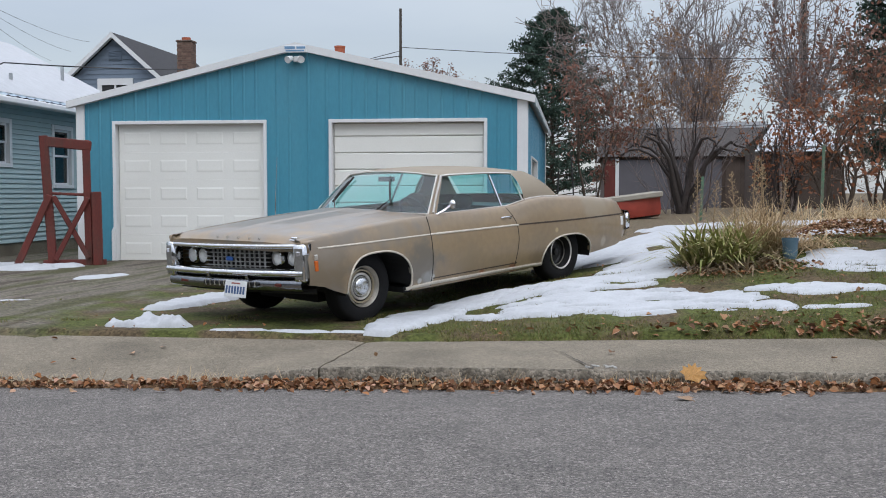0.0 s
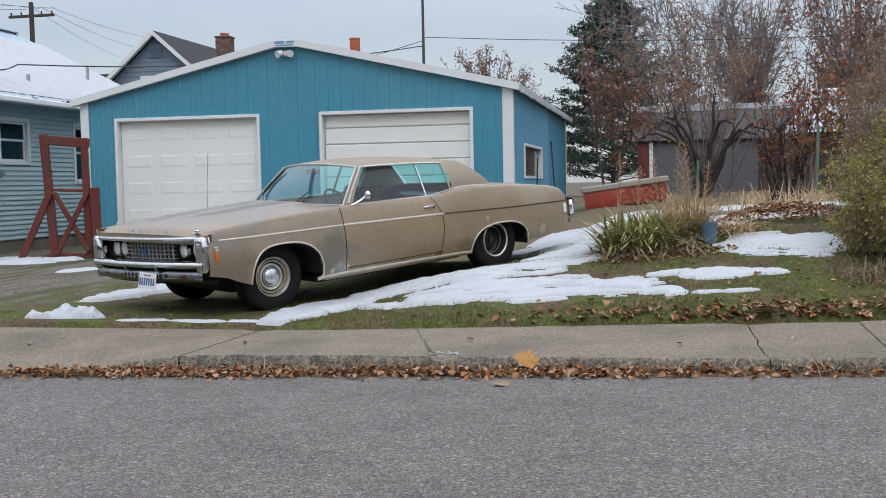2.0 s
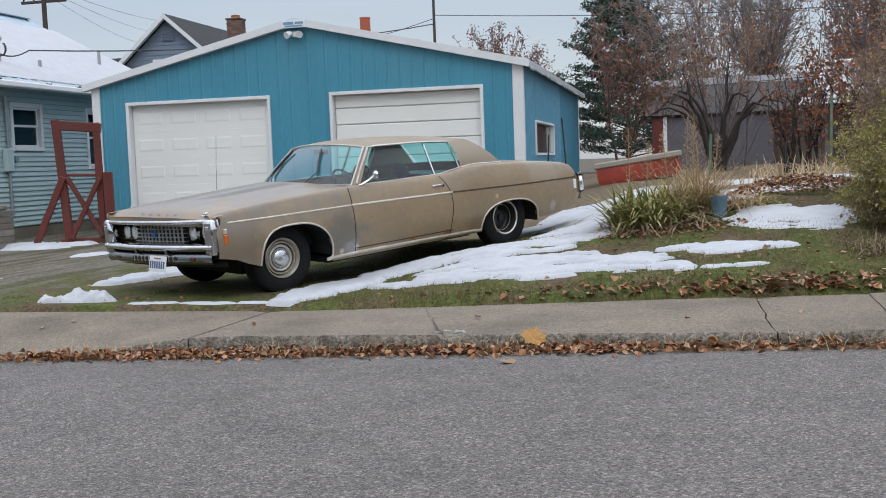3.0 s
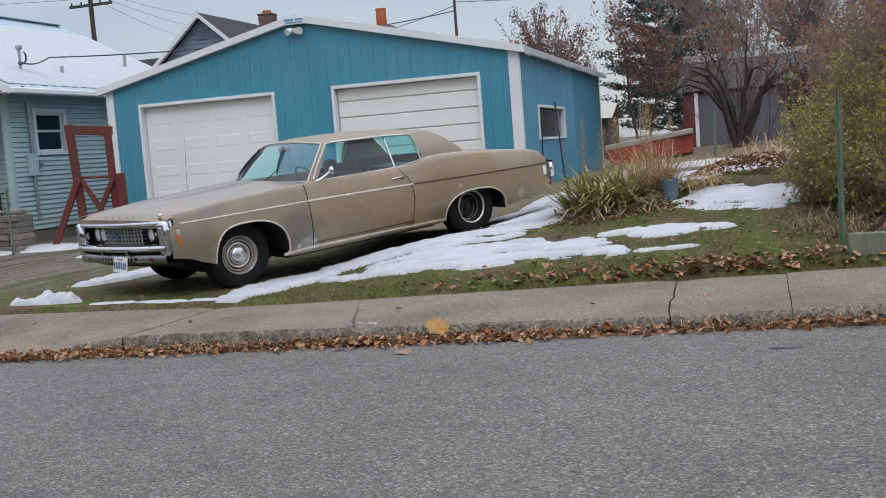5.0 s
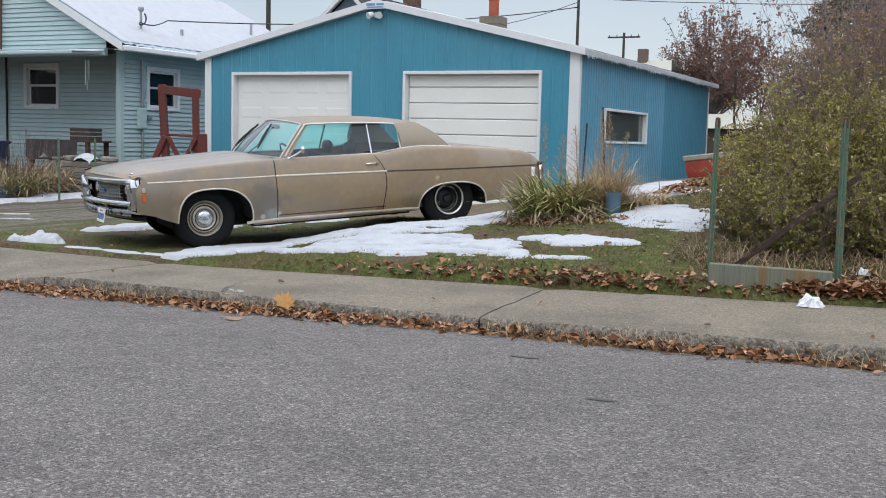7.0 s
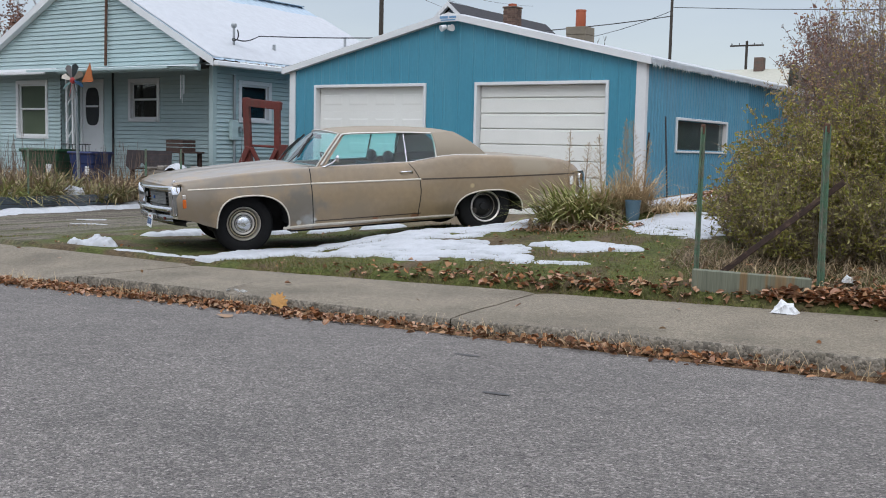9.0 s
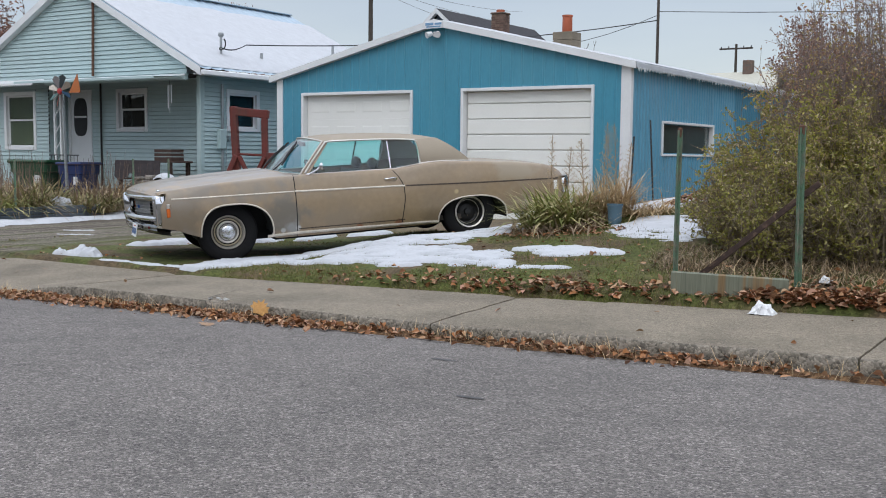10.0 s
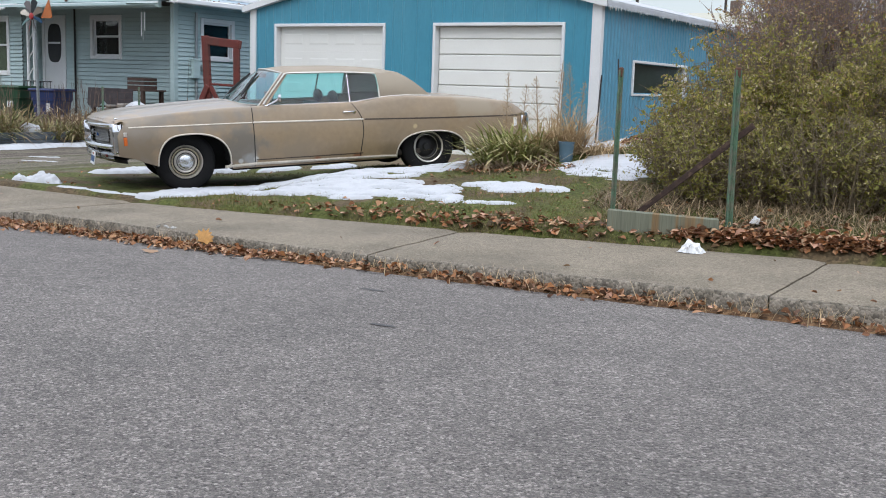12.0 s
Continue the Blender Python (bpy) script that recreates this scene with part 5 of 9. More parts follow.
for y0, ya, yb in ((-0.30, -0.47, -0.53), (0.30, 0.46, 0.22)):
    wp = Mesh()
    a, b = ws_base(ya).lerp(ws_head(ya * 0.78), 0.16), ws_base(yb).lerp(ws_head(yb * 0.78), 0.84)
    off = Vector((0.034, 0, 0.027))
    wp.tube([ws_base(y0) + Vector((0.03, 0, 0.005)), a.lerp(b, 0.12) + off * 1.3, a.lerp(b, 0.5) + off * 1.45], 0.006, 6)
    wp.beam(a + off, b + off, 0.012, 0.024, 0.003)
    wp.beam(a.lerp(b, 0.2) + off * 1.3, a.lerp(b, 0.8) + off * 1.3, 0.010, 0.014, 0.002)
    part("wiper", wp, M_black, car, "black wiper")
part("aerial", Mesh().tube([(-0.30, -0.86, 0.93), (-0.33, -0.86, 1.25), (-0.37, -0.865, 1.56)], 0.004, 6, True, 0.002), M_chrome, car, "thin radio aerial")

# wheels
M_hubcap = material("scuffed hubcap chrome", (0.66, 0.68, 0.70), 0.26, 0.9, var=0.25, scale=14, fine=70, bump=0.06)
M_rim = material("tan steel rim", (0.36, 0.31, 0.22), 0.5, 0.2, var=0.2, scale=12, bump=0.05)
for u, kind in ((0.0, "cap"), (-3.0, "bare")):
    for sgn in (1, -1):
        m = Matrix.Translation((u, sgn * (0.735 if kind == "cap" else 0.795), 0.35)) @ Euler((radians(-90 * sgn), 0, 0)).to_matrix().to_4x4()
        tyre = Mesh().lathe([(0.195, -0.08), (0.21, -0.1), (0.27, -0.107), (0.325, -0.095), (0.345, -0.07), (0.348, 0.0), (0.345, 0.065), (0.333, 0.088), (0.31, 0.098),
                             (0.27, 0.107), (0.225, 0.104), (0.205, 0.09), (0.192, 0.075)], 48, m)
        wheel = part("wheel", tyre, M_rubber, car, "black tyre on a steel wheel", smooth=50)
        rim_in = [(0.180, 0.085), (0.174, 0.050), (0.165, 0.040)]
        part("rim", Mesh().lathe([(0.190, 0.082), (0.198, 0.098), (0.191, 0.103)] + (rim_in if kind == "cap" else [(0.176, 0.094)]), 48, m), M_dullchrome, wheel, "bright trim ring", smooth=50)
        if kind == "bare":
            part("rim_line", Mesh().lathe([(0.151, 0.020), (0.152, 0.028), (0.146, 0.028), (0.145, 0.020)], 48, m), M_dullchrome, wheel, "thin bright inner ring", smooth=50)
            part("rim_barrel", Mesh().lathe([(0.177, 0.094), (0.172, 0.06), (0.165, 0.04)], 48, m), M_black, wheel, smooth=50)
        if kind == "cap":
            part("rim_ring", Mesh().lathe([(0.163, 0.055), (0.160, 0.070), (0.148, 0.073), (0.144, 0.055)], 48, m), M_rim, wheel, "tan painted rim", smooth=50)
            part("rim_face", Mesh().lathe([(0.172, 0.045), (0.15, 0.045), (0.13, 0.03), (0.0, 0.03)], 48, m), M_grille, wheel, smooth=50)
            part("hubcap_rim", Mesh().lathe([(0.132, 0.045), (0.130, 0.062), (0.122, 0.066), (0.110, 0.062), (0.104, 0.050)], 48, m), M_dullchrome, wheel, "bright hubcap rim", smooth=40)
            part("hubcap", Mesh().lathe([(0.099, 0.045), (0.097, 0.066), (0.090, 0.078), (0.076, 0.088), (0.058, 0.096), (0.036, 0.101), (0.016, 0.103), (0.0, 0.1035)], 48, m),
                 M_hubcap, wheel, "chrome dome hubcap", smooth=60)
        else:
            part("rim_face", Mesh().lathe([(0.166, 0.036), (0.15, -0.02), (0.13, -0.035), (0.105, -0.01), (0.085, 0.0), (0.045, 0.005), (0.04, 0.03), (0.0, 0.032)], 40, m), M_black, wheel, "bare black wheel without cap", smooth=30)

# ---------------------------------------------------------------- neighbour's house
HX1, HX0, HY0, HY1 = -11.92, -20.4, 18.36, 25.7
H_EAVE, H_RIDGE, H_PX = 3.20, 5.585, -15.9
GABLE_Y = 17.92
house = thing("house", "small pale blue-grey clapboard house with snow on its roof", "house")
# floor colour darkened so that less light bounces into the porch
M_darkfloor = material("darkened porch floor", (0.06, 0.055, 0.05), 0.7, var=0.25, scale=5, bump=0.1)
M_winddark = material("dark room behind the window", (0.03, 0.032, 0.035), 0.8, var=0.3, bump=0)
M_curtain = material("pale green net curtain", (0.78, 0.86, 0.60), 0.8, var=0.35, scale=9, fine=40, bump=0, stretch=(7, 7, 0.3))
M_screen = material("brown window screen and curtain", (0.12, 0.105, 0.095), 0.7, var=0.4, scale=9, fine=40, bump=0, stretch=(6, 6, 0.4))


def lap(a, b, z0, z1, to_world, parent, top_cut=None):
    """One clapboard from a to b along a wall, its lower edge proud."""
    me = Mesh()
    a1, b1 = top_cut if top_cut else (a, b)
    me.grid([[to_world(a1, 0.002, z1), to_world(b1, 0.002, z1)], [to_world(a, 0.026, z0 + 0.014), to_world(b, 0.026, z0 + 0.014)],
             [to_world(a, 0.024, z0 + 0.009), to_world(b, 0.024, z0 + 0.009)], [to_world(a, -0.012, z0 + 0.009), to_world(b, -0.012, z0 + 0.009)],
             [to_world(a, -0.012, z0), to_world(b, -0.012, z0)]])
    return part("clapboard", me, M_siding, parent)


def clad(a, b, z0, z1, holes, to_world, parent, course=0.105):
    """Clapboards over a wall with openings (a0, a1, z0, z1)."""
    n = int(round((z1 - z0) / course))
    c = (z1 - z0) / n
    for i in range(n):
        za, zb = z0 + c * i, z0 + c * (i + 1)
        cuts = [(a, b)]
        for h0, h1, hz0, hz1 in holes:
            if hz0 < zb and hz1 > za:
                if hz0 - za > 0.012:
                    lap(h0, h1, za, hz0, to_world, parent)
                if zb - hz1 > 0.012:
                    lap(h0, h1, hz1, zb, to_world, parent)
                nxt = []
                for s, e in cuts:
                    if h1 <= s or h0 >= e:
                        nxt.append((s, e))
                    else:
                        if h0 > s:
                            nxt.append((s, h0))
                        if h1 < e:
                            nxt.append((h1, e))
                cuts = nxt
        for s, e in cuts:
            lap(s, e, za, zb, to_world, parent)


def sash_window(parent, a0, a1, z0, z1, to_world, name="window", trim=0.10, label="white double-hung window", fill=None):
    """A double-hung window: casing, two sashes, panes."""
    def bx(s, e, o0, o1, za, zb, ch=0.005):
        me = Mesh()
        me.box((s, o0, za), (e, o1, zb), None, ch)
        me.v = [to_world(x, y, z) for x, y, z in me.v]
        return me
    root = part(name, bx(a0, a1, -0.10, -0.09, z0, z1), fill or M_winddark, parent, label)
    cas = bx(a0, a0 + trim, -0.09, 0.035, z0, z1)
    for m2 in (bx(a1 - trim, a1, -0.09, 0.035, z0, z1), bx(a0 + trim, a1 - trim, -0.09, 0.035, z1 - trim, z1), bx(a0 + trim, a1 - trim, -0.09, 0.05, z0, z0 + trim * 0.8)):
        k = len(cas.v)
        cas.v += m2.v
        cas.f += [tuple(i + k for i in f) for f in m2.f]
    part("window_frame", cas, M_white, root)
    zm = (z0 + z1) / 2
    ia, ib = a0 + trim, a1 - trim
    for za, zb, o in ((zm, z1 - trim, -0.035), (z0 + trim * 0.8, zm + 0.04, -0.055)):
        s = 0.045
        sh = bx(ia, ia + s, o - 0.03, o, za, zb)
        for m2 in (bx(ib - s, ib, o - 0.03, o, za, zb), bx(ia + s, ib - s, o - 0.03, o, zb - s, zb), bx(ia + s, ib - s, o - 0.03, o, za, za + s)):
            k = len(sh.v)
            sh.v += m2.v
            sh.f += [tuple(i + k for i in f) for f in m2.f]
        part("sash", sh, M_white, root)
        pn = part("pane", bx(ia + s, ib - s, o - 0.02, o - 0.014, za + s, zb - s, 0), G_window, root)
        pn.visible_shadow = False
    return root


FRONT_Y = 18.36
front = lambda a, o, z: (a, FRONT_Y - o, z)
porch = lambda a, o, z: (a, PORCH_Y - o, z)
return_wall = lambda a, o, z: (PORCH_X + o, a, z)
side = lambda a, o, z: (HX1 + o, a, z)
gablew = lambda a, o, z: (a, GABLE_Y - o, z)
core = Mesh()
for lo, hi in (((HX0, FRONT_Y + 0.12, 0.0), (-17.52, FRONT_Y + 0.16, 3.2)), ((-17.52, 18.95 + 0.12, 0.0), (HX1 - 0.12, 18.95 + 0.16, 3.2)), ((HX1 - 0.16, HY0 + 0.12, 0.0), (HX1 - 0.12, HY1, 3.2)), ((HX0, HY1, 0), (HX1, HY1 + 0.1, 3.2)), ((HX0, HY0 + 0.12, 0), (HX0 + 0.1, HY1, 3.2))):
    core.box(lo, hi)
part("wall_core", core, M_winddark, house)
PORCH_X, PORCH_Y = -17.48, 18.95
PW = (-15.53, -14.36, 1.87, 2.96)
LW = (-19.36, -18.0, 1.38, 2.93)
FD = (-17.42, -16.48, 0.62, 2.97)
S1 = (19.20, 20.36, 1.88, 2.89)
S2 = (22.08, 23.08, 1.46, 2.89)
fwall = part("wall", Mesh().box((HX0, FRONT_Y + 0.0, 0.0), (PORCH_X, FRONT_Y + 0.02, 0.30)), M_siding, house)
clad(HX0, PORCH_X, 0.28, 3.2, (LW,), front, fwall)
clad(PORCH_X, HX1 - 0.09, 0.28, 3.2, (PW, FD), porch, fwall)
clad(FRONT_Y, PORCH_Y, 0.28, 3.2, (), return_wall, fwall)
part("porch_floor", Mesh().box((PORCH_X, HY0 - 0.75, 0.0), (HX1 - 0.1, PORCH_Y, 0.42), ch=0.01), M_darkfloor, house)
part("porch_end_wall", Mesh().box((HX1 - 0.12, HY0 + 0.02, 0.25), (HX1 - 0.03, PORCH_Y, 3.2)), M_siding, house)
swall = part("wall", Mesh().box((HX1 - 0.02, HY0 + 0.03, 0.0), (HX1, HY1, 0.30)), M_concrete, house)
clad(HY0 + 0.09, HY1, 0.30, 3.2, (S1, S2), side, swall)
part("corner_board", Mesh().box((HX1 - 0.10, HY0 - 0.028, 0.25), (HX1 + 0.028, HY0 + 0.10, 3.2), ch=0.004), M_siding, house)
gwall = part("gable_wall", Mesh().box((HX0 + 0.3, GABLE_Y + 0.03, 3.14), (HX1 + 0.02, GABLE_Y + 0.05, 3.2)), M_siding, house)
z = 3.18
slope_h = (H_RIDGE - H_EAVE) / 4.64
while z < H_RIDGE - 0.2:
    half = lambda q: (H_RIDGE - 0.06 - q) / slope_h
    lap(H_PX - half(z), min(H_PX + half(z), HX1 + 0.03), z, z + 0.105, gablew, gwall, (H_PX - half(z + 0.105), min(H_PX + half(z + 0.105), HX1 + 0.03)))
    z += 0.105
sash_window(house, *PW, porch, fill=M_screen)
sash_window(house, *LW, front, fill=M_curtain)
sash_window(house, *S1, side)
sash_window(house, *S2, side)
# porch beam, soffit and awning
part("porch_beam", Mesh().box((-17.0, GABLE_Y - 0.06, 3.03), (HX1 + 0.02, GABLE_Y + 0.05, 3.175), ch=0.008), M_siding, house)
part("porch_beam_cap", Mesh().box((-17.0, GABLE_Y - 0.085, 3.125), (HX1 + 0.03, GABLE_Y - 0.06, 3.165), ch=0.004), M_white, house)
# ceiling colour darkened to stand in for the deep shade under the porch
M_darksoffit = material("darkened porch ceiling", (0.045, 0.04, 0.036), 0.8, var=0.3, scale=4, bump=0.15)
part("soffit", Mesh().box((HX0, GABLE_Y + 0.05, 3.16), (HX1, PORCH_Y + 0.1, 3.18)), M_darksoffit, house)
# assumed awning, made this deep so that it shades the porch wall
pa = Mesh()
rows = []
for t in (0, 1):
    rows.append([(-17.0 + 0.03 * i, GABLE_Y - 0.09 - 0.85 * t, 3.115 - 0.055 * t + 0.007 * (i % 2)) for i in range(int((HX1 + 17.0) / 0.03))])
rows += [[(x, y - 0.003, z - 0.05) for x, y, z in rows[1]]]
part("porch_awning", pa.grid(rows), M_siding, house, "pale ribbed metal porch awning")
aw = Mesh()
rows = []
for t in (0, 1):
    rows.append([(-17.0 - 0.09 * i / 4, GABLE_Y - 0.05 - 0.34 * t, 3.17 - 0.10 * t + 0.025 * math.sin(i * math.pi / 2)) for i in range(4 * 46)])
aw.grid(rows)
rows = []
for i in range(2 * 46):
    d = 0.0 if i % 2 else 0.07
    rows.append([(-17.0 - 0.045 * i, GABLE_Y - 0.40, 3.08), (-17.0 - 0.045 * i, GABLE_Y - 0.402, 3.045 - d * 0.7)])
aw.grid(rows)
part("awning", aw, M_white, house, "scalloped metal awning")
# roof
for s in (-1, 1):
    xe = H_PX + s * 4.64
    zr = lambda x: H_RIDGE - slope_h * abs(x - H_PX)
    y0, y1 = GABLE_Y - 0.18, HY1 + 0.4
    ribs = Mesh()
    rows = []
    n = 96
    for i in range(n + 1):
        y = y0 + (y1 - y0) * i / n
        k = 0.02 if i % 4 == 0 else 0.0
        rows.append([(H_PX, y, H_RIDGE + 0.06 + k), (xe, y, zr(xe) + 0.06 + k)])
    ribs.grid(rows)
    M_hroof = material("pale blue ribbed roof metal", (0.33, 0.42, 0.50), 0.45, 0.15, var=0.12, scale=3, bump=0.04)
    part("roof_slope", ribs, M_hroof, house, "ribbed metal roof")
    part("rake_board", Mesh().grid([[(H_PX, y0 - 0.02, H_RIDGE + 0.085), (H_PX, y0 - 0.02, H_RIDGE - 0.10), (H_PX, y0 + 0.16, H_RIDGE - 0.10)],
                                    [(xe, y0 - 0.02, zr(xe) + 0.085), (xe, y0 - 0.02, zr(xe) - 0.10), (xe, y0 + 0.16, zr(xe) - 0.10)]]), M_white, house)
    part("gutter", Mesh().box((xe - 0.03, y0 + 0.0, zr(xe) - 0.09), (xe + 0.10, y1, zr(xe) + 0.03), ch=0.02), M_white, house)
    part("eave_soffit", Mesh().box((min(xe, xe - s * 0.35), y0 + 0.1, zr(xe) - 0.06), (max(xe, xe - s * 0.35), y1, zr(xe) - 0.04)), M_white, house)
    sn = Mesh()
    rows = []
    for i in range(61):
        y = y0 + 0.10 + (y1 - y0 - 0.15) * i / 60
        row = []
        for j in range(33):
            t = j / 32
            x = H_PX + (xe - H_PX) * (0.045 + 0.935 * t)
            edge = min(1.0, 6 * t + 0.1, 12 * (1 - t) + 0.12, i / 2.0 + 0.1)
            bare = smoothstep(0.04, -0.02, t - 0.10 - 0.06 * fbm(y * 0.7, 2.0))
            hgt = (0.075 + 0.02 * fbm(x, y)) * edge - 0.12 * bare
            row.append((x, y, zr(x) + 0.07 + hgt))
        rows.append(row)
    sn.grid(rows)
    part("snow_cover", sn, M_snow, house, "thick snow on the roof", smooth=60)
part("ridge_cap", Mesh().beam((H_PX, GABLE_Y - 0.18, H_RIDGE + 0.09), (H_PX, HY1 + 0.4, H_RIDGE + 0.085), 0.26, 0.03, 0.01), M_hroof, house)
M_brick = material("weathered brick", (0.15, 0.10, 0.08), 0.9, var=0.3, scale=14, fine=60, bump=0.3, second=(0.12, 0.10, 0.085), second_at=(0.45, 0.6), second_scale=6)
M_galv = material("galvanised pipe", (0.38, 0.40, 0.41), 0.4, 0.7, var=0.2, scale=10, bump=0.03)
M_rust = material("rusty steel", (0.11, 0.055, 0.035), 0.8, 0.2, var=0.35, scale=14, bump=0.2)
part("chimney", Mesh().box((-18.5, 24.4, 3.9), (-17.55, 25.1, 5.95), ch=0.01), M_brick, house)
for x, y, h in ((-12.0, 20.55, 0.16), (-12.8, 24.4, 0.34)):
    zz = H_RIDGE - slope_h * abs(x - H_PX)
    part("roof_vent_pipe", Mesh().tube([(x, y, zz), (x, y, zz + 0.12 + h)], 0.04, 10), M_galv, house, smooth=50)
# service mast, conduit and meter
mast = Mesh()
mast.tube([(HX1 + 0.06, 19.02, 0.55), (HX1 + 0.06, 19.02, 3.0)], 0.035, 10)
part("conduit", mast, M_galv, house, "grey conduit", smooth=50)
meter = part("meter_box", Mesh().box((HX1 + 0.02, 18.86, 1.45), (HX1 + 0.14, 19.08, 1.92), ch=0.012), M_siding, house, "pale electric meter box")
part("meter_dial", Mesh().lathe([(0.0, 0.09), (0.06, 0.085), (0.075, 0.04), (0.08, 0.0)], 16, Matrix.Translation((HX1 + 0.03, 19.22, 1.70)) @ Euler((0, radians(90), 0)).to_matrix().to_4x4()), M_galv, meter, smooth=50)
ms = Mesh()
ms.tube([(-12.02, 19.15, 3.2), (-12.02, 19.15, 4.15)], 0.03, 10)
ms.lathe([(0.0, 0.12), (0.06, 0.10), (0.075, 0.04), (0.05, 0.0)], 12, Matrix.Translation((-12.02, 19.15, 4.13)))
part("service_mast", ms, M_galv, house, "service mast with weatherhead", smooth=50)
# front door, porch post, railing, pipe mast
door = part("front_door", Mesh().box((FD[0] + 0.08, PORCH_Y - 0.0, FD[2]), (FD[1] - 0.08, PORCH_Y + 0.04, FD[3] - 0.08), ch=0.006), M_white, house, "white storm door with scalloped oval glass")
fr = Mesh()
for lo, hi in (((FD[0], PORCH_Y - 0.04, FD[2]), (FD[0] + 0.09, PORCH_Y + 0.06, FD[3])), ((FD[1] - 0.09, PORCH_Y - 0.04, FD[2]), (FD[1], PORCH_Y + 0.06, FD[3])), ((FD[0] + 0.09, PORCH_Y - 0.04, FD[3] - 0.09), (FD[1] - 0.09, PORCH_Y + 0.06, FD[3]))):
    fr.box(lo, hi, ch=0.005)
part("door_casing", fr, M_white, door)
ov = Mesh()
cx = (FD[0] + FD[1]) / 2
ring = [(cx + 0.27 * math.copysign(abs(math.cos(a)) ** 0.6, math.cos(a)), PORCH_Y - 0.006, 2.26 + 0.50 * math.copysign(abs(math.sin(a)) ** 0.6, math.sin(a))) for a in [2 * math.pi * i / 32 for i in range(32)]]
ov.v += ring
ov.f.append(tuple(range(32)))
part("door_glass", ov, M_winddark, door, "dark oval door glass")
part("door_rail", Mesh().box((cx - 0.24, PORCH_Y - 0.02, 2.24), (cx + 0.24, PORCH_Y - 0.005, 2.29), ch=0.004), M_white, door)
steps = Mesh().box((FD[0] - 0.1, HY0 - 1.05, 0.0), (FD[1] + 0.5, HY0 - 0.75, 0.30), ch=0.01)
part("porch_step", steps, M_concrete, house)
rl = Mesh()
for i in range(9):
    x = -16.3 + 0.125 * i
    rl.tube([(x, HY0 - 0.85, 0.5), (x, HY0 - 0.85, 1.25)], 0.008, 6)
rl.tube([(-16.35, HY0 - 0.85, 1.26), (-15.25, HY0 - 0.85, 1.26)], 0.014, 6)
part("railing", rl, M_black, house, "black iron porch railing")
post = Mesh()
px0, pyy = -16.62, GABLE_Y - 0.03
for dx in (0.0, 0.24):
    post.beam((px0 + dx, pyy, 0.25), (px0 + dx, pyy, 3.05), 0.06, None, 0.006)
for i in range(6):
    z0 = 0.45 + 0.43 * i
    post.tube([(px0, pyy, z0), (px0 + 0.05, pyy, z0 + 0.12), (px0 + 0.19, pyy, z0 + 0.28), (px0 + 0.24, pyy, z0 + 0.40)], 0.018, 6)
part("porch_post", post, M_white, house, "white ironwork porch post")
part("pipe_mast", Mesh().tube([(-15.02, GABLE_Y - 0.12, 3.2), (-15.0, GABLE_Y - 0.1, 4.8), (-15.0, GABLE_Y - 0.1, 7.4)], 0.035, 8), M_rust, house, "rusty pipe mast", smooth=50)
part("downpipe", Mesh().tube([(-16.09, PORCH_Y - 0.05, 0.45), (-16.09, PORCH_Y - 0.05, 3.15)], 0.025, 8), M_black, house, smooth=50)

# whirligig and wind chime
wg = thing("garden_whirligig", "painted metal whirligig with orange tail fin on a tall pole", "ornament", Matrix.Translation((-14.12, 16.3, ground_z(-14.12, 16.3) - 0.30)))
part("pole", Mesh().beam((0, 0, 0), (-0.12, 0, 2.95), 0.05), M_galv, wg)
part("tail_fin", Mesh().box((0.12, -0.006, 2.98), (0.48, 0.006, 3.02)).tri((0.12, 0, 3.0), (0.5, 0, 3.0), (0.40, 0, 3.42)).tri((0.12, 0.008, 3.0), (0.40, 0.008, 3.42), (0.5, 0.008, 3.0)), material("orange tin", (0.42, 0.13, 0.035), 0.5, bump=0.03), wg, "orange tail fin")
part("hub", Mesh().lathe([(0.0, 0.05), (0.06, 0.04), (0.08, 0.0)], 14, Matrix.Translation((-0.14, -0.05, 3.02)) @ Euler((radians(90), 0, 0)).to_matrix().to_4x4()), material("red tin", (0.35, 0.03, 0.03), 0.45, bump=0), wg, "red hub")
cols = [(0.03, 0.04, 0.045), (0.35, 0.30, 0.25), (0.06, 0.16, 0.32), (0.05, 0.05, 0.05), (0.30, 0.05, 0.04), (0.03, 0.10, 0.09), (0.4, 0.36, 0.3), (0.08, 0.07, 0.07)]
for i in range(8):
    a = 2 * math.pi * i / 8 + 0.3
    m = Matrix.Translation((-0.14, -0.06, 3.02)) @ Euler((0, a, 0)).to_matrix().to_4x4() @ Euler((0, 0, radians(25))).to_matrix().to_4x4()
    b = Mesh()
    b.v += [tuple(m @ Vector(p)) for p in ((-0.025, 0, 0.05), (0.025, 0, 0.05), (0.085, 0.012, 0.34), (0.0, 0.0, 0.40), (-0.07, -0.012, 0.34))]
    b.f.append((0, 1, 2, 3, 4))
    part("blade", b, material("painted tin", cols[i], 0.5, bump=0), wg)
ch = thing("wind_chime", "white tubular wind chime hanging from the porch beam", "wind chime", Matrix.Translation((-12.45, GABLE_Y - 0.02, 2.98)))
part("string", Mesh().tube([(0, 0, 0.12), (0, 0, -0.05)], 0.004, 5), M_black, ch)
for i in range(4):
    a = i * math.pi / 2
    part("chime_tube", Mesh().tube([(0.05 * math.cos(a), 0.05 * math.sin(a), -0.05), (0.05 * math.cos(a), 0.05 * math.sin(a), -0.42 - 0.06 * i)], 0.012, 8), M_white, ch)
part("clapper", Mesh().tube([(0, 0, -0.05), (0, 0, -0.70)], 0.006, 6), M_white, ch)

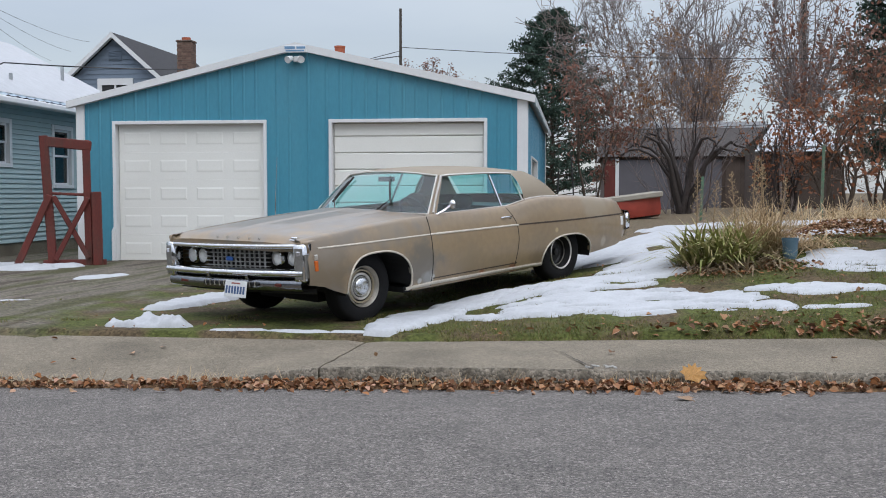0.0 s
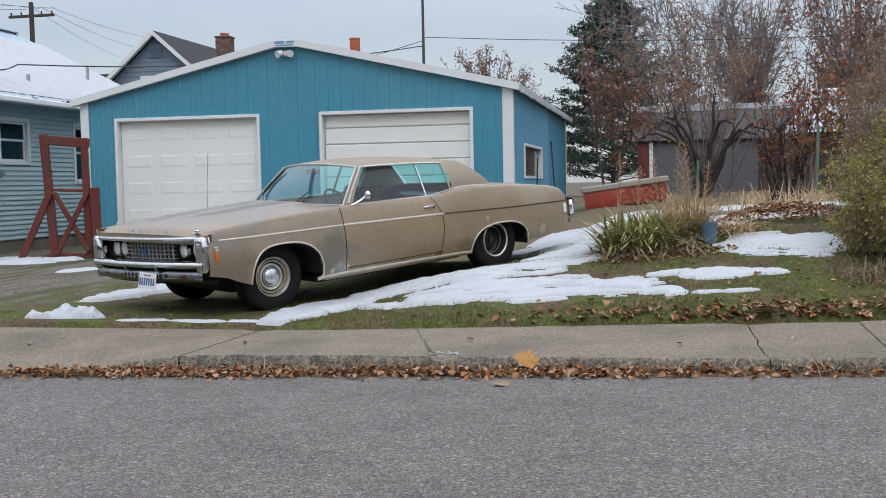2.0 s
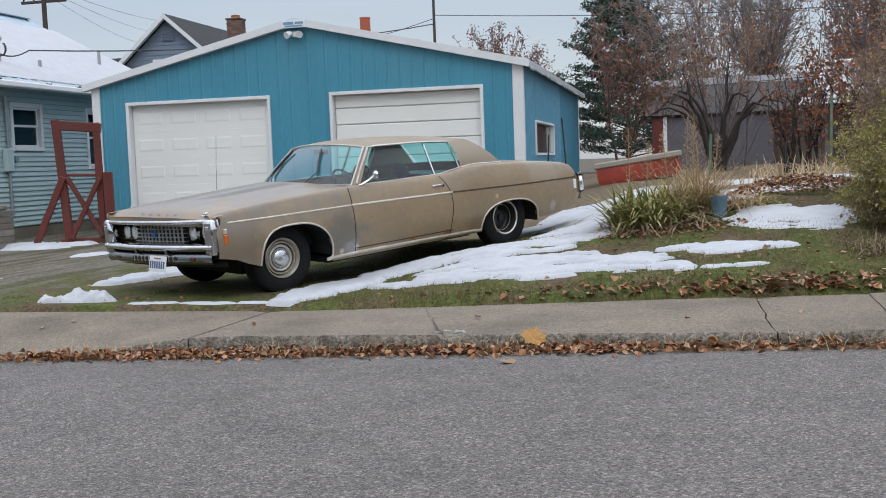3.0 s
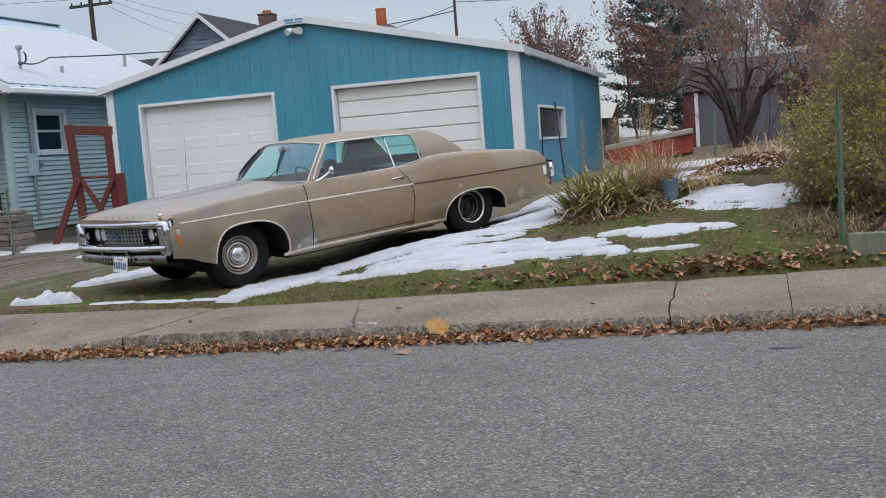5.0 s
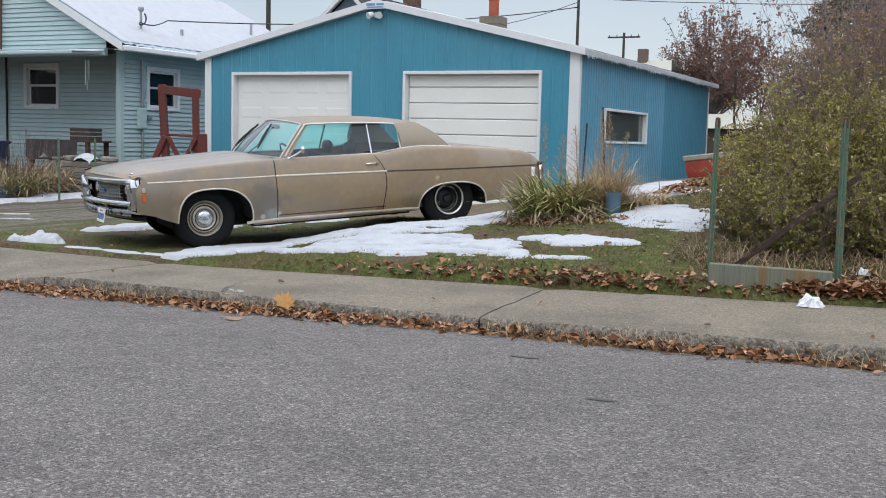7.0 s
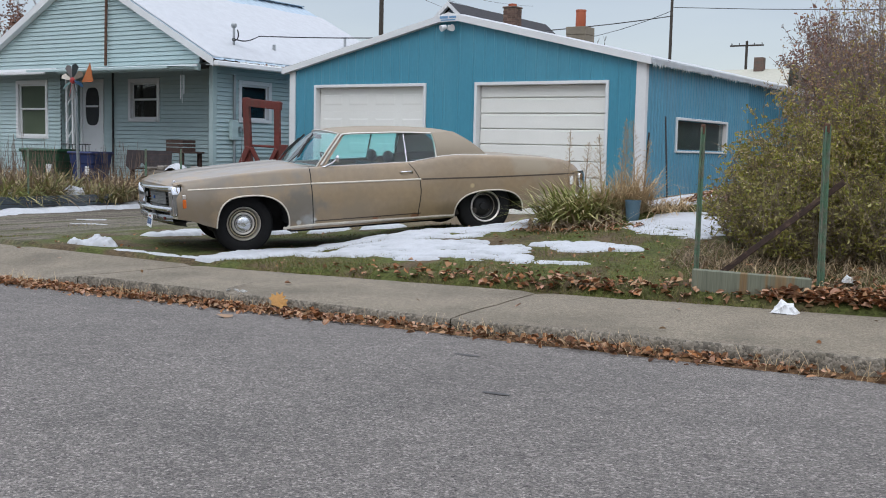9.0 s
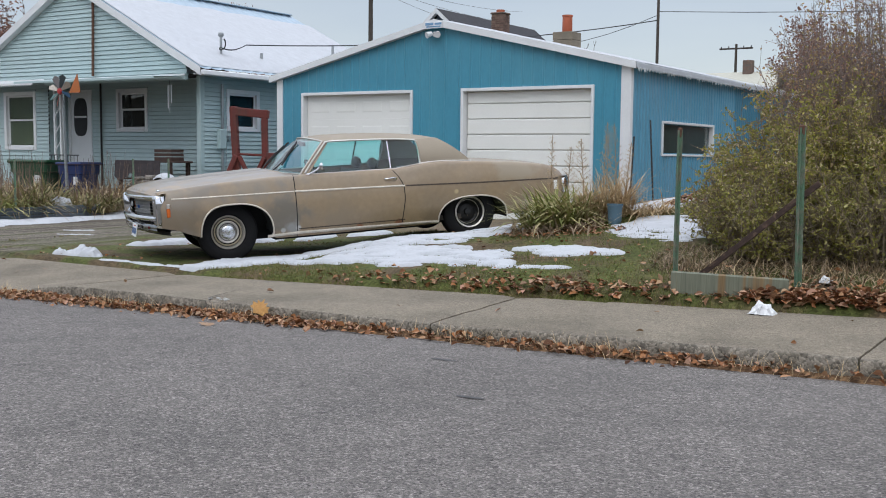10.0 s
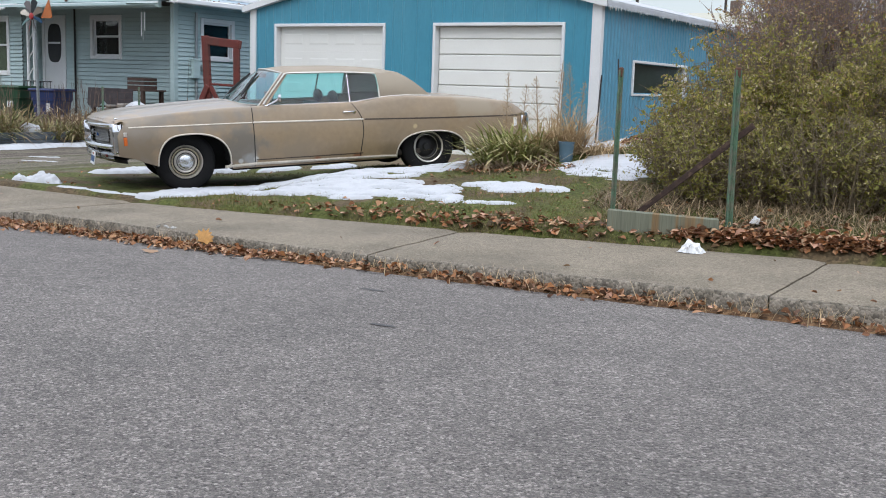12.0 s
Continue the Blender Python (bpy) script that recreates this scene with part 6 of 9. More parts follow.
# ---------------------------------------------------------------- behind: houses, sheds, poles, wires
M_darkroof = material("dark shingles", (0.035, 0.035, 0.04), 0.9, var=0.25, scale=5, fine=40, bump=0.3)
M_bluehouse = material("grey-blue siding", (0.17, 0.215, 0.28), 0.75, var=0.08, scale=3, fine=40, bump=0.1)
bh = thing("back_house", "grey-blue gabled house with dark shingle roof and brick chimney", "house")
BP, BZ, BY = -16.53, 7.0, 35.8
part("wall", Mesh().box((BP - 3.1, BY, 0), (BP + 3.1, BY + 7.5, 4.3)), M_bluehouse, bh)
k = 0.88
gwb = part("gable_wall", Mesh().box((BP - 3.0, BY - 0.012, 4.2), (BP + 3.0, BY + 0.02, 4.3)), M_bluehouse, bh)
zz = 4.25
while zz < BZ - 0.25:
    h0, h1 = (BZ - 0.1 - zz) / k, (BZ - 0.1 - zz - 0.17) / k
    part("clapboard", Mesh().quad((BP - h0, BY - 0.03, zz), (BP + h0, BY - 0.03, zz), (BP + h1, BY - 0.01, zz + 0.17), (BP - h1, BY - 0.01, zz + 0.17)), M_bluehouse, gwb)
    zz += 0.17
for s in (-1, 1):
    e = 3.35
    m = Mesh()
    m.grid([[(BP, BY - 0.35, BZ + 0.05), (BP, BY + 7.8, BZ + 0.05)], [(BP + s * e, BY - 0.35, BZ + 0.05 - k * e), (BP + s * e, BY + 7.8, BZ + 0.05 - k * e)],
            [(BP + s * e, BY - 0.35, BZ - 0.08 - k * e), (BP + s * e, BY + 7.8, BZ - 0.08 - k * e)]])
    part("roof", m, M_darkroof, bh)
    part("rake_board", Mesh().grid([[(BP, BY - 0.37, BZ + 0.06), (BP, BY - 0.37, BZ - 0.13), (BP, BY - 0.2, BZ - 0.13)], [(BP + s * e, BY - 0.37, BZ + 0.06 - k * e), (BP + s * e, BY - 0.37, BZ - 0.13 - k * e), (BP + s * e, BY - 0.2, BZ - 0.13 - k * e)]]), M_white, bh)
dm = Mesh()
dm.box((BP - 5.2, BY + 2.0, 0), (BP - 2.6, BY + 7, 4.6))
part("side_wing", dm, M_bluehouse, bh)
part("wing_roof", Mesh().box((BP - 5.4, BY + 1.8, 4.6), (BP - 1.5, BY + 7, 5.85), ch=0.4), M_darkroof, bh)
vent = part("gable_vent", Mesh().box((BP - 0.24, BY - 0.06, 6.08), (BP + 0.24, BY - 0.035, 6.46), ch=0.01), M_bluehouse, bh)
for i in range(6):
    part("vent_slat", Mesh().beam((BP - 0.21, BY - 0.075, 6.13 + 0.055 * i), (BP + 0.21, BY - 0.075, 6.13 + 0.055 * i), 0.03, 0.012), M_bluehouse, vent)
wnd = part("window", Mesh().box((BP - 0.55, BY - 0.045, 4.5), (BP + 0.55, BY - 0.04, 5.3)), M_winddark, bh)
wf2 = Mesh()
for a, b, c, d in ((-0.66, -0.5, 4.4, 5.45), (0.5, 0.66, 4.4, 5.45), (-0.5, 0.5, 5.22, 5.45), (-0.03, 0.03, 4.4, 5.22)):
    wf2.box((BP + a, BY - 0.08, c), (BP + b, BY - 0.03, d))
part("window_frame", wf2, M_white, wnd)


def brick_stack(root, x, y, z0, z1, w, mat, course=0.075):
    """A chimney of bricks in courses, each brick with its own edges."""
    n = int((z1 - z0) / course)
    rows = []
    for i in range(n):
        z = z0 + course * i
        for f in range(4):
            k2 = 3
            for j in range(k2):
                a = -w / 2 + w * j / k2 + (0.03 if i % 2 else 0.0)
                b = min(w / 2, a + w / k2)
                lo, hi = (a + 0.004, -w / 2, z + 0.004), (b - 0.004, -w / 2 + 0.09, z + course - 0.004)
                m = Matrix.Translation((x, y, 0)) @ Euler((0, 0, f * math.pi / 2)).to_matrix().to_4x4()
                if z1 - z < 1.4 and f in (0, 1):
                    part("brick", Mesh().box(lo, hi, m), mat, root)
    part("mortar", Mesh().box((x - w / 2 + 0.01, y - w / 2 + 0.01, z0), (x + w / 2 - 0.01, y + w / 2 - 0.01, z1 - 0.005)), M_concrete, root)


M_redbrick = material("red brick", (0.15, 0.095, 0.075), 0.9, var=0.3, scale=10, bump=0.3, random_value=0.35)
M_clay = material("orange clay flue pipe", (0.36, 0.09, 0.04), 0.7, var=0.15, bump=0.1)
stack = part("chimney", Mesh().box((-14.32, 35.84, 6.72), (-13.74, 36.42, 6.79), ch=0.02), M_brick, bh)
brick_stack(stack, -14.03, 36.13, 4.6, 6.72, 0.52, M_redbrick)
part("flue_pot", Mesh().tube([(-14.03, 36.13, 6.79), (-14.03, 36.13, 6.90)], 0.16, 12), M_clay, stack)
part("chimney", Mesh().box((BP + 1.6, 42.0, 4.0), (BP + 2.2, 42.6, 6.3), ch=0.02), M_brick, bh)

# block chimney on the garage roof
gc = part("chimney", Mesh().box((-6.45, 25.75, 3.5), (-5.92, 26.25, 4.62), ch=0.02), M_concrete, garage, "concrete block chimney")
for i in range(5):
    part("block_course", Mesh().box((-6.47, 25.73, 3.55 + 0.215 * i), (-5.90, 26.27, 3.755 + 0.215 * i), ch=0.008), M_concrete, gc)
part("flue_pipe", Mesh().lathe([(0.13, 0.0), (0.135, 0.02), (0.13, 0.40), (0.14, 0.41), (0.14, 0.45), (0.10, 0.45), (0.10, 0.1)], 18, Matrix.Translation((-6.18, 26.0, 4.62))), M_clay, gc, "orange clay flue pipe", smooth=40)

# back shed with white fascia
M_shed = material("brown weathered boards", (0.075, 0.055, 0.045), 0.85, var=0.3, scale=3, fine=40, bump=0.3, random_value=0.15)
M_lav = material("grey-lavender panel", (0.115, 0.11, 0.125), 0.8, var=0.15, scale=2, bump=0.1)
sh = thing("shed", "long brown shed with white fascia behind the trees", "shed")
g0 = ground_z(3, 36)
part("fascia", Mesh().box((0.6, 39.28, 3.72), (6.6, 39.45, 3.98), ch=0.01), M_snow, sh, "line of snow and white trim along the ridge")
part("roof", Mesh().grid([[(0.5, 35.8, 2.60), (6.35, 35.8, 2.60)], [(0.55, 39.4, 3.80), (6.6, 39.4, 3.80)], [(0.5, 43, 2.6), (6.35, 43, 2.6)]]), material("brown-grey shingles", (0.06, 0.052, 0.05), 0.9, var=0.25, scale=5, fine=40, bump=0.3), sh)
part("gable_end", Mesh().quad((0.56, 35.85, 2.58), (0.56, 42.9, 2.58), (0.58, 39.6, 3.78), (0.58, 39.2, 3.78)), M_white, sh, "peeling white gable end")
for i in range(36):
    x = 0.7 + 0.155 * i
    if not 1.2 < x < 4.6:
        part("wall_board", Mesh().box((x, 36.0 + R.uniform(0, 0.01), g0 - 0.2), (x + 0.148, 36.03, 2.62)), M_shed, sh)
part("back_wall", Mesh().box((0.7, 36.05, 0), (6.3, 41.8, 2.6)), M_shed, sh)
part("wide_door", Mesh().box((1.2, 35.98, g0 - 0.1), (4.6, 36.02, 2.5), ch=0.01), M_lav, sh, "pale lavender-grey door")
part("door_post", Mesh().box((1.08, 35.9, g0 - 0.1), (1.2, 36.05, 2.55), ch=0.01), M_white, sh)
part("red_door", Mesh().box((0.72, 35.93, g0 - 0.1), (1.10, 35.97, 2.5), ch=0.01), M_redwood, sh)
s2 = thing("outbuilding", "small brown outbuilding with snow on its roof", "shed")
part("wall", Mesh().box((5.05, 31, 0), (7.3, 34, 2.55)), M_shed, s2)
part("roof", Mesh().grid([[(4.8, 30.6, 2.55), (7.55, 30.6, 2.55)], [(5.7, 32.4, 3.60), (6.7, 32.4, 3.60)], [(4.8, 34.2, 2.55), (7.55, 34.2, 2.55)]]), M_roofmetal, s2)
part("snow_cover", Mesh().grid([[(4.9, 30.75, 2.70), (7.45, 30.75, 2.70)], [(5.75, 32.4, 3.67), (6.65, 32.4, 3.67)]]), M_snow, s2)
part("cupola", Mesh().box((5.85, 32.0, 3.55), (6.55, 32.8, 3.85), ch=0.05), M_white, s2)
M_creamroof = material("cream roof", (0.43, 0.42, 0.35), 0.7, bump=0.1)
s3 = thing("low_shed", "low brown shed with pale cream roof", "shed")
part("wall", Mesh().box((-8.6, 58, 0), (-4.6, 63, 2.4)), M_shed, s3)
part("roof", Mesh().grid([[(-8.9, 57.6, 2.35), (-4.3, 57.6, 2.35)], [(-8.9, 60.5, 3.2), (-4.3, 60.5, 3.2)], [(-8.9, 63.4, 2.35), (-4.3, 63.4, 2.35)]]), M_creamroof, s3)
s4 = thing("cottage", "distant cottage with pale cream roof and brick chimney", "house")
part("wall", Mesh().box((-16.0, 60, 0), (-10.4, 66, 5.2)), M_siding, s4)
part("roof", Mesh().grid([[(-16.6, 59.5, 5.2), (-10.0, 59.5, 5.2)], [(-15.4, 63, 6.4), (-10.9, 63, 6.4)], [(-16.6, 66.5, 5.2), (-10.0, 66.5, 5.2)]]), M_creamroof, s4)
part("chimney", Mesh().box((-12.85, 62.5, 5.8), (-12.3, 63.0, 7.05), ch=0.03), M_brick, s4)

# poles and wires
M_pole = material("weathered pole wood", (0.06, 0.05, 0.042), 0.9, var=0.3, scale=6, bump=0.3, stretch=(1, 1, 0.1))


def utility_pole(x, y, h, r, arms, label, lean=0.0):
    p = thing("utility_pole", label, "utility pole", Matrix.Translation((x, y, ground_z(x, y))))
    part("pole", Mesh().tube([(0, 0, -0.3), (lean * 0.5, 0, h / 2), (lean, 0, h)], r, 12, True, r * 0.7), M_pole, p, smooth=50)
    for z, ln in arms:
        part("crossarm", Mesh().box((-ln, -0.07, z - 0.07), (ln, 0.05, z + 0.07), ch=0.01), M_pole, p)
        for t in (-0.9, -0.45, 0.45, 0.9):
            part("insulator", Mesh().lathe([(0.0, 0.16), (0.04, 0.15), (0.05, 0.06), (0.03, 0.0)], 8, Matrix.Translation((ln * t, 0, z + 0.07))), M_black, p)
    return p


utility_pole(-5.32, 30.2, 6.6, 0.055, (), "slim dark pole behind the garage")
utility_pole(-30.7, 50.2, 11.3, 0.17, ((10.6, 1.3),), "tall wooden utility pole with crossarm")
utility_pole(10.2, 51.0, 13.5, 0.17, (), "tall wooden utility pole among the trees")
utility_pole(-23.6, 95.0, 11.6, 0.16, ((11.2, 1.5),), "distant utility pole with crossarm")


def wire(a, b, sag, r=0.008):
    pts = []
    for i in range(13):
        t = i / 12
        p = Vector(a).lerp(Vector(b), t)
        p.z -= sag * 4 * t * (1 - t)
        pts.append(p)
    single("overhead_wire", Mesh().tube(pts, r, 4), M_black, "thin dark overhead wire", "wire", group="overhead wires")


wire((-11.62, 19.6, 3.96), (-5.32, 30.2, 5.35), 0.25, 0.014)
wire((-5.32, 30.2, 5.6), (24.0, 38.0, 7.0), 0.7, 0.010)
wire((-5.32, 30.2, 5.5), (-22.0, 46.0, 7.6), 0.9, 0.010)
wire((-29.6, 50.2, 10.8), (-62.0, 36.0, 14.0), 0.4, 0.010)
wire((-30.2, 50.2, 10.8), (-60.0, 34.0, 15.4), 0.4, 0.010)
wire((-31.0, 50.2, 10.8), (-64.0, 39.0, 12.4), 0.4, 0.010)
for i in range(3):
    wire((-30.6 + 0.5 * i, 50.2, 10.85), (-52.0 + 2.0 * i, 100.0, 14.6 + 0.9 * i), 0.3, 0.012)
wire((-0.9, 29.1, 3.05), (26.0, 34.0, 5.6), 0.5, 0.010)
loop = Mesh()
for k in range(2):
    pts = []
    for i in range(25):
        t = i / 24
        a = 2 * math.pi * (0.15 + 0.75 * t)
        if t < 0.6:
            pts.append((-12.02 + 0.04 * k + 0.16 * math.sin(a) + 0.10 * t, 19.12 - 0.03 * k, 4.12 - 0.14 + 0.16 * math.cos(a)))
        else:
            q = (t - 0.6) / 0.4
            pts.append((-12.02 + 0.04 * k - 0.13 + 0.06 + 0.47 * q, 19.12 + 0.48 * q - 0.03 * k, 3.90 - 0.10 * math.sin(math.pi * q) + 0.06 * q))
    loop.tube(pts, 0.013, 6)
single("service_cable", loop, M_black, "black service cable looping from the mast", "cable")

# ---------------------------------------------------------------- things in the yard
gz = ground_z
# red timber frame beside the garage
rfm = thing("timber_frame", "old red-painted timber frame with crossed braces, standing by the garage", "wooden frame", Matrix.Translation((-8.88, 16.87, gz(-9.0, 16.87))) @ Euler((0, 0, radians(20))).to_matrix().to_4x4() @ Matrix.Diagonal((0.95, 1, 1, 1)))
for nm, a, b, w in (("post", (-0.46, 0, 2.24), (-0.33, 0, 0.02), 0.15), ("post", (0.27, 0, 2.17), (0.30, 0, 0.0), 0.13), ("top_beam", (-0.50, 0.01, 2.15), (0.36, 0.01, 2.07), 0.17),
                    ("stout_post", (0.44, -0.05, 1.28), (0.46, -0.05, 0.0), 0.17), ("rail", (-0.40, 0.02, 1.25), (0.45, 0.02, 1.22), 0.05),
                    ("brace", (-0.36, -0.08, 1.22), (-0.93, -0.08, 0.02), 0.12), ("brace", (-0.30, -0.06, 1.20), (0.30, -0.06, 0.12), 0.09), ("brace", (0.30, -0.09, 1.18), (-0.28, -0.09, 0.10), 0.09),
                    ("foot", (-0.5, 0, 0.05), (0.6, 0, 0.05), 0.11)):
    part(nm, Mesh().beam((a[0], a[1], a[2]), (b[0], b[1], b[2]), w, w * 0.8, 0.012, up=(0, 1, 0)), M_redwood, rfm)
part("feed_pipe", Mesh().tube([(0.62, 1.25, 0.0), (0.62, 1.25, 0.55), (0.66, 1.25, 0.62)], 0.03, 8), M_white, rfm)

# upturned red boat on blocks
bm_root = thing("boat", "small red boat with pale gunwale resting on blocks", "boat", Matrix.Translation((0.74, 23.4, 0.70)) @ Euler((0, radians(-7.5), radians(4))).to_matrix().to_4x4())
M_boat = material("faded red hull", (0.46, 0.085, 0.06), 0.45, var=0.15, scale=3, bump=0.05, second=(0.32, 0.06, 0.045), second_at=(0.5, 0.7), second_scale=2)
hull = Mesh()
rows = []
for i in range(15):
    s = -1 + 2 * i / 14
    x = s * 0.90
    w = 0.62 * (1 - 0.35 * max(0, s) ** 2)
    rows.append([(x, -w, 0.50), (x * 0.995, -w * 1.0, 0.24), (x * 0.97, -w * 0.86, 0.08), (x * 0.95, 0, 0.02), (x * 0.97, w * 0.80, 0.12), (x * 0.99, w * 0.94, 0.32), (x, w, 0.50)])
hull.grid(rows)
for r in (rows[0], rows[-1]):
    k = len(hull.v)
    hull.v += r
    hull.f.append(tuple(range(k, k + 7)))
part("hull", hull, M_boat, bm_root, smooth=35)
part("gunwale", Mesh().box((-0.94, -0.66, 0.46), (0.94, -0.56, 0.58), ch=0.02).box((-0.94, 0.56, 0.46), (0.94, 0.66, 0.58), ch=0.02).box((0.86, -0.56, 0.465), (0.94, 0.56, 0.575), ch=0.02).box((-0.94, -0.56, 0.465), (-0.86, 0.56, 0.575), ch=0.02).box((-0.86, -0.56, 0.47), (0.86, 0.56, 0.50), ch=0.005), material("pale gunwale", (0.34, 0.31, 0.26), 0.6), bm_root, "pale grey gunwale")
M_oldblock = material("dark weathered blocks", (0.06, 0.05, 0.045), 0.9, var=0.3, scale=6, bump=0.3)
for x in (-0.6, 0.5):
    part("block", Mesh().box((x - 0.15, -0.4, -0.75), (x + 0.15, 0.4, 0.07), ch=0.01), M_oldblock, bm_root)
# low stakes leaning at the garage corner
for x, y, h, ln in ((-0.55, 17.1, 1.15, 0.05), (-0.20, 17.3, 1.35, -0.10)):
    single("garden_stake", Mesh().tube([(0, 0, -0.1), (ln, 0.02, h)], 0.014, 6), M_black, "thin dark metal stake stuck in the ground", "stake", Matrix.Translation((x, y, gz(x, y))), group="garden stakes")

# blue bucket among the plants
bk = thing("bucket", "blue plastic bucket standing among the plants", "bucket", Matrix.Translation((1.99, 10.70, gz(1.99, 10.70) - 0.01)) @ Matrix.Diagonal((0.56, 0.56, 0.72, 1)))
part("pail", Mesh().lathe([(0.0, 0.0), (0.115, 0.0), (0.12, 0.02), (0.145, 0.27), (0.155, 0.27), (0.155, 0.30), (0.14, 0.30), (0.13, 0.05), (0.0, 0.03)], 24), material("blue plastic", (0.085, 0.15, 0.20), 0.45, var=0.15, bump=0.03), bk, smooth=40)
part("handle", Mesh().tube([(0.15 * math.cos(a), 0.02 - 0.10 * math.sin(a), 0.285 - 0.12 * math.sin(a)) for a in [math.pi * i / 12 for i in range(13)]], 0.004, 6), M_galv, bk)

# rubbish bins by the house
M_binG = material("dark green plastic", (0.016, 0.062, 0.028), 0.45, var=0.15, bump=0.05)
M_binB = material("dark blue plastic", (0.015, 0.03, 0.11), 0.45, var=0.15, bump=0.05)


def bin_cart(x, y, mat, w, h, label):
    b = thing("wheeled_bin", label, "bin", Matrix.Translation((x, y, gz(x, y))) @ Euler((0, 0, radians(12))).to_matrix().to_4x4())
    bd = Mesh()
    rows = []
    for z, k in ((0.06, 0.78), (h * 0.45, 0.86), (h * 0.72, 0.95), (h * 0.74, 1.0), (h * 0.93, 1.04)):
        a, c = w * k / 2, 0.36 * k
        rows.append([(-a + 0.04, -c, z), (a - 0.04, -c, z), (a, -c + 0.04, z), (a, c - 0.04, z), (a - 0.04, c, z), (-a + 0.04, c, z), (-a, c - 0.04, z), (-a, -c + 0.04, z)])
    bd.grid(rows, close=True)
    part("body", bd, mat, b)
    part("lid", Mesh().box((-w * 0.56, -0.42, h * 0.93), (w * 0.56, 0.42, h), ch=0.03), mat, b)
    for s in (-1, 1):
        part("bin_wheel", Mesh().tube([(s * w * 0.36, 0.33, 0.1), (s * w * 0.44, 0.33, 0.1)], 0.1, 16), M_black, b)
    part("sticker", Mesh().box((w * 0.18, -0.372, h * 0.50), (w * 0.34, -0.355, h * 0.68)), M_white, b, "white sticker")


bin_cart(-16.55, 17.3, M_binG, 1.12, 1.16, "dark green wheeled bin with closed lid")
bin_cart(-15.1, 17.4, M_binB, 0.70, 1.10, "dark blue recycling bin with closed lid")

# table with clutter on the porch side
tb = thing("garden_table", "weathered brown garden table against the house", "table", Matrix.Translation((-13.1, 17.98, 0.42)))
M_oldwood = material("weathered brown wood", (0.06, 0.036, 0.028), 0.85, var=0.35, scale=8, bump=0.3)
for i in range(4):
    part("plank", Mesh().box((-1.0, -0.32 + 0.16 * i, 0.69), (1.0, -0.18 + 0.16 * i, 0.73), ch=0.006), M_oldwood, tb)
for x in (-0.85, 0.85):
    for y in (-0.28, 0.28):
        part("leg", Mesh().beam((x, y, 0.0), (x, y, 0.69), 0.08), M_oldwood, tb)
part("shelf", Mesh().box((-0.85, -0.28, 0.28), (0.85, 0.28, 0.31)), M_oldwood, tb)
cr = thing("wooden_crate", "dark slatted wooden crate on the garden table", "crate", Matrix.Translation((-12.55, 17.95, 0.42 + 0.73)))
for i in range(3):
    part("slat", Mesh().box((-0.28, -0.2, 0.02 + 0.09 * i), (0.28, -0.18, 0.09 + 0.09 * i)), M_oldwood, cr)
    part("slat", Mesh().box((-0.28, 0.18, 0.02 + 0.09 * i), (0.28, 0.2, 0.09 + 0.09 * i)), M_oldwood, cr)
    part("slat", Mesh().box((0.26, -0.18, 0.02 + 0.09 * i), (0.28, 0.18, 0.09 + 0.09 * i)), M_oldwood, cr)
part("floor_board", Mesh().box((-0.28, -0.2, 0.0), (0.28, 0.2, 0.02)), M_oldwood, cr)

M_rag = material("dark faded cloth", (0.05, 0.042, 0.045), 0.9, var=0.4, scale=7, bump=0.3)
cloth = Mesh()
rows = []
for i in range(27):
    u = i / 26
    rows.append([(-0.95 + 1.55 * u, -0.36 - 0.02 * math.sin(u * 17) - 0.03 * v, 0.74 - (0.40 + 0.28 * fbm(u * 4, 1.0) + 0.1 * fbm(u * 15, 2.0)) * v) for v in (0, 0.25, 0.5, 0.75, 1.0)])
single("hanging_cloth", cloth.grid(rows), M_rag, "dark cloth hanging over the garden table", "cloth", Matrix.Translation((-13.1, 17.98, 0.42)), smooth=50)
M_terra = material("old terracotta pots", (0.20, 0.085, 0.05), 0.85, var=0.3, scale=12, bump=0.2)
for x, y, k in ((-12.75, 17.45, 1.0), (-12.45, 17.5, 0.8), (-13.55, 17.42, 1.1), (-12.15, 17.4, 0.9)):
    single("flower_pot", Mesh().lathe([(0.0, 0.0), (0.10, 0.0), (0.14, 0.22), (0.16, 0.22), (0.16, 0.27), (0.13, 0.27), (0.12, 0.20), (0.0, 0.19)], 16, Matrix.Diagonal((k, k, k, 1))), M_terra, "old terracotta flower pot beside the porch table", "pot", Matrix.Translation((x, y, gz(x, y))), group="flower pots", smooth=40)

# stacked wall of rough timbers and stones
sw = thing("stacked_wall", "low stacked wall of weathered grey timbers with loose stones on top", "wall", Matrix.Translation((-11.0, 16.35, gz(-11.0, 16.35))))
M_greyboard = material("weathered grey boards", (0.19, 0.17, 0.145), 0.9, var=0.3, scale=9, bump=0.3, random_value=0.25, stretch=(0.3, 1, 1))
M_stone = material("grey stones", (0.21, 0.19, 0.165), 0.9, var=0.3, scale=9, bump=0.4, random_value=0.3)
for i in range(6):
    x = -0.85
    while x < 0.8:
        w = R.uniform(0.35, 0.9)
        part("timber", Mesh().box((x, -0.22 + R.uniform(-0.03, 0.03), 0.115 * i), (min(x + w, 0.85) - 0.012, 0.22, 0.115 * i + 0.108), ch=0.007), M_greyboard, sw)
        x += w
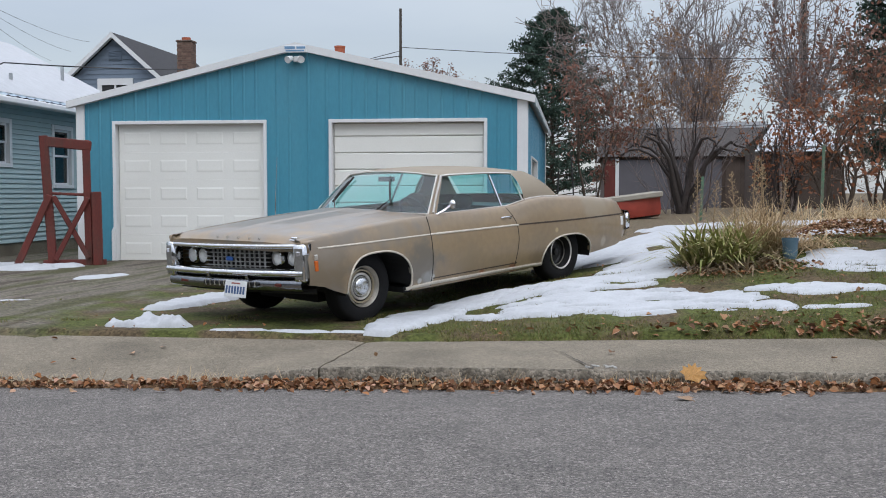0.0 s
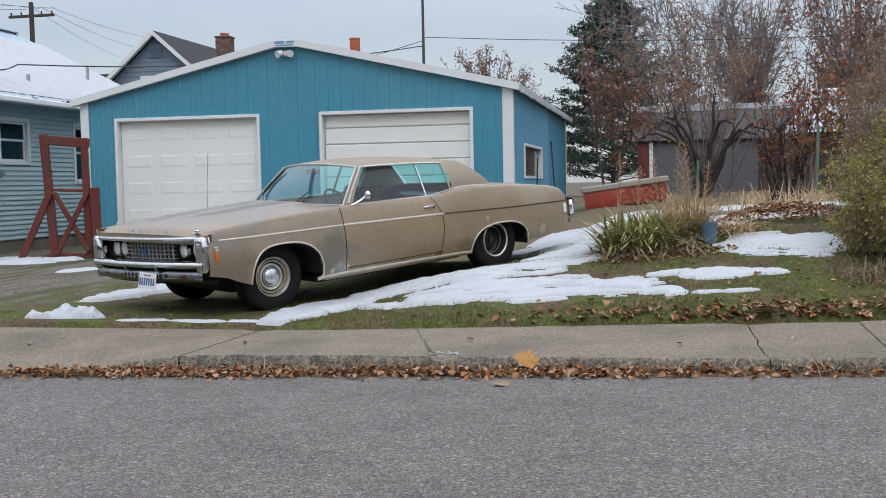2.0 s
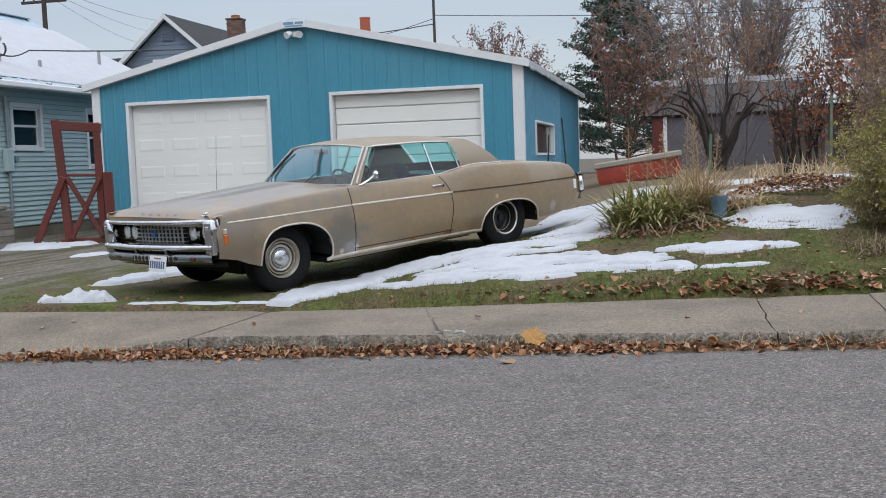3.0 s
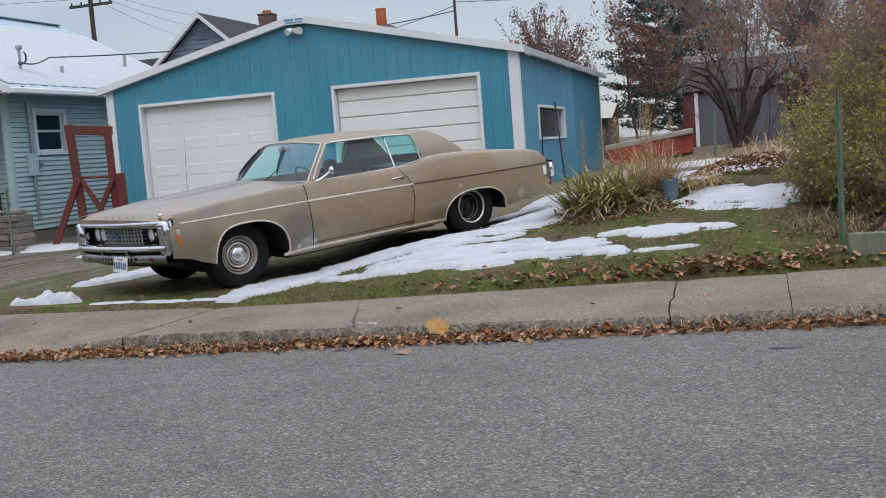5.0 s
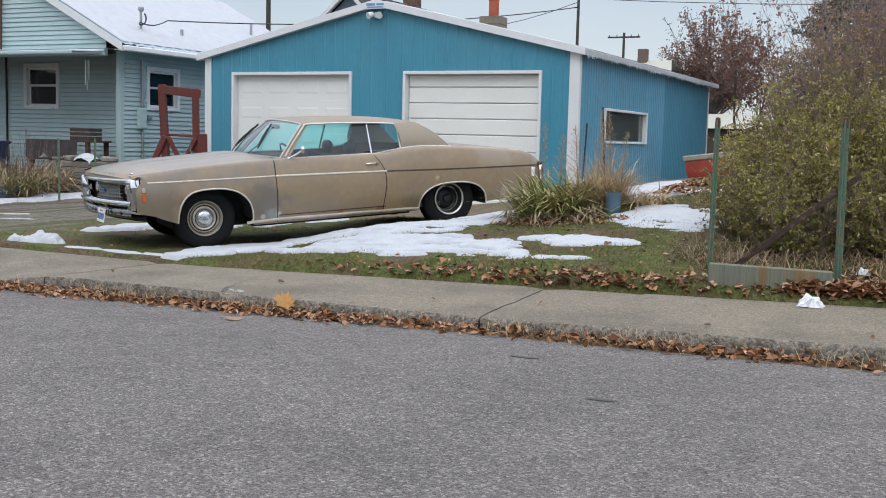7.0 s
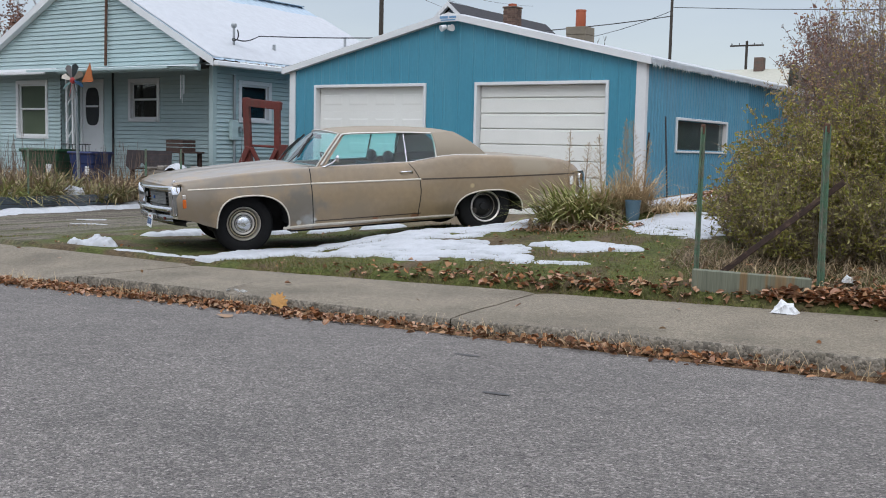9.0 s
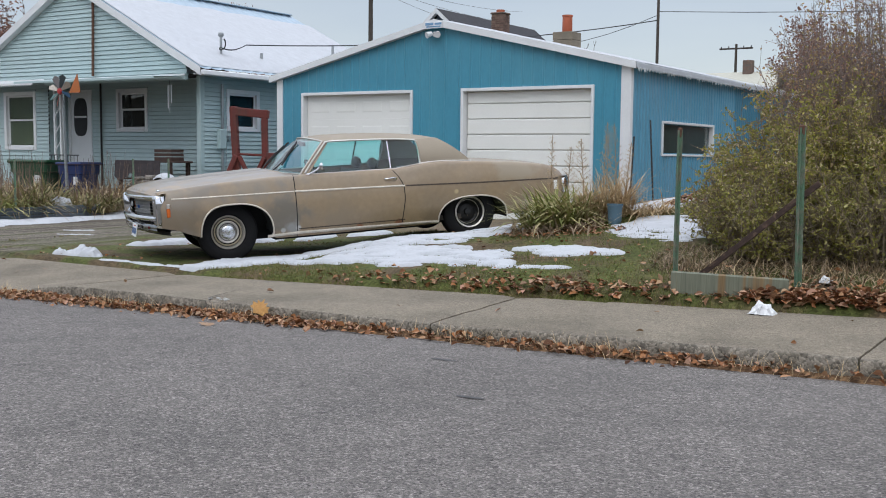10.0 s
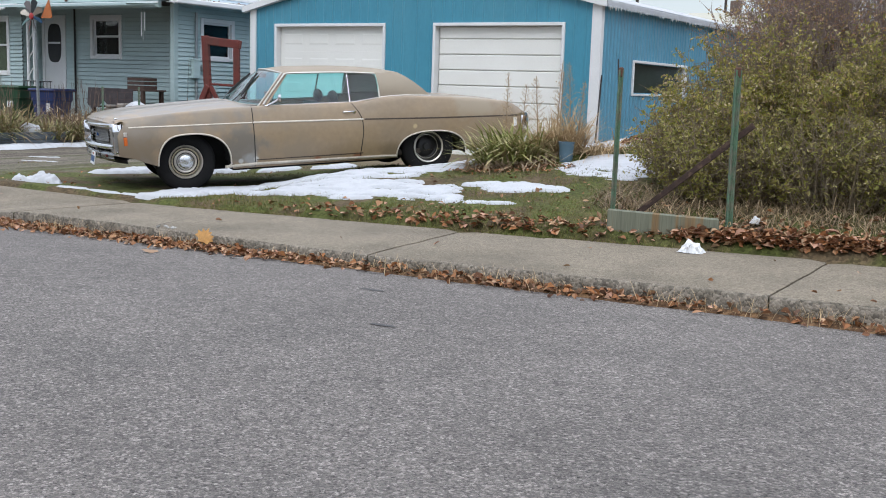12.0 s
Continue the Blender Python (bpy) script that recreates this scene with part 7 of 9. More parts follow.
for k in range(7):
    x = -0.7 + 0.22 * k
    part("loose_stone", Mesh().box((x, -0.2 + R.uniform(0, 0.2), 0.69), (x + R.uniform(0.12, 0.24), 0.1, 0.76 + R.uniform(0, 0.06)), Euler((0, 0, R.uniform(-0.2, 0.2))).to_matrix().to_4x4(), 0.025), M_stone, sw)
tarp = Mesh()
rows = []
for i in range(10):
    row = []
    for j in range(10):
        a, b = i / 9 - 0.5, j / 9 - 0.5
        row.append((a * 0.5, b * 0.35, 0.12 * (1 - 3.4 * (a * a + b * b)) + 0.03 * fbm(i * 0.7, j * 0.7)))
    rows.append(row)
tarp.grid(rows)
single("plastic_bag", tarp, M_snow, "crumpled white plastic sheet on the stacked wall", "bag", Matrix.Translation((-10.9, 16.3, gz(-11, 16.35) + 0.74)), smooth=60)

# raised planter along the drive
M_planter = material("blue-grey painted planks", (0.075, 0.095, 0.115), 0.7, var=0.25, scale=6, bump=0.2)
pl = thing("raised_planter", "low blue-grey plank planter full of dry plants", "planter", Matrix.Translation((-10.75, 12.3, gz(-10.75, 12.3))))
for z in (0.0, 0.14):
    part("side_plank", Mesh().box((0.44, -1.9, z), (0.48, 1.9, z + 0.132), ch=0.006), M_planter, pl)
    part("end_plank", Mesh().box((-0.45, -1.9, z), (0.44, -1.86, z + 0.132), ch=0.006), M_planter, pl)
    part("end_plank", Mesh().box((-0.45, 1.86, z), (0.44, 1.9, z + 0.132), ch=0.006), M_planter, pl)
part("soil", Mesh().box((-0.45, -1.86, 0.0), (0.44, 1.86, 0.22)), M_soil, pl)

# fence posts by the bush: green metal posts, a fallen angle iron and a rust-stained board
M_postgreen = material("green painted post", (0.10, 0.18, 0.115), 0.6, 0.2, var=0.35, scale=12, fine=80, bump=0.15, second=(0.17, 0.17, 0.13), second_at=(0.45, 0.62), second_scale=9)


def t_post(x, y, h, w, label, lean=0.0):
    p = thing("fence_post", label, "fence post", Matrix.Translation((x, y, gz(x, y) - 0.05)), group="fence posts by the bush")
    part("web", Mesh().beam((0, 0, -0.2), (lean, 0, h), w * 0.35, w, 0.003, up=(1, 0, 0)), M_postgreen, p)
    part("flange", Mesh().beam((0, -w * 0.4, -0.2), (lean, -w * 0.4, h), 0.008, w, 0.002, up=(0, 1, 0)), M_postgreen, p)
    part("cap", Mesh().beam((lean * 0.95, -0.0, h * 0.955), (lean, 0, h + 0.02), w * 0.8, w * 0.9, 0.008), M_rust, p)
    for i in range(9):
        part("stud", Mesh().box((-0.012 + lean * i / 9, -w * 0.55, 0.2 + 0.13 * i), (0.012 + lean * i / 9, -w * 0.4, 0.215 + 0.13 * i)), M_postgreen, p)


t_post(4.45, 8.58, 1.30, 0.055, "green metal fence post in front of the bush", -0.015)
t_post(3.47, 8.55, 1.32, 0.042, "slim weathered green fence post beside the bush", 0.01)
t_post(8.4, 8.75, 1.2, 0.05, "green metal fence post in front of the bush")
M_darkiron = material("dark rusted iron", (0.055, 0.034, 0.027), 0.7, 0.3, var=0.4, scale=16, bump=0.25, second=(0.13, 0.085, 0.06), second_at=(0.55, 0.65), second_scale=20)
ai = Mesh()
ai.beam((3.58, 8.655, gz(3.58, 8.65) + 0.0), (4.56, 8.70, 1.16), 0.042, 0.010, 0.003)
ai.beam((3.58, 8.63, gz(3.58, 8.65) + 0.018), (4.56, 8.675, 1.178), 0.008, 0.045, 0.002)
single("angle_iron", ai, M_darkiron, "rusty angle iron leaning from the ground to the fence post", "metal bar")
M_board = material("rust-stained pale board", (0.155, 0.165, 0.12), 0.7, var=0.3, scale=5, fine=40, bump=0.1, second=(0.20, 0.13, 0.06), second_at=(0.50, 0.62), second_scale=4, stretch=(3.5, 1, 0.12))
bd = Mesh()
bb = gz(3.5, 8.4)
bd.box((3.50, 8.37, bb - 0.08), (4.43, 8.40, bb + 0.175), ch=0.012)
single("edging_board", bd, M_board, "pale edging board streaked with rust, standing on edge", "board")
tr = Mesh()
rows = []
for i in range(14):
    row = []
    for j in range(14):
        a, b = i / 13 - 0.5, j / 13 - 0.5
        rr = min(1.0, 4 * (a * a + b * b))
        k = 1 + 0.5 * fbm(a * 4, b * 4, 7)
        row.append((a * 0.18 * k + 0.03 * fbm(i * 0.7, j * 0.7, 1), b * 0.14 * k + 0.03 * fbm(i * 0.7, j * 0.7, 2), 0.065 * (1 - rr) ** 0.4 * (0.8 + 1.5 * fbm(i * 0.3, j * 0.35, 3, 2)) + 0.05 * abs(fbm(i * 0.8, j * 0.8, 6)) * (1 - rr) + 0.005))
    rows.append(row)
tr.grid(rows)
single("crumpled_paper", tr, M_white, "crumpled white paper rubbish at the edge of the sidewalk", "rubbish", Matrix.Translation((4.32, 8.12, back_z(4.3) + 0.0)), smooth=0)
tr2 = Mesh()
tr2.v, tr2.f = [(x * 0.6, y * 0.6, z * 0.6) for x, y, z in tr.v], list(tr.f)
single("crumpled_paper", tr2, M_white, "small scrap of white paper under the bush", "rubbish", Matrix.Translation((4.62, 8.75, gz(4.62, 8.75) + 0.02)), smooth=25)
# wire fence along the planter
for i, y in enumerate((10.4, 12.2, 14.3, 15.2)):
    px = (-10.25, -10.3, -9.6, -9.6)[i]
    p = thing("fence_post", "thin green metal post of the garden fence", "fence post", Matrix.Translation((px, y, gz(px, y))), group="garden fence posts")
    part("shaft", Mesh().beam((0, 0, -0.1), (0, 0, 1.15), 0.035, 0.03, 0.004), M_postgreen, p)
mesh_wire = []
for (xa, ya), (xb, yb) in (((-10.25, 10.4), (-10.3, 12.2)), ((-10.3, 12.2), (-9.6, 14.3)), ((-9.6, 14.3), (-9.6, 15.2))):
    n = int(math.hypot(xb - xa, yb - ya) / 0.15)
    for i in range(n + 1):
        x, y = xa + (xb - xa) * i / n, ya + (yb - ya) * i / n
        mesh_wire.append((x, y, gz(x, y) + 0.08, x, y, gz(x, y) + 1.05, 0.0016, 0.0016))
    for k in range(8):
        z = 0.10 + 0.135 * k
        mesh_wire.append((xa, ya, gz(xa, ya) + z, xb, yb, gz(xb, yb) + z, 0.0016, 0.0016))
tagged(new("wire_mesh", twigs("wire_mesh", mesh_wire, M_rust, 3)), "thin rusty wire mesh of the garden fence", "fence", kind="stuff")
for x, y, h in ((2.15, 20.2, 0.85), (5.6, 17.6, 1.7), (6.9, 17.2, 1.6), (4.2, 19.4, 1.35)):
    p = thing("fence_post", "green metal post at the back of the yard", "fence post", Matrix.Translation((x, y, gz(x, y))), group="back yard posts")
    part("shaft", Mesh().beam((0, 0, -0.1), (0.03, 0, h), 0.05, 0.04, 0.006), M_postgreen, p)

# ---------------------------------------------------------------- snow lying on the ground
SNOW_AT = []


def snow(blobs, thick, label, seed, step=0.034, rough=0.55, holes=(), lumpy=False):
    """A patch of snow: a low sheet over the ground inside a union of ellipses, with ragged, melted edges."""
    SNOW_AT.extend(blobs)
    x0, x1 = min(b[0] - b[2] - b[3] for b in blobs), max(b[0] + b[2] + b[3] for b in blobs)
    y0, y1 = min(b[1] - b[2] - b[3] for b in blobs), max(b[1] + b[2] + b[3] for b in blobs)
    nx, ny = int((x1 - x0) / step) + 1, int((y1 - y0) / step) + 1
    f = {}
    for i in range(nx + 1):
        for j in range(ny + 1):
            x, y = x0 + i * step, y0 + j * step
            v = 0.0
            for cx, cy, rx, ry, *rot in blobs:
                a = radians(rot[0]) if rot else 0.0
                dx, dy = x - cx, y - cy
                u, w = dx * math.cos(a) + dy * math.sin(a), -dx * math.sin(a) + dy * math.cos(a)
                v = max(v, 1.42 - (u / rx) ** 2 - (w / ry) ** 2)
            v = min(v, 0.95)
            for cx, cy, rx, ry, a in holes:
                a = radians(a)
                dx, dy = x - cx, y - cy
                u, w = dx * math.cos(a) + dy * math.sin(a), -dx * math.sin(a) + dy * math.cos(a)
                v -= 1.25 * max(0.0, 1.0 - (u / (1.2 * rx)) ** 2 - (w / (1.7 * ry)) ** 2)
            base_v = v
            v += rough * fbm(x * 2.6, y * 2.6, seed, 4) + 1.45 * rough * fbm(x * 2.6, y * 11.0, seed + 5, 4) + 0.30 * fbm(x * 13, y * 22, seed + 9, 3) - 0.34
            if base_v < 0.12 or y < WALK_Y + 0.05:
                v = -1.0
            f[i, j] = v
    me = Mesh()
    idx = {}

    def vert(i, j):
        if (i, j) not in idx:
            x, y = x0 + i * step, y0 + j * step
            v = f[i, j]
            h = thick * min(1.0, max(0.0, v * 2.0)) ** 0.65 * (0.75 + 0.6 * fbm(x * 1.4, y * 1.4, seed + 3)) + 0.010 * fbm(x * 7, y * 7, seed) + 0.006 * fbm(x * 19, y * 19, seed) - 0.008
            if lumpy:
                h = thick * max(0.0, v) ** 0.7 * (0.75 + 1.3 * fbm(x * 6, y * 6, seed + 2) + 0.7 * fbm(x * 16, y * 16, seed + 4))
            if v <= 0:
                h = -0.03
            idx[i, j] = len(me.v)
            me.v.append((x, y, ground_z(x, y) + h + 0.01))
        return idx[i, j]

    for i in range(nx):
        for j in range(ny):
            if max(f[i, j], f[i + 1, j], f[i, j + 1], f[i + 1, j + 1]) > 0:
                me.f.append((vert(i, j), vert(i + 1, j), vert(i + 1, j + 1), vert(i, j + 1)))
    ob = single("snow_patch", me, M_snow, label, "snow", kind="stuff")
    for p in ob.data.polygons:
        p.use_smooth = True
    return ob


snow([(-1.86, 8.42, 0.13, 0.26, -8), (-1.80, 8.85, 0.24, 0.42, -10), (-1.64, 9.40, 0.34, 0.46, -20), (-1.24, 9.98, 0.46, 0.36, 25)], 0.065, "long drift of melting snow beside the car", 1.0, 0.022, 0.5)
snow([(-0.95, 9.17, 0.36, 0.14, -8), (-0.4, 9.36, 0.55, 0.33), (0.3, 9.36, 0.7, 0.40), (1.0, 9.30, 0.5, 0.31, -12), (1.5, 9.04, 0.26, 0.12, -10),
      (-0.6, 9.98, 0.48, 0.36), (0.0, 10.06, 0.6, 0.36, 12), (0.5, 10.42, 0.5, 0.23, 25), (0.45, 10.95, 0.42, 0.36), (0.5, 11.6, 0.38, 0.5)], 0.045,
     "broad patch of old snow on the lawn", 2.0, 0.022, 0.95, holes=((0.75, 9.62, 0.30, 0.035, -8), (-0.35, 9.80, 0.22, 0.03, 10), (1.05, 9.20, 0.25, 0.025, -10), (-0.25, 10.18, 0.24, 0.04, 15), (0.2, 9.76, 0.34, 0.05, 5), (-0.72, 9.66, 0.2, 0.035, 20), (0.62, 9.36, 0.3, 0.03, -5), (-0.1, 9.24, 0.3, 0.025, 4), (0.12, 10.62, 0.5, 0.07, 18), (0.30, 11.65, 0.60, 0.08, -10), (0.25, 9.98, 0.28, 0.035, 8), (-0.55, 9.42, 0.16, 0.02, 12)))
snow([(0.75, 12.4, 0.40, 0.6), (0.2, 13.1, 0.5, 0.5), (-0.35, 13.2, 0.4, 0.5)], 0.055, "patch of old snow behind the car's rear wheel", 3.0, 0.04)
snow([(0.3, 14.2, 0.6, 0.7), (0.9, 14.5, 0.5, 0.8), (1.3, 13.6, 0.4, 0.4)], 0.06, "snow patch behind the car", 4.0, 0.07)
snow([(1.60, 9.62, 0.22, 0.07, 5), (2.02, 9.52, 0.34, 0.18), (2.40, 9.48, 0.24, 0.09, -5)], 0.035, "thin snow strip on the lawn", 5.0, 0.022)
snow([(1.90, 8.96, 0.14, 0.05)], 0.022, "small scrap of snow", 6.0, 0.02)
snow([(2.18, 8.94, 0.15, 0.045)], 0.022, "small scrap of snow", 6.5, 0.02)
snow([(2.5, 10.52, 0.44, 0.45, -14), (2.94, 10.42, 0.38, 0.45, -14)], 0.022, "snow patch beside the dry plants", 7.0, 0.024, holes=((2.62, 10.24, 0.18, 0.02, -10),))
snow([(2.2, 11.9, 0.26, 0.6)], 0.03, "snow beside the leaf pile", 7.5, 0.04)
snow([(2.6, 13.1, 0.9, 0.35), (3.6, 13.3, 0.8, 0.3), (3.2, 17.0, 1.6, 0.6), (1.6, 16.2, 0.8, 0.5)], 0.06, "snow at the back of the yard", 8.0, 0.09)
snow([(-4.24, 8.60, 0.20, 0.10), (-4.02, 8.66, 0.22, 0.15), (-3.80, 8.60, 0.18, 0.09)], 0.085, "small lumpy heap of snow by the sidewalk", 9.0, 0.016, 0.7, (), True)
snow([(-4.45, 10.3, 0.22, 0.45, -12), (-4.3, 11.0, 0.22, 0.5, -10)], 0.07, "snow strip in front of the car", 10.0)
snow([(-3.15, 8.41, 0.26, 0.055, 4), (-2.6, 8.385, 0.3, 0.045), (-2.15, 8.39, 0.16, 0.035)], 0.028, "thin line of snow along the sidewalk", 11.0, 0.035)
snow([(-3.78, 11.6, 0.22, 0.5, 18), (-3.5, 12.4, 0.2, 0.6, 18), (-3.22, 13.4, 0.2, 0.7, 14)], 0.05, "strip of snow along the far side of the car", 16.0, 0.04)
snow([(-7.1, 14.2, 0.22, 0.5, -20)], 0.03, "thin snow scrap on the drive", 12.0)
snow([(-6.6, 10.6, 0.34, 0.035, 20), (-7.4, 11.3, 0.26, 0.035, 25)], 0.012, "thin snow scraps in the wheel ruts", 12.5, 0.03)
snow([(-9.75, 10.6, 0.5, 1.1, 8), (-9.95, 12.4, 0.42, 1.2, 8), (-10.25, 14.2, 0.45, 1.1, 10), (-10.6, 15.4, 0.6, 0.6)], 0.09, "snow bank along the planter", 13.0, 0.07)
snow([(-9.3, 15.9, 0.6, 0.3), (-8.9, 16.5, 0.35, 0.3), (-9.9, 16.5, 0.6, 0.3)], 0.09, "snow under the timber frame", 14.0, 0.06)
snow([(-10.6, 11.2, 0.26, 0.3), (-10.58, 11.9, 0.2, 0.3), (-10.6, 13.4, 0.2, 0.25)], 0.46, "snow lumps in the planter", 15.0, 0.05, 0.2)

# ---------------------------------------------------------------- plants
rng = np.random.default_rng(11)
M_bark = material("brown bark", (0.075, 0.055, 0.042), 0.9, var=0.3, scale=12, bump=0.4)
M_twig = material("brown twigs", (0.15, 0.11, 0.085), 0.9, var=0.3, scale=5, bump=0)
M_greytwig = material("grey-brown twigs", (0.205, 0.168, 0.158), 0.9, var=0.3, scale=5, bump=0)
L_bush = leaf_material("yellow-green bush leaves", [(0.14, 0.14, 0.045), (0.26, 0.265, 0.06), (0.40, 0.38, 0.085), (0.54, 0.47, 0.13), (0.21, 0.19, 0.06), (0.40, 0.27, 0.16), (0.66, 0.57, 0.36), (0.27, 0.285, 0.07), (0.28, 0.25, 0.08), (0.44, 0.34, 0.20)], light=0.5)
L_bushlow = leaf_material("yellow-brown low leaves", [(0.14, 0.135, 0.045), (0.29, 0.295, 0.07), (0.40, 0.37, 0.09), (0.24, 0.18, 0.09), (0.25, 0.25, 0.06), (0.54, 0.46, 0.24), (0.32, 0.33, 0.08)], light=0.4)
L_brown = leaf_material("brown hanging leaves", [(0.15, 0.085, 0.07), (0.22, 0.115, 0.085), (0.31, 0.165, 0.115), (0.18, 0.12, 0.105)], light=0.2)
L_lilac = leaf_material("curled brown and rusty leaves", [(0.20, 0.125, 0.09), (0.29, 0.165, 0.10), (0.36, 0.21, 0.12), (0.25, 0.20, 0.155)], light=0.25)
L_bushtop = leaf_material("olive and reddish-brown bush leaves", [(0.22, 0.19, 0.08), (0.40, 0.33, 0.12), (0.36, 0.20, 0.14), (0.48, 0.30, 0.21), (0.58, 0.46, 0.20)], light=0.42)
L_orange = leaf_material("dull orange leaves", [(0.13, 0.055, 0.022), (0.22, 0.095, 0.035), (0.16, 0.10, 0.05)], light=0.2)
L_rust = leaf_material("rust-coloured leaves", [(0.24, 0.095, 0.05), (0.33, 0.14, 0.07), (0.20, 0.085, 0.055), (0.40, 0.18, 0.09)], light=0.25)
L_maple = leaf_material("pinkish-brown maple leaves", [(0.20, 0.10, 0.075), (0.27, 0.14, 0.10), (0.16, 0.09, 0.075)], light=0.25)
L_pine = leaf_material("dark conifer needles", [(0.028, 0.052, 0.042), (0.048, 0.082, 0.062), (0.07, 0.11, 0.082)])
L_litter = leaf_material("fallen leaves", [(0.11, 0.05, 0.025), (0.22, 0.09, 0.036), (0.33, 0.145, 0.055), (0.16, 0.08, 0.042), (0.40, 0.23, 0.12), (0.27, 0.125, 0.06), (0.10, 0.055, 0.035), (0.36, 0.24, 0.14), (0.42, 0.235, 0.165), (0.50, 0.33, 0.19)])
L_grass = leaf_material("winter grass", [(0.085, 0.105, 0.022), (0.125, 0.15, 0.03), (0.17, 0.15, 0.05), (0.26, 0.20, 0.095), (0.11, 0.14, 0.03), (0.20, 0.15, 0.08)], light=0.15)
L_straw = leaf_material("straw-coloured blades", [(0.44, 0.33, 0.19), (0.56, 0.43, 0.26), (0.34, 0.24, 0.135)], light=0.2)
L_blade = leaf_material("green strap leaves", [(0.145, 0.165, 0.045), (0.235, 0.25, 0.075), (0.31, 0.31, 0.11), (0.48, 0.43, 0.22), (0.36, 0.28, 0.15), (0.19, 0.21, 0.06), (0.26, 0.27, 0.09)], light=0.15)
L_dullblade = leaf_material("half-green strap leaves", [(0.11, 0.125, 0.045), (0.17, 0.175, 0.065), (0.28, 0.235, 0.11), (0.20, 0.14, 0.08), (0.36, 0.32, 0.16)], light=0.15)
L_hydr = leaf_material("brown dead stalks", [(0.21, 0.15, 0.10), (0.34, 0.26, 0.16), (0.16, 0.115, 0.08), (0.42, 0.33, 0.20)], light=0.15)


def grow(base, direction, length, radius, depth, r, segs, tips, bend=0.18, split=(2, 3), spread=0.55, shrink=0.72, lift=0.05, twig_at=2):
    """Branches by repeated forking; tips collects the ends of thin wood."""
    p, d = np.array(base, float), np.array(direction, float)
    d /= np.linalg.norm(d)
    n = 3 if depth > 1 else 2
    rad = radius
    for i in range(n):
        d = d + r.normal(size=3) * bend
        d[2] += lift
        d /= np.linalg.norm(d)
        q = p + d * length / n
        r1 = rad * 0.86
        segs.append((*p, *q, rad, r1))
        p, rad = q, r1
        if depth <= twig_at:
            tips.append((p, d))
        if depth > 0 and i < n - 1 and r.random() < 0.6:
            e = d + r.normal(size=3) * spread
            grow(p, e, length * shrink * r.uniform(0.6, 1), rad * 0.6, depth - 1, r, segs, tips, bend, split, spread, shrink, lift, twig_at)
    if depth > 0:
        for _ in range(r.integers(split[0], split[1] + 1)):
            e = d + r.normal(size=3) * spread
            grow(p, e, length * shrink * r.uniform(0.75, 1.1), rad * 0.75, depth - 1, r, segs, tips, bend, split, spread, shrink, lift, twig_at)


def tree(name, x, y, height, r0, stems, depth, leaf_mat, leaf_n, leaf_size, label, seed, spread=0.5, lean=0.15, bark=None, length=None, lift=0.06, zone=None, bend=0.16, radius=None):
    """A tree or tall shrub with trunk, limbs, twigs and leaves. zone: chance of a leaf by relative height."""
    r = np.random.default_rng(seed)
    z = ground_z(x, y)
    root = thing(name, label, "tree" if stems < 4 else "shrub", Matrix.Translation((x, y, z)))
    segs, tips = [], []
    ln = length or height * 0.34
    for s in range(stems):
        a = 2 * math.pi * (s + r.random()) / max(1, stems)
        k = lean if stems > 1 else 0.03
        d = (math.cos(a) * k * r.uniform(0.6, 1.6), math.sin(a) * k * r.uniform(0.6, 1.6), 1)
        o = 0.0 if stems == 1 else 0.18 * height / 6
        grow((math.cos(a) * o, math.sin(a) * o, -0.15), d, ln * r.uniform(0.85, 1.15), r0 * r.uniform(0.7, 1.1), depth, r, segs, tips, bend=bend, spread=spread, lift=lift)
    segs = np.array(segs)
    top = max(segs[:, 2].max(), segs[:, 5].max())
    k = height / top
    tp = np.array([t[0] for t in tips])
    mid = tp[:, :2].mean(0) / top
    for c in (0, 3):        # straighten a wandering trunk, then fit the crown's width
        segs[:, c:c + 2] -= mid * np.maximum(segs[:, c + 2:c + 3], 0)
    tp[:, :2] -= mid * np.maximum(tp[:, 2:3], 0)
    kr = radius / np.percentile(np.hypot(tp[:, 0], tp[:, 1]), 92) if radius else k
    segs[:, [0, 1, 3, 4]] *= kr
    segs[:, [2, 5]] *= k
    tp = tp * np.array([kr, kr, k])
    segs[:, 6:] = np.maximum(segs[:, 6:], 0.004 if y < 40 else 0.012)
    thick = segs[:, 6] > r0 * 0.22
    meshpart("trunk", twigs("trunk", segs[thick], bark or M_bark, 6), root)
    thin = segs[~thick]
    if len(thin):
        tagged(meshpart("twig_mass", twigs("twig_mass", thin, bark or M_twig, 3), root), kind="stuff")
    if leaf_n:
        pick = tp[r.integers(0, len(tp), leaf_n)]
        if zone:
            keep = np.array([r.random() < zone(p[2] / height) for p in pick])
            pick = pick[keep]
        pick = pick + r.normal(size=pick.shape) * leaf_size * 1.1
        meshpart("crown", cloud("crown", leaf_faces(pick, leaf_size, r, aspect=0.6), 4, leaf_mat), root)
    return root


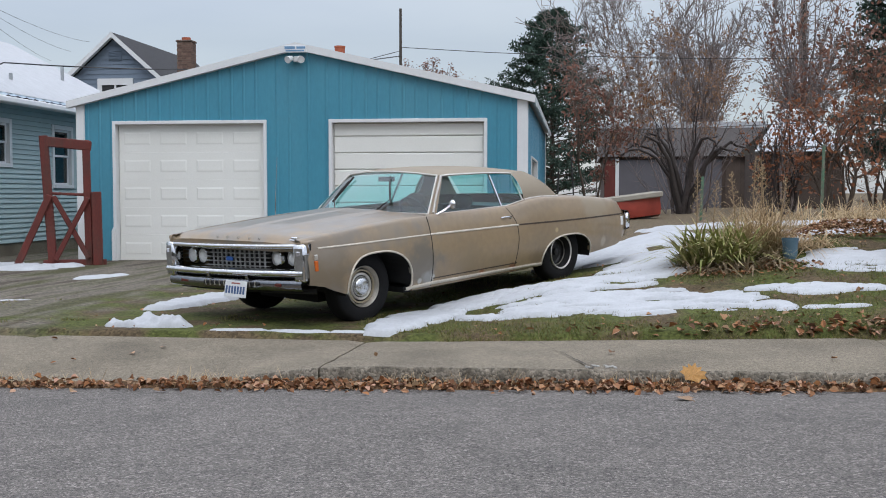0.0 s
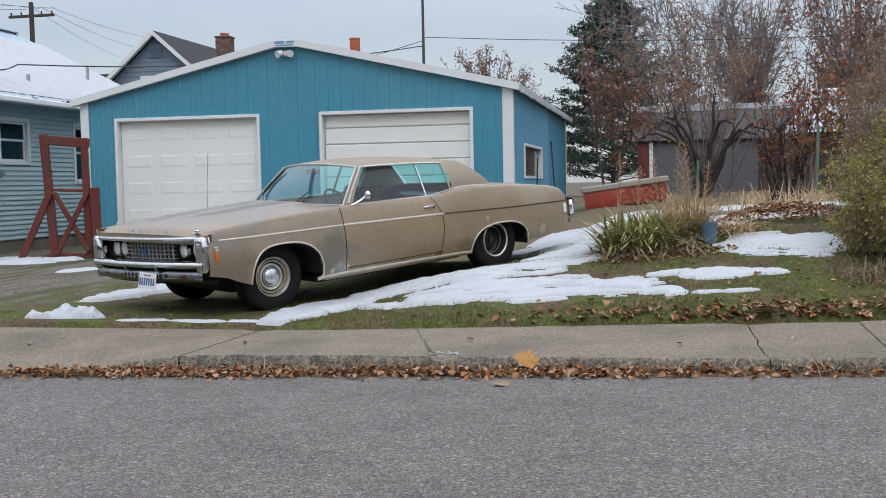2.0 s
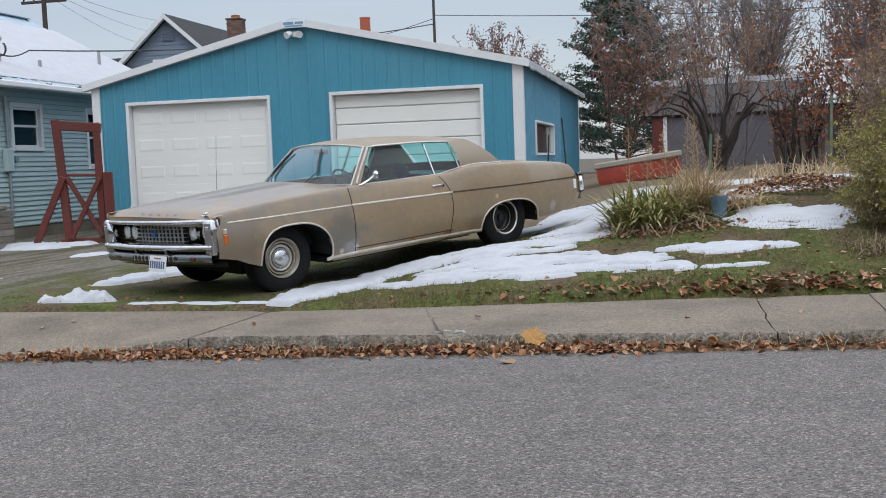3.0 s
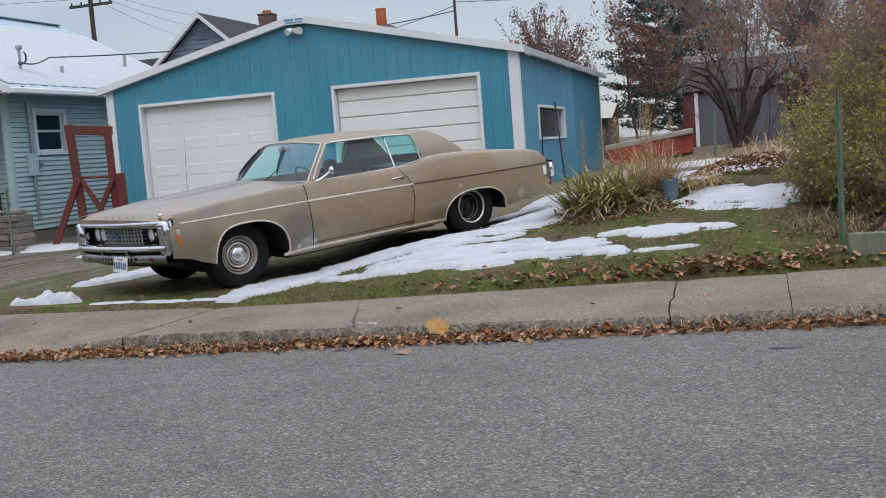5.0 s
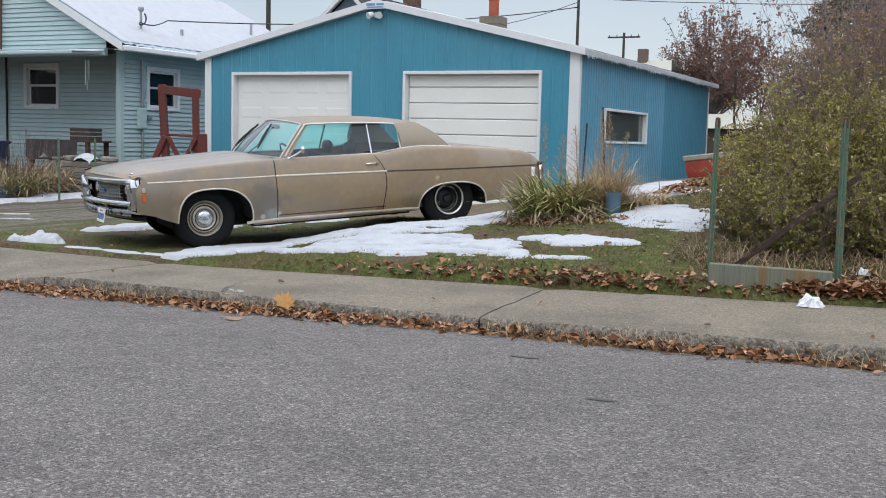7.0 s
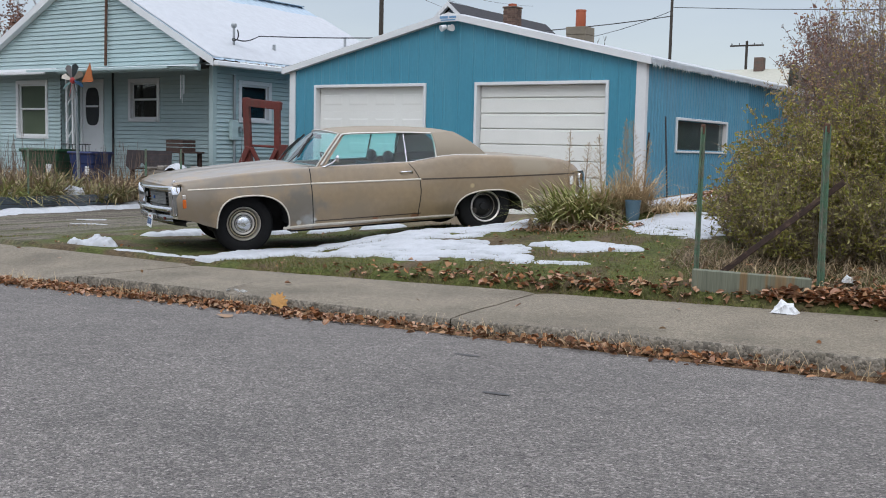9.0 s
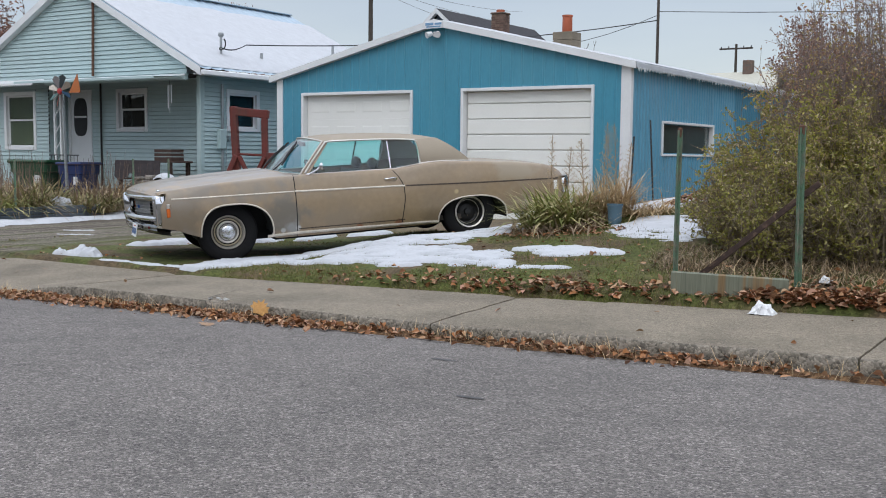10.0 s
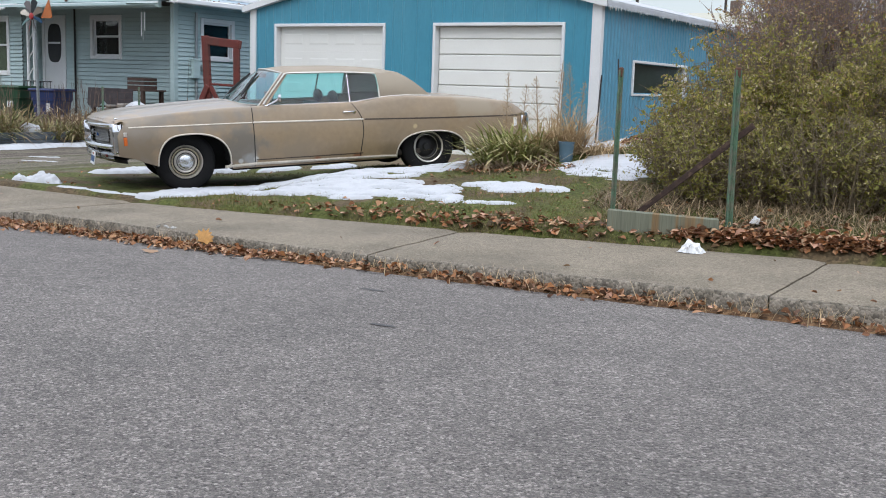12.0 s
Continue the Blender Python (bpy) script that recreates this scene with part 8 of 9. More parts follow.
def conifer(x, y, height, width, label, seed, n_boughs=150, per=170):
    """A broad conifer: tiers of drooping boughs with side sprays of needles, ragged at the outline."""
    r = np.random.default_rng(seed)
    root = thing("conifer", label, "tree", Matrix.Translation((x, y, ground_z(x, y))))
    segs, pts = [(0, 0, -0.2, 0, 0, height * 0.97, 0.22, 0.03)], []
    for i in range(n_boughs):
        f = (i + r.random()) / n_boughs
        z = height * (0.08 + 0.90 * f)
        ln = width * min(1.0, 1.25 * (1 - f) ** 0.62) * r.uniform(0.62, 1.12) + 0.2
        a = r.random() * 2 * math.pi
        base = np.array([0, 0, z - 0.1 * ln])
        tip = np.array([math.cos(a) * ln, math.sin(a) * ln, z + ln * r.uniform(-0.05, 0.30)])
        side = np.array([-math.sin(a), math.cos(a), 0])
        segs.append((*base, *tip, 0.045 * (1 - f) + 0.012, 0.008))
        for k in range(7):
            t = 0.35 + 0.65 * (k + r.random()) / 7
            o = base + (tip - base) * t
            e = o + side * r.choice((-1, 1)) * ln * 0.32 * (1.15 - t) + (tip - base) * 0.16 + np.array([0, 0, r.normal() * 0.10])
            segs.append((*o, *e, 0.010, 0.006))
            n = per // 7
            u = r.random(n)[:, None]
            pts.append(o + (e - o) * u + r.normal(size=(n, 3)) * np.array([0.11, 0.11, 0.08]) * max(1.0, height / 11))
    meshpart("trunk", twigs("trunk", segs, M_bark, 5), root)
    meshpart("crown", cloud("crown", leaf_faces(np.concatenate(pts), 0.21 * max(1.0, height / 11), r, aspect=0.30), 4, L_pine), root)
    return root


conifer(-2.1, 80.0, 15.0, 5.0, "tall dark green conifer behind the garage", 3, 240, 140)
conifer(12.9, 44.0, 12.0, 2.5, "dark conifer at the far side of the yard", 4, 170, 126)
tree("tree", 0.2, 27.6, 4.7, 0.05, 2, 5, L_maple, 1100, 0.11, "slender tree still holding pinkish-brown leaves", 21, radius=1.2, spread=0.5, lean=0.2)
tree("tree", 1.9, 37.0, 5.6, 0.08, 1, 5, L_orange, 250, 0.17, "small tree with a few brown leaves", 22, radius=1.2, spread=0.5)
tree("tree", 6.4, 46.0, 11.0, 0.17, 2, 6, L_brown, 0, 0.1, "tall bare grey tree against the sky", 27, spread=0.42, lean=0.2, bark=M_greytwig, lift=0.08)
tree("tree", 2.2, 52.0, 11.6, 0.16, 1, 6, L_brown, 0, 0.1, "bare grey tree in the distance", 28, spread=0.45, bark=M_greytwig, lift=0.08)
tree("tree", 6.3, 23.6, 5.0, 0.04, 4, 4, L_brown, 1300, 0.105, "tall shrub hung with limp reddish-brown leaves", 29, radius=1.35, spread=0.4, lean=0.28, lift=0.08)
tree("tree", 7.6, 21.5, 5.2, 0.04, 5, 4, L_brown, 1100, 0.11, "tall shrub hung with limp reddish-brown leaves", 30, radius=1.35, spread=0.4, lean=0.28, lift=0.08)
tree("tree", 9.4, 23.5, 6.2, 0.05, 7, 4, L_brown, 2300, 0.11, "tall shrub hung with reddish-brown leaves", 31, radius=1.35, spread=0.4, lean=0.28, lift=0.08)
tree("tree", 5.0, 21.5, 3.0, 0.05, 6, 4, L_rust, 650, 0.12, "small shrub with rust-coloured leaves", 32, spread=0.5, lean=0.4)
tree("tree", -25.5, 72.0, 9.9, 0.18, 1, 6, L_brown, 900, 0.16, "bare dark tree far behind the garage", 34, spread=0.6, bark=M_bark, length=2.8, lift=0.0)
tree("tree", -38.0, 44.0, 10.5, 0.18, 1, 6, L_brown, 4200, 0.18, "brown-leaved tree behind the house", 35, spread=0.6, length=3.0, lift=0.0)
tree("tree", 13.0, 20.0, 6.5, 0.10, 4, 5, L_brown, 3200, 0.15, "brown-leaved tree behind the bush", 36, spread=0.5, lean=0.25)
tree("tree", 18.0, 27.0, 8.5, 0.14, 2, 5, L_orange, 3000, 0.18, "brown-leaved tree at the side of the yard", 37, spread=0.5, lean=0.2)
def stemmed(name, x, y, label, category, seed, ends, r0, twigs_per, twig_len, leaf_mat, leaf_n, leaf_size, bark, fork=0.0, arches=(), rise=0.5, leaf_from=0.45, foot=0.15, thin=0.005):
    """Long stems from one foot (or from the top of a trunk) to the given ends, each with side twigs and leaves towards its end."""
    r = np.random.default_rng(seed)
    root = thing(name, label, category, Matrix.Translation((x, y, ground_z(x, y))))
    big, fine, tips = [], [], []
    if fork:
        big.append((0, 0, -0.3, 0, 0, fork, r0, r0 * 0.75))
    for e in list(ends) + [np.array(q[0]) for q in arches]:
        arch = len(big) and any(np.allclose(e, q[0]) for q in arches)
        s0 = np.array([r.normal() * foot, r.normal() * foot, fork * r.uniform(0.7, 1.0) - (0.15 if not fork else 0.0)])
        h = np.array([e[0], e[1], 0.0])
        c = s0 + h * (0.34 if not arch else 0.5) + np.array([0, 0, (e[2] - s0[2]) * rise])
        if arch:
            c[2] = e[2] * 1.75
        prev, n = s0, 9
        rs = r0 * r.uniform(0.35, 0.6) * (0.6 if fork else 1.5 if arch else 1.0)
        for k in range(1, n + 1):
            t = k / n
            q = (1 - t) ** 2 * s0 + 2 * t * (1 - t) * c + t * t * e + r.normal(size=3) * 0.03 * (t < 1)
            rad0, rad1 = rs * (1 - 0.85 * (k - 1) / n), rs * (1 - 0.85 * t)
            big.append((*prev, *q, max(rad0, thin), max(rad1, thin)))
            tan = (q - prev) / np.linalg.norm(q - prev)
            if t > (0.32 if not arch else 0.5):
                for _ in range(r.poisson(twigs_per)):
                    d = tan * 0.75 + r.normal(size=3) * 0.5 + np.array([0, 0, 0.25 if not arch else -0.25])
                    d /= np.linalg.norm(d)
                    ln = twig_len * r.uniform(0.4, 1.0) * (1.25 - 0.6 * t)
                    o = prev + (q - prev) * r.random()
                    m = o + d * ln * 0.5 + r.normal(size=3) * 0.03
                    z = m + (d + r.normal(size=3) * 0.25) * ln * 0.5
                    fine.append((*o, *m, thin * 1.3, thin))
                    fine.append((*m, *z, thin, thin * 0.8))
                    for _ in range(2):
                        w = m + (d * 0.6 + r.normal(size=3) * 0.45) * ln * 0.5
                        fine.append((*m, *w, thin * 0.9, thin * 0.7))
                        if t > leaf_from:
                            tips.append(w)
                    if t > leaf_from:
                        tips += [z, m]
            prev = q
    meshpart("trunk", twigs("trunk", np.array(big), bark, 5), root)
    tagged(meshpart("twig_mass", twigs("twig_mass", np.array(fine), bark, 3), root), kind="stuff")
    if leaf_n:
        tips = np.array(tips)
        pick = tips[r.integers(0, len(tips), leaf_n)] + r.normal(size=(leaf_n, 3)) * leaf_size * 0.9
        meshpart("crown", cloud("crown", leaf_faces(pick, leaf_size, r, aspect=0.6), 4, leaf_mat), root)
    return root


def fan(n, radius, h0, h1, seed):
    """Ends of the stems of a vase-shaped shrub: high in the middle, lower outside."""
    r = np.random.default_rng(seed)
    out = []
    for i in range(n):
        a, q = 2 * math.pi * (i * 0.382 + 0.1 * r.random()), ((i + 0.5) / n) ** 0.55
        out.append(np.array([math.cos(a) * radius * q, math.sin(a) * radius * q, (h1 + (h0 - h1) * q ** 2.2) * r.uniform(0.82, 1.02)]))
    return out


def crown_ends(n, rx, rz, zc, seed):
    r = np.random.default_rng(seed)
    d = r.normal(size=(n, 3))
    d /= np.linalg.norm(d, axis=1)[:, None]
    return [np.array([rx, rx, rz]) * v * r.uniform(0.55, 1.0) ** 0.5 + np.array([0, 0, zc]) for v in d]


M_limb = material("dark weathered limbs", (0.05, 0.04, 0.037), 0.9, var=0.3, scale=10, bump=0.3)
ARCHES = tuple(((math.cos(a) * q, math.sin(a) * q, z),) for a, q, z in ((3.3, 1.95, 1.35), (2.8, 1.7, 1.5), (3.8, 1.6, 1.6), (5.9, 1.5, 1.4), (0.2, 1.8, 1.5), (5.4, 1.2, 1.6), (3.5, 1.3, 1.7)))
stemmed("lilac_shrub", 2.63, 28.5, "tall many-stemmed shrub with few rusty leaves", "shrub", 23, fan(34, 3.0, 3.7, 5.6, 1), 0.040, 1.0, 0.9, L_lilac, 3000, 0.07, M_greytwig, leaf_from=0.55, rise=0.42, foot=0.25)
stemmed("fruit_tree", 2.55, 27.6, "low fruit tree with dark arching bare limbs", "tree", 25, fan(7, 1.2, 2.4, 3.2, 2), 0.11, 2.2, 0.6, L_brown, 60, 0.08, M_limb, arches=ARCHES, foot=0.1)
stemmed("lilac_shrub", 4.9, 26.2, "tall shrub with hanging brown leaves", "shrub", 24, fan(9, 1.1, 4.2, 5.4, 3), 0.045, 1.2, 0.7, L_brown, 600, 0.10, M_greytwig, leaf_from=0.4)
stemmed("rust_leaved_shrub", 3.95, 22.4, "low shrub with rust-coloured leaves", "shrub", 26, fan(14, 1.0, 1.7, 2.5, 4), 0.06, 2.0, 0.5, L_rust, 560, 0.085, M_limb, leaf_from=0.3)
stemmed("maple_tree", -9.0, 66.0, "round-crowned maple with sparse pinkish-brown leaves", "tree", 33, crown_ends(95, 3.4, 3.2, 6.9, 5), 0.2, 2.8, 1.0, L_maple, 8500, 0.15, M_greytwig, fork=4.0, rise=0.35, foot=0.05, thin=0.014)
stemmed("tree", -53.5, 44.0, "reddish-brown tree beyond the house", "tree", 40, crown_ends(44, 3.2, 3.2, 8.0, 8), 0.2, 2.6, 1.0, L_brown, 5200, 0.2, M_greytwig, fork=4.0, rise=0.35, foot=0.05, thin=0.014)
stemmed("tree", 5.2, 47.0, "slim bare tree behind the shed", "tree", 38, crown_ends(46, 2.2, 3.6, 7.0, 6), 0.16, 2.4, 1.1, L_brown, 0, 0.1, M_greytwig, fork=3.2, rise=0.4, foot=0.05, thin=0.011)
stemmed("tree", 8.3, 41.0, "bare tree behind the outbuilding", "tree", 39, crown_ends(46, 2.2, 3.4, 6.6, 7), 0.16, 2.4, 1.0, L_brown, 500, 0.13, M_greytwig, fork=3.0, rise=0.4, foot=0.05, thin=0.011)


# the big bush by the fence
M_bushtwig = material("tan bush twigs", (0.20, 0.16, 0.105), 0.9, var=0.3, scale=5, bump=0)
M_toptwig = material("pinkish-brown twigs", (0.23, 0.175, 0.155), 0.9, var=0.3, scale=5, bump=0)
def bush(x, y, rx, ry, h, seed, stems, leaves, label, leaf_mat=L_bush, size=0.05, top_bare=0.6, twig=M_twig, gaps=0.10):
    """A thicket of upright stems with short side shoots; the leaves sit along the shoots in clumps, with gaps into the dark inside."""
    r = np.random.default_rng(seed)
    z = ground_z(x, y)
    root = thing("bush", label, "bush", Matrix.Translation((x, y, z)))
    big, fine, shoots = [], [], []
    for i in range(stems):
        a, q = r.random() * 2 * math.pi, r.random() ** 0.5
        b = np.array([math.cos(a) * q * rx * 0.6, math.sin(a) * q * ry * 0.6, -0.05])
        lump = 1 + 0.16 * noise.noise(Vector((math.cos(a) * 1.6 + seed, math.sin(a) * 1.6, q * 2)))
        out = np.array([math.cos(a) * q * rx * lump, math.sin(a) * q * ry * lump, 0])
        top = h * r.uniform(0.55, 1.0) * (1 - 0.45 * q ** 3) * lump
        tip = out + np.array([0, 0, top]) + r.normal(size=3) * 0.06
        mid = (b + tip) / 2 + (out - b) * 0.25 + r.normal(size=3) * 0.07
        prev, rad = b, r.uniform(0.005, 0.010)
        for k in range(1, 8):
            t = k / 7
            c = (1 - t) ** 2 * b + 2 * t * (1 - t) * mid + t * t * tip
            big.append((*prev, *c, rad, rad * 0.82))
            rad *= 0.82
            for _ in range(3):
                d = r.normal(size=3) + np.array([0, 0, 0.55]) + 0.6 * (out / (np.linalg.norm(out) + 0.2))
                d /= np.linalg.norm(d)
                ln = r.uniform(0.10, 0.26)
                o = prev + (c - prev) * r.random()
                e = o + d * ln
                if e[2] < 0.03:
                    continue
                fine.append((*o, *e, 0.0026, 0.0014))
                shoots.append((o, e))
            prev = c
    meshpart("stem_mass", twigs("stem_mass", big, twig, 4), root)
    tagged(meshpart("twig_mass", twigs("twig_mass", fine, twig, 3), root), kind="stuff")
    o, e = np.array([p[0] for p in shoots]), np.array([p[1] for p in shoots])
    hh = e[:, 2] / h
    w = np.clip(1.15 - top_bare * np.clip(hh - 0.30, 0, 1) * 1.6, 0.06, 1)
    clump = np.array([noise.noise(Vector((p[0] * 3.1 + seed, p[1] * 3.1, p[2] * 3.1))) + 0.5 * noise.noise(Vector((p[0] * 7, p[1] * 7, p[2] * 7 + seed))) for p in e])
    w *= np.clip((clump + gaps + 0.25) * 2.6, 0.02, 1.0)
    pick = r.choice(len(e), leaves, p=w / w.sum())
    t = r.uniform(0.15, 1.08, leaves)[:, None]
    pos = o[pick] + (e[pick] - o[pick]) * t + r.normal(size=(leaves, 3)) * 0.014
    pos[:, 2] = np.maximum(pos[:, 2], 0.03)
    meshpart("foliage", cloud("foliage", leaf_faces(pos, size, r, aspect=0.5, fold=0.35), 4, leaf_mat), root)
    return root


bush(4.50, 10.45, 1.38, 1.10, 1.50, 41, 300, 50000, "dense bush with small yellow-green leaves", size=0.037, top_bare=0.8, gaps=0.22, twig=M_bushtwig)
bush(3.58, 9.95, 0.46, 0.45, 0.95, 47, 90, 6500, "low outer growth of the bush with yellow-green leaves", size=0.035, gaps=0.2, twig=M_bushtwig)
for bx, by, k in ((4.15, 9.45, 0), (5.05, 9.4, 1), (5.95, 9.42, 2), (6.9, 9.4, 3), (7.9, 9.45, 4)):
    bush(bx, by, 0.72, 0.42, 0.80, 60 + k, 120, 6500, "low front growth of the bush with yellow-brown leaves", L_bushlow, 0.036, 0.5, M_bushtwig, 0.15)
bush(6.3, 10.4, 1.6, 1.15, 1.65, 42, 300, 40000, "dense bush with small yellow-green leaves", size=0.038, top_bare=0.8, gaps=0.2, twig=M_bushtwig)
bush(8.4, 10.5, 1.6, 1.2, 1.8, 43, 300, 24000, "dense bush with small yellow-green leaves", size=0.038, top_bare=0.8, gaps=0.2, twig=M_bushtwig)
bush(4.95, 11.35, 1.72, 0.85, 2.45, 44, 780, 30000, "taller twiggy bush with sparse yellowing leaves", L_bushtop, 0.032, 0.4, M_toptwig, 0.3)
bush(7.5, 12.0, 2.3, 1.1, 2.6, 45, 520, 26000, "taller twiggy bush with sparse yellowing leaves", L_bushtop, 0.036, 0.4, M_toptwig, 0.3)
bush(6.9, 13.4, 2.3, 1.0, 2.7, 46, 460, 12000, "tall twiggy bush with reddish leaves", L_brown, 0.05, 0.2, M_toptwig)


def blades(pts, length, width, rng_, droop=0.6, tilt=0.5, lean=None):
    """Arching strap leaves as three quads each; returns corners for cloud(.., 4)."""
    pts = np.asarray(pts, float)
    n = len(pts)
    a = rng_.random(n) * 2 * math.pi
    L = length * rng_.uniform(0.55, 1.2, n)
    t = tilt * rng_.uniform(0.2, 1.3, n)
    out = np.stack([np.cos(a), np.sin(a), np.zeros(n)], 1)
    s = np.stack([-np.sin(a), np.cos(a), np.zeros(n)], 1)
    w = width * rng_.uniform(0.6, 1.2, n)
    rows = []
    dr = droop * rng_.uniform(0.3, 1.5, n)
    for f, k in ((0, 1.0), (0.35, 0.95), (0.7, 0.7), (1.0, 0.08)):
        hor = L * (np.sin(t) * f + dr * 0.55 * f * f)
        ver = L * (np.cos(t) * f - dr * 0.65 * f ** 2.4)
        c = pts + out * hor[:, None] + np.array([0, 0, 1.0]) * ver[:, None]
        rows.append((c - s * (w * k / 2)[:, None], c + s * (w * k / 2)[:, None]))
    q = []
    for (a0, b0), (a1, b1) in zip(rows, rows[1:]):
        q.append(np.stack([a0, b0, b1, a1], 1))
    return np.stack(q, 1).reshape(-1, 3)


def scatter(n, x, y, rx, ry, r, lift=0.0):
    a, q = r.random(n) * 2 * math.pi, r.random(n) ** 0.5
    px, py = x + np.cos(a) * q * rx, y + np.sin(a) * q * ry
    return np.array([(u, v, ground_z(u, v) + lift) for u, v in zip(px, py)])


# clump of strap leaves, dry grass and dead flower spikes beside the car
r = np.random.default_rng(51)
cl = thing("iris_clump", "clump of green strap leaves going yellow", "plant")
meshpart("leaf_mass", cloud("leaf_mass", blades(scatter(560, 1.26, 10.75, 0.36, 0.30, r), 0.58, 0.030, r, 0.75, 0.72), 4, L_blade), cl)
meshpart("dead_leaf_mass", cloud("dead_leaf_mass", blades(scatter(360, 1.35, 10.60, 0.55, 0.36, r), 0.26, 0.024, r, 1.4, 1.0), 4, L_hydr), cl, "brown dead leaves lying round the clump")
gr = thing("dry_grass_clump", "pale straw-coloured clump of dead grass", "plant")
meshpart("blade_mass", cloud("blade_mass", blades(scatter(640, 1.72, 11.10, 0.28, 0.22, r), 0.68, 0.010, r, 0.75, 0.50), 4, L_straw), gr)
meshpart("outer_blade_mass", cloud("outer_blade_mass", blades(scatter(170, 2.25, 11.05, 0.22, 0.16, r), 0.36, 0.013, r, 1.1, 0.9), 4, L_straw), gr)
M_stalk = material("dry stalk", (0.30, 0.215, 0.13), 0.9, var=0.2, bump=0)
for i, (x, y, h) in enumerate(((1.08, 11.0, 1.00), (1.24, 11.05, 0.84), (1.50, 11.0, 0.90), (1.66, 11.1, 1.05), (1.74, 11.02, 0.94), (1.82, 11.15, 1.0), (1.94, 11.05, 0.80))):
    sp = thing("dead_flower_spike", "tall dry flower spike with withered seed heads", "plant", Matrix.Translation((x, y, ground_z(x, y))), group="dead flower spikes")
    lean = 0.07 * math.sin(i * 2.3)
    segs = [(0, 0, -0.05, lean * 0.4, 0.0, h * 0.5, 0.007, 0.005), (lean * 0.4, 0, h * 0.5, lean, 0.01, h, 0.005, 0.003)]
    tips = []
    for k in range(34):
        z = h * (0.36 + 0.62 * k / 34)
        a = k * 2.4 + i
        ln = (0.11 if i % 3 else 0.07) * (1.2 - k / 34) * r.uniform(0.6, 1.15)
        c = lean * z / h
        e = (c + math.cos(a) * ln, math.sin(a) * ln, z + ln * 0.75)
        segs.append((c, 0, z, *e, 0.0026, 0.0018))
        tips += [e, (c + (e[0] - c) * 0.6, e[1] * 0.6, z + ln * 0.45), (c + (e[0] - c) * 0.8, e[1] * 0.8, z + ln * 0.6)]
    meshpart("stalk", twigs("stalk", segs, M_stalk, 4), sp)
    tp = np.repeat(np.array(tips), 2, 0) + r.normal(size=(len(tips) * 2, 3)) * 0.010
    tagged(meshpart("plume", cloud("plume", leaf_faces(tp, 0.014, r), 4, L_straw), sp), kind="stuff")
# planter plants along the drive
for i, (x, y, n, h, mat, lab) in enumerate(((-10.8, 11.0, 300, 0.60, L_hydr, "withered brown plant in the planter"), (-10.75, 12.0, 420, 0.66, L_blade, "yellowing grass clump in the planter"),
                                            (-10.8, 12.9, 480, 0.68, L_dullblade, "green strap-leaf clump in the planter"), (-10.55, 14.1, 380, 0.52, L_dullblade, "spiky clump with arching leaves beside the planter"),
                                            (-11.1, 14.9, 300, 0.80, L_hydr, "tall withered stalks beside the planter"), (-11.5, 12.6, 360, 0.85, L_hydr, "tall withered stalks behind the planter"),
                                            (-11.3, 15.6, 260, 0.7, L_straw, "dry grass by the stacked wall"), (-10.9, 10.0, 320, 0.55, L_hydr, "withered brown plant by the drive"),
                                            (-11.7, 13.7, 420, 0.80, L_dullblade, "dense clump of half-green strap leaves behind the planter"), (-12.5, 13.9, 380, 0.75, L_straw, "yellowing grass clump behind the planter"),
                                            (-13.3, 14.3, 360, 0.8, L_hydr, "withered brown plants in the garden bed"), (-12.4, 15.3, 320, 0.7, L_hydr, "withered brown plants in the garden bed"),
                                            (-14.2, 14.6, 320, 0.8, L_hydr, "withered brown plants in the garden bed"))):
    rr = np.random.default_rng(60 + i)
    pt = thing("garden_plant", lab, "plant")
    meshpart("leaf_mass", cloud("leaf_mass", blades(scatter(n, x, y, 0.40, 0.48, rr, 0.10), h * 1.12, 0.036, rr, 0.85, 0.65), 4, mat), pt)
    st = []
    for k in range(26):
        b = scatter(1, x, y, 0.3, 0.35, rr)[0]
        e = b + np.array([rr.normal() * 0.12, rr.normal() * 0.12, h * rr.uniform(0.9, 1.7)])
        st.append((*b, *e, 0.005, 0.003))
    tagged(meshpart("stalk_mass", twigs("stalk_mass", st, M_twig, 3), pt), kind="stuff")
# dry weeds at the back of the yard, under the bush and beside the boat
r = np.random.default_rng(71)
wd = np.concatenate([scatter(1100, 5.6, 17.4, 1.9, 1.0, r), scatter(120, 2.9, 15.3, 1.0, 0.6, r), scatter(160, 3.6, 19.0, 1.2, 1.2, r)])
tagged(new("dry_weeds", cloud("dry_weeds", blades(wd, 0.55, 0.014, r, 0.9, 0.6), 4, L_straw)), "tall straw-coloured dry weeds at the back of the yard", "weeds", kind="stuff")
wd = np.concatenate([scatter(2200, 5.4, 9.2, 2.4, 0.55, r), scatter(1200, 8.0, 9.2, 1.5, 0.5, r), scatter(60, 3.45, 9.0, 0.25, 0.3, r)])
tagged(new("dry_weeds", cloud("dry_weeds", blades(scatter(600, 5.6, 8.95, 2.3, 0.5, r), 0.22, 0.008, r, 1.0, 0.7), 4, L_straw)), "pale straw under the bush", "weeds", kind="stuff")
tagged(new("dry_weeds", cloud("dry_weeds", blades(wd, 0.26, 0.008, r, 1.0, 0.7), 4, L_hydr)), "matted brown dead grass under the bush", "weeds", kind="stuff")

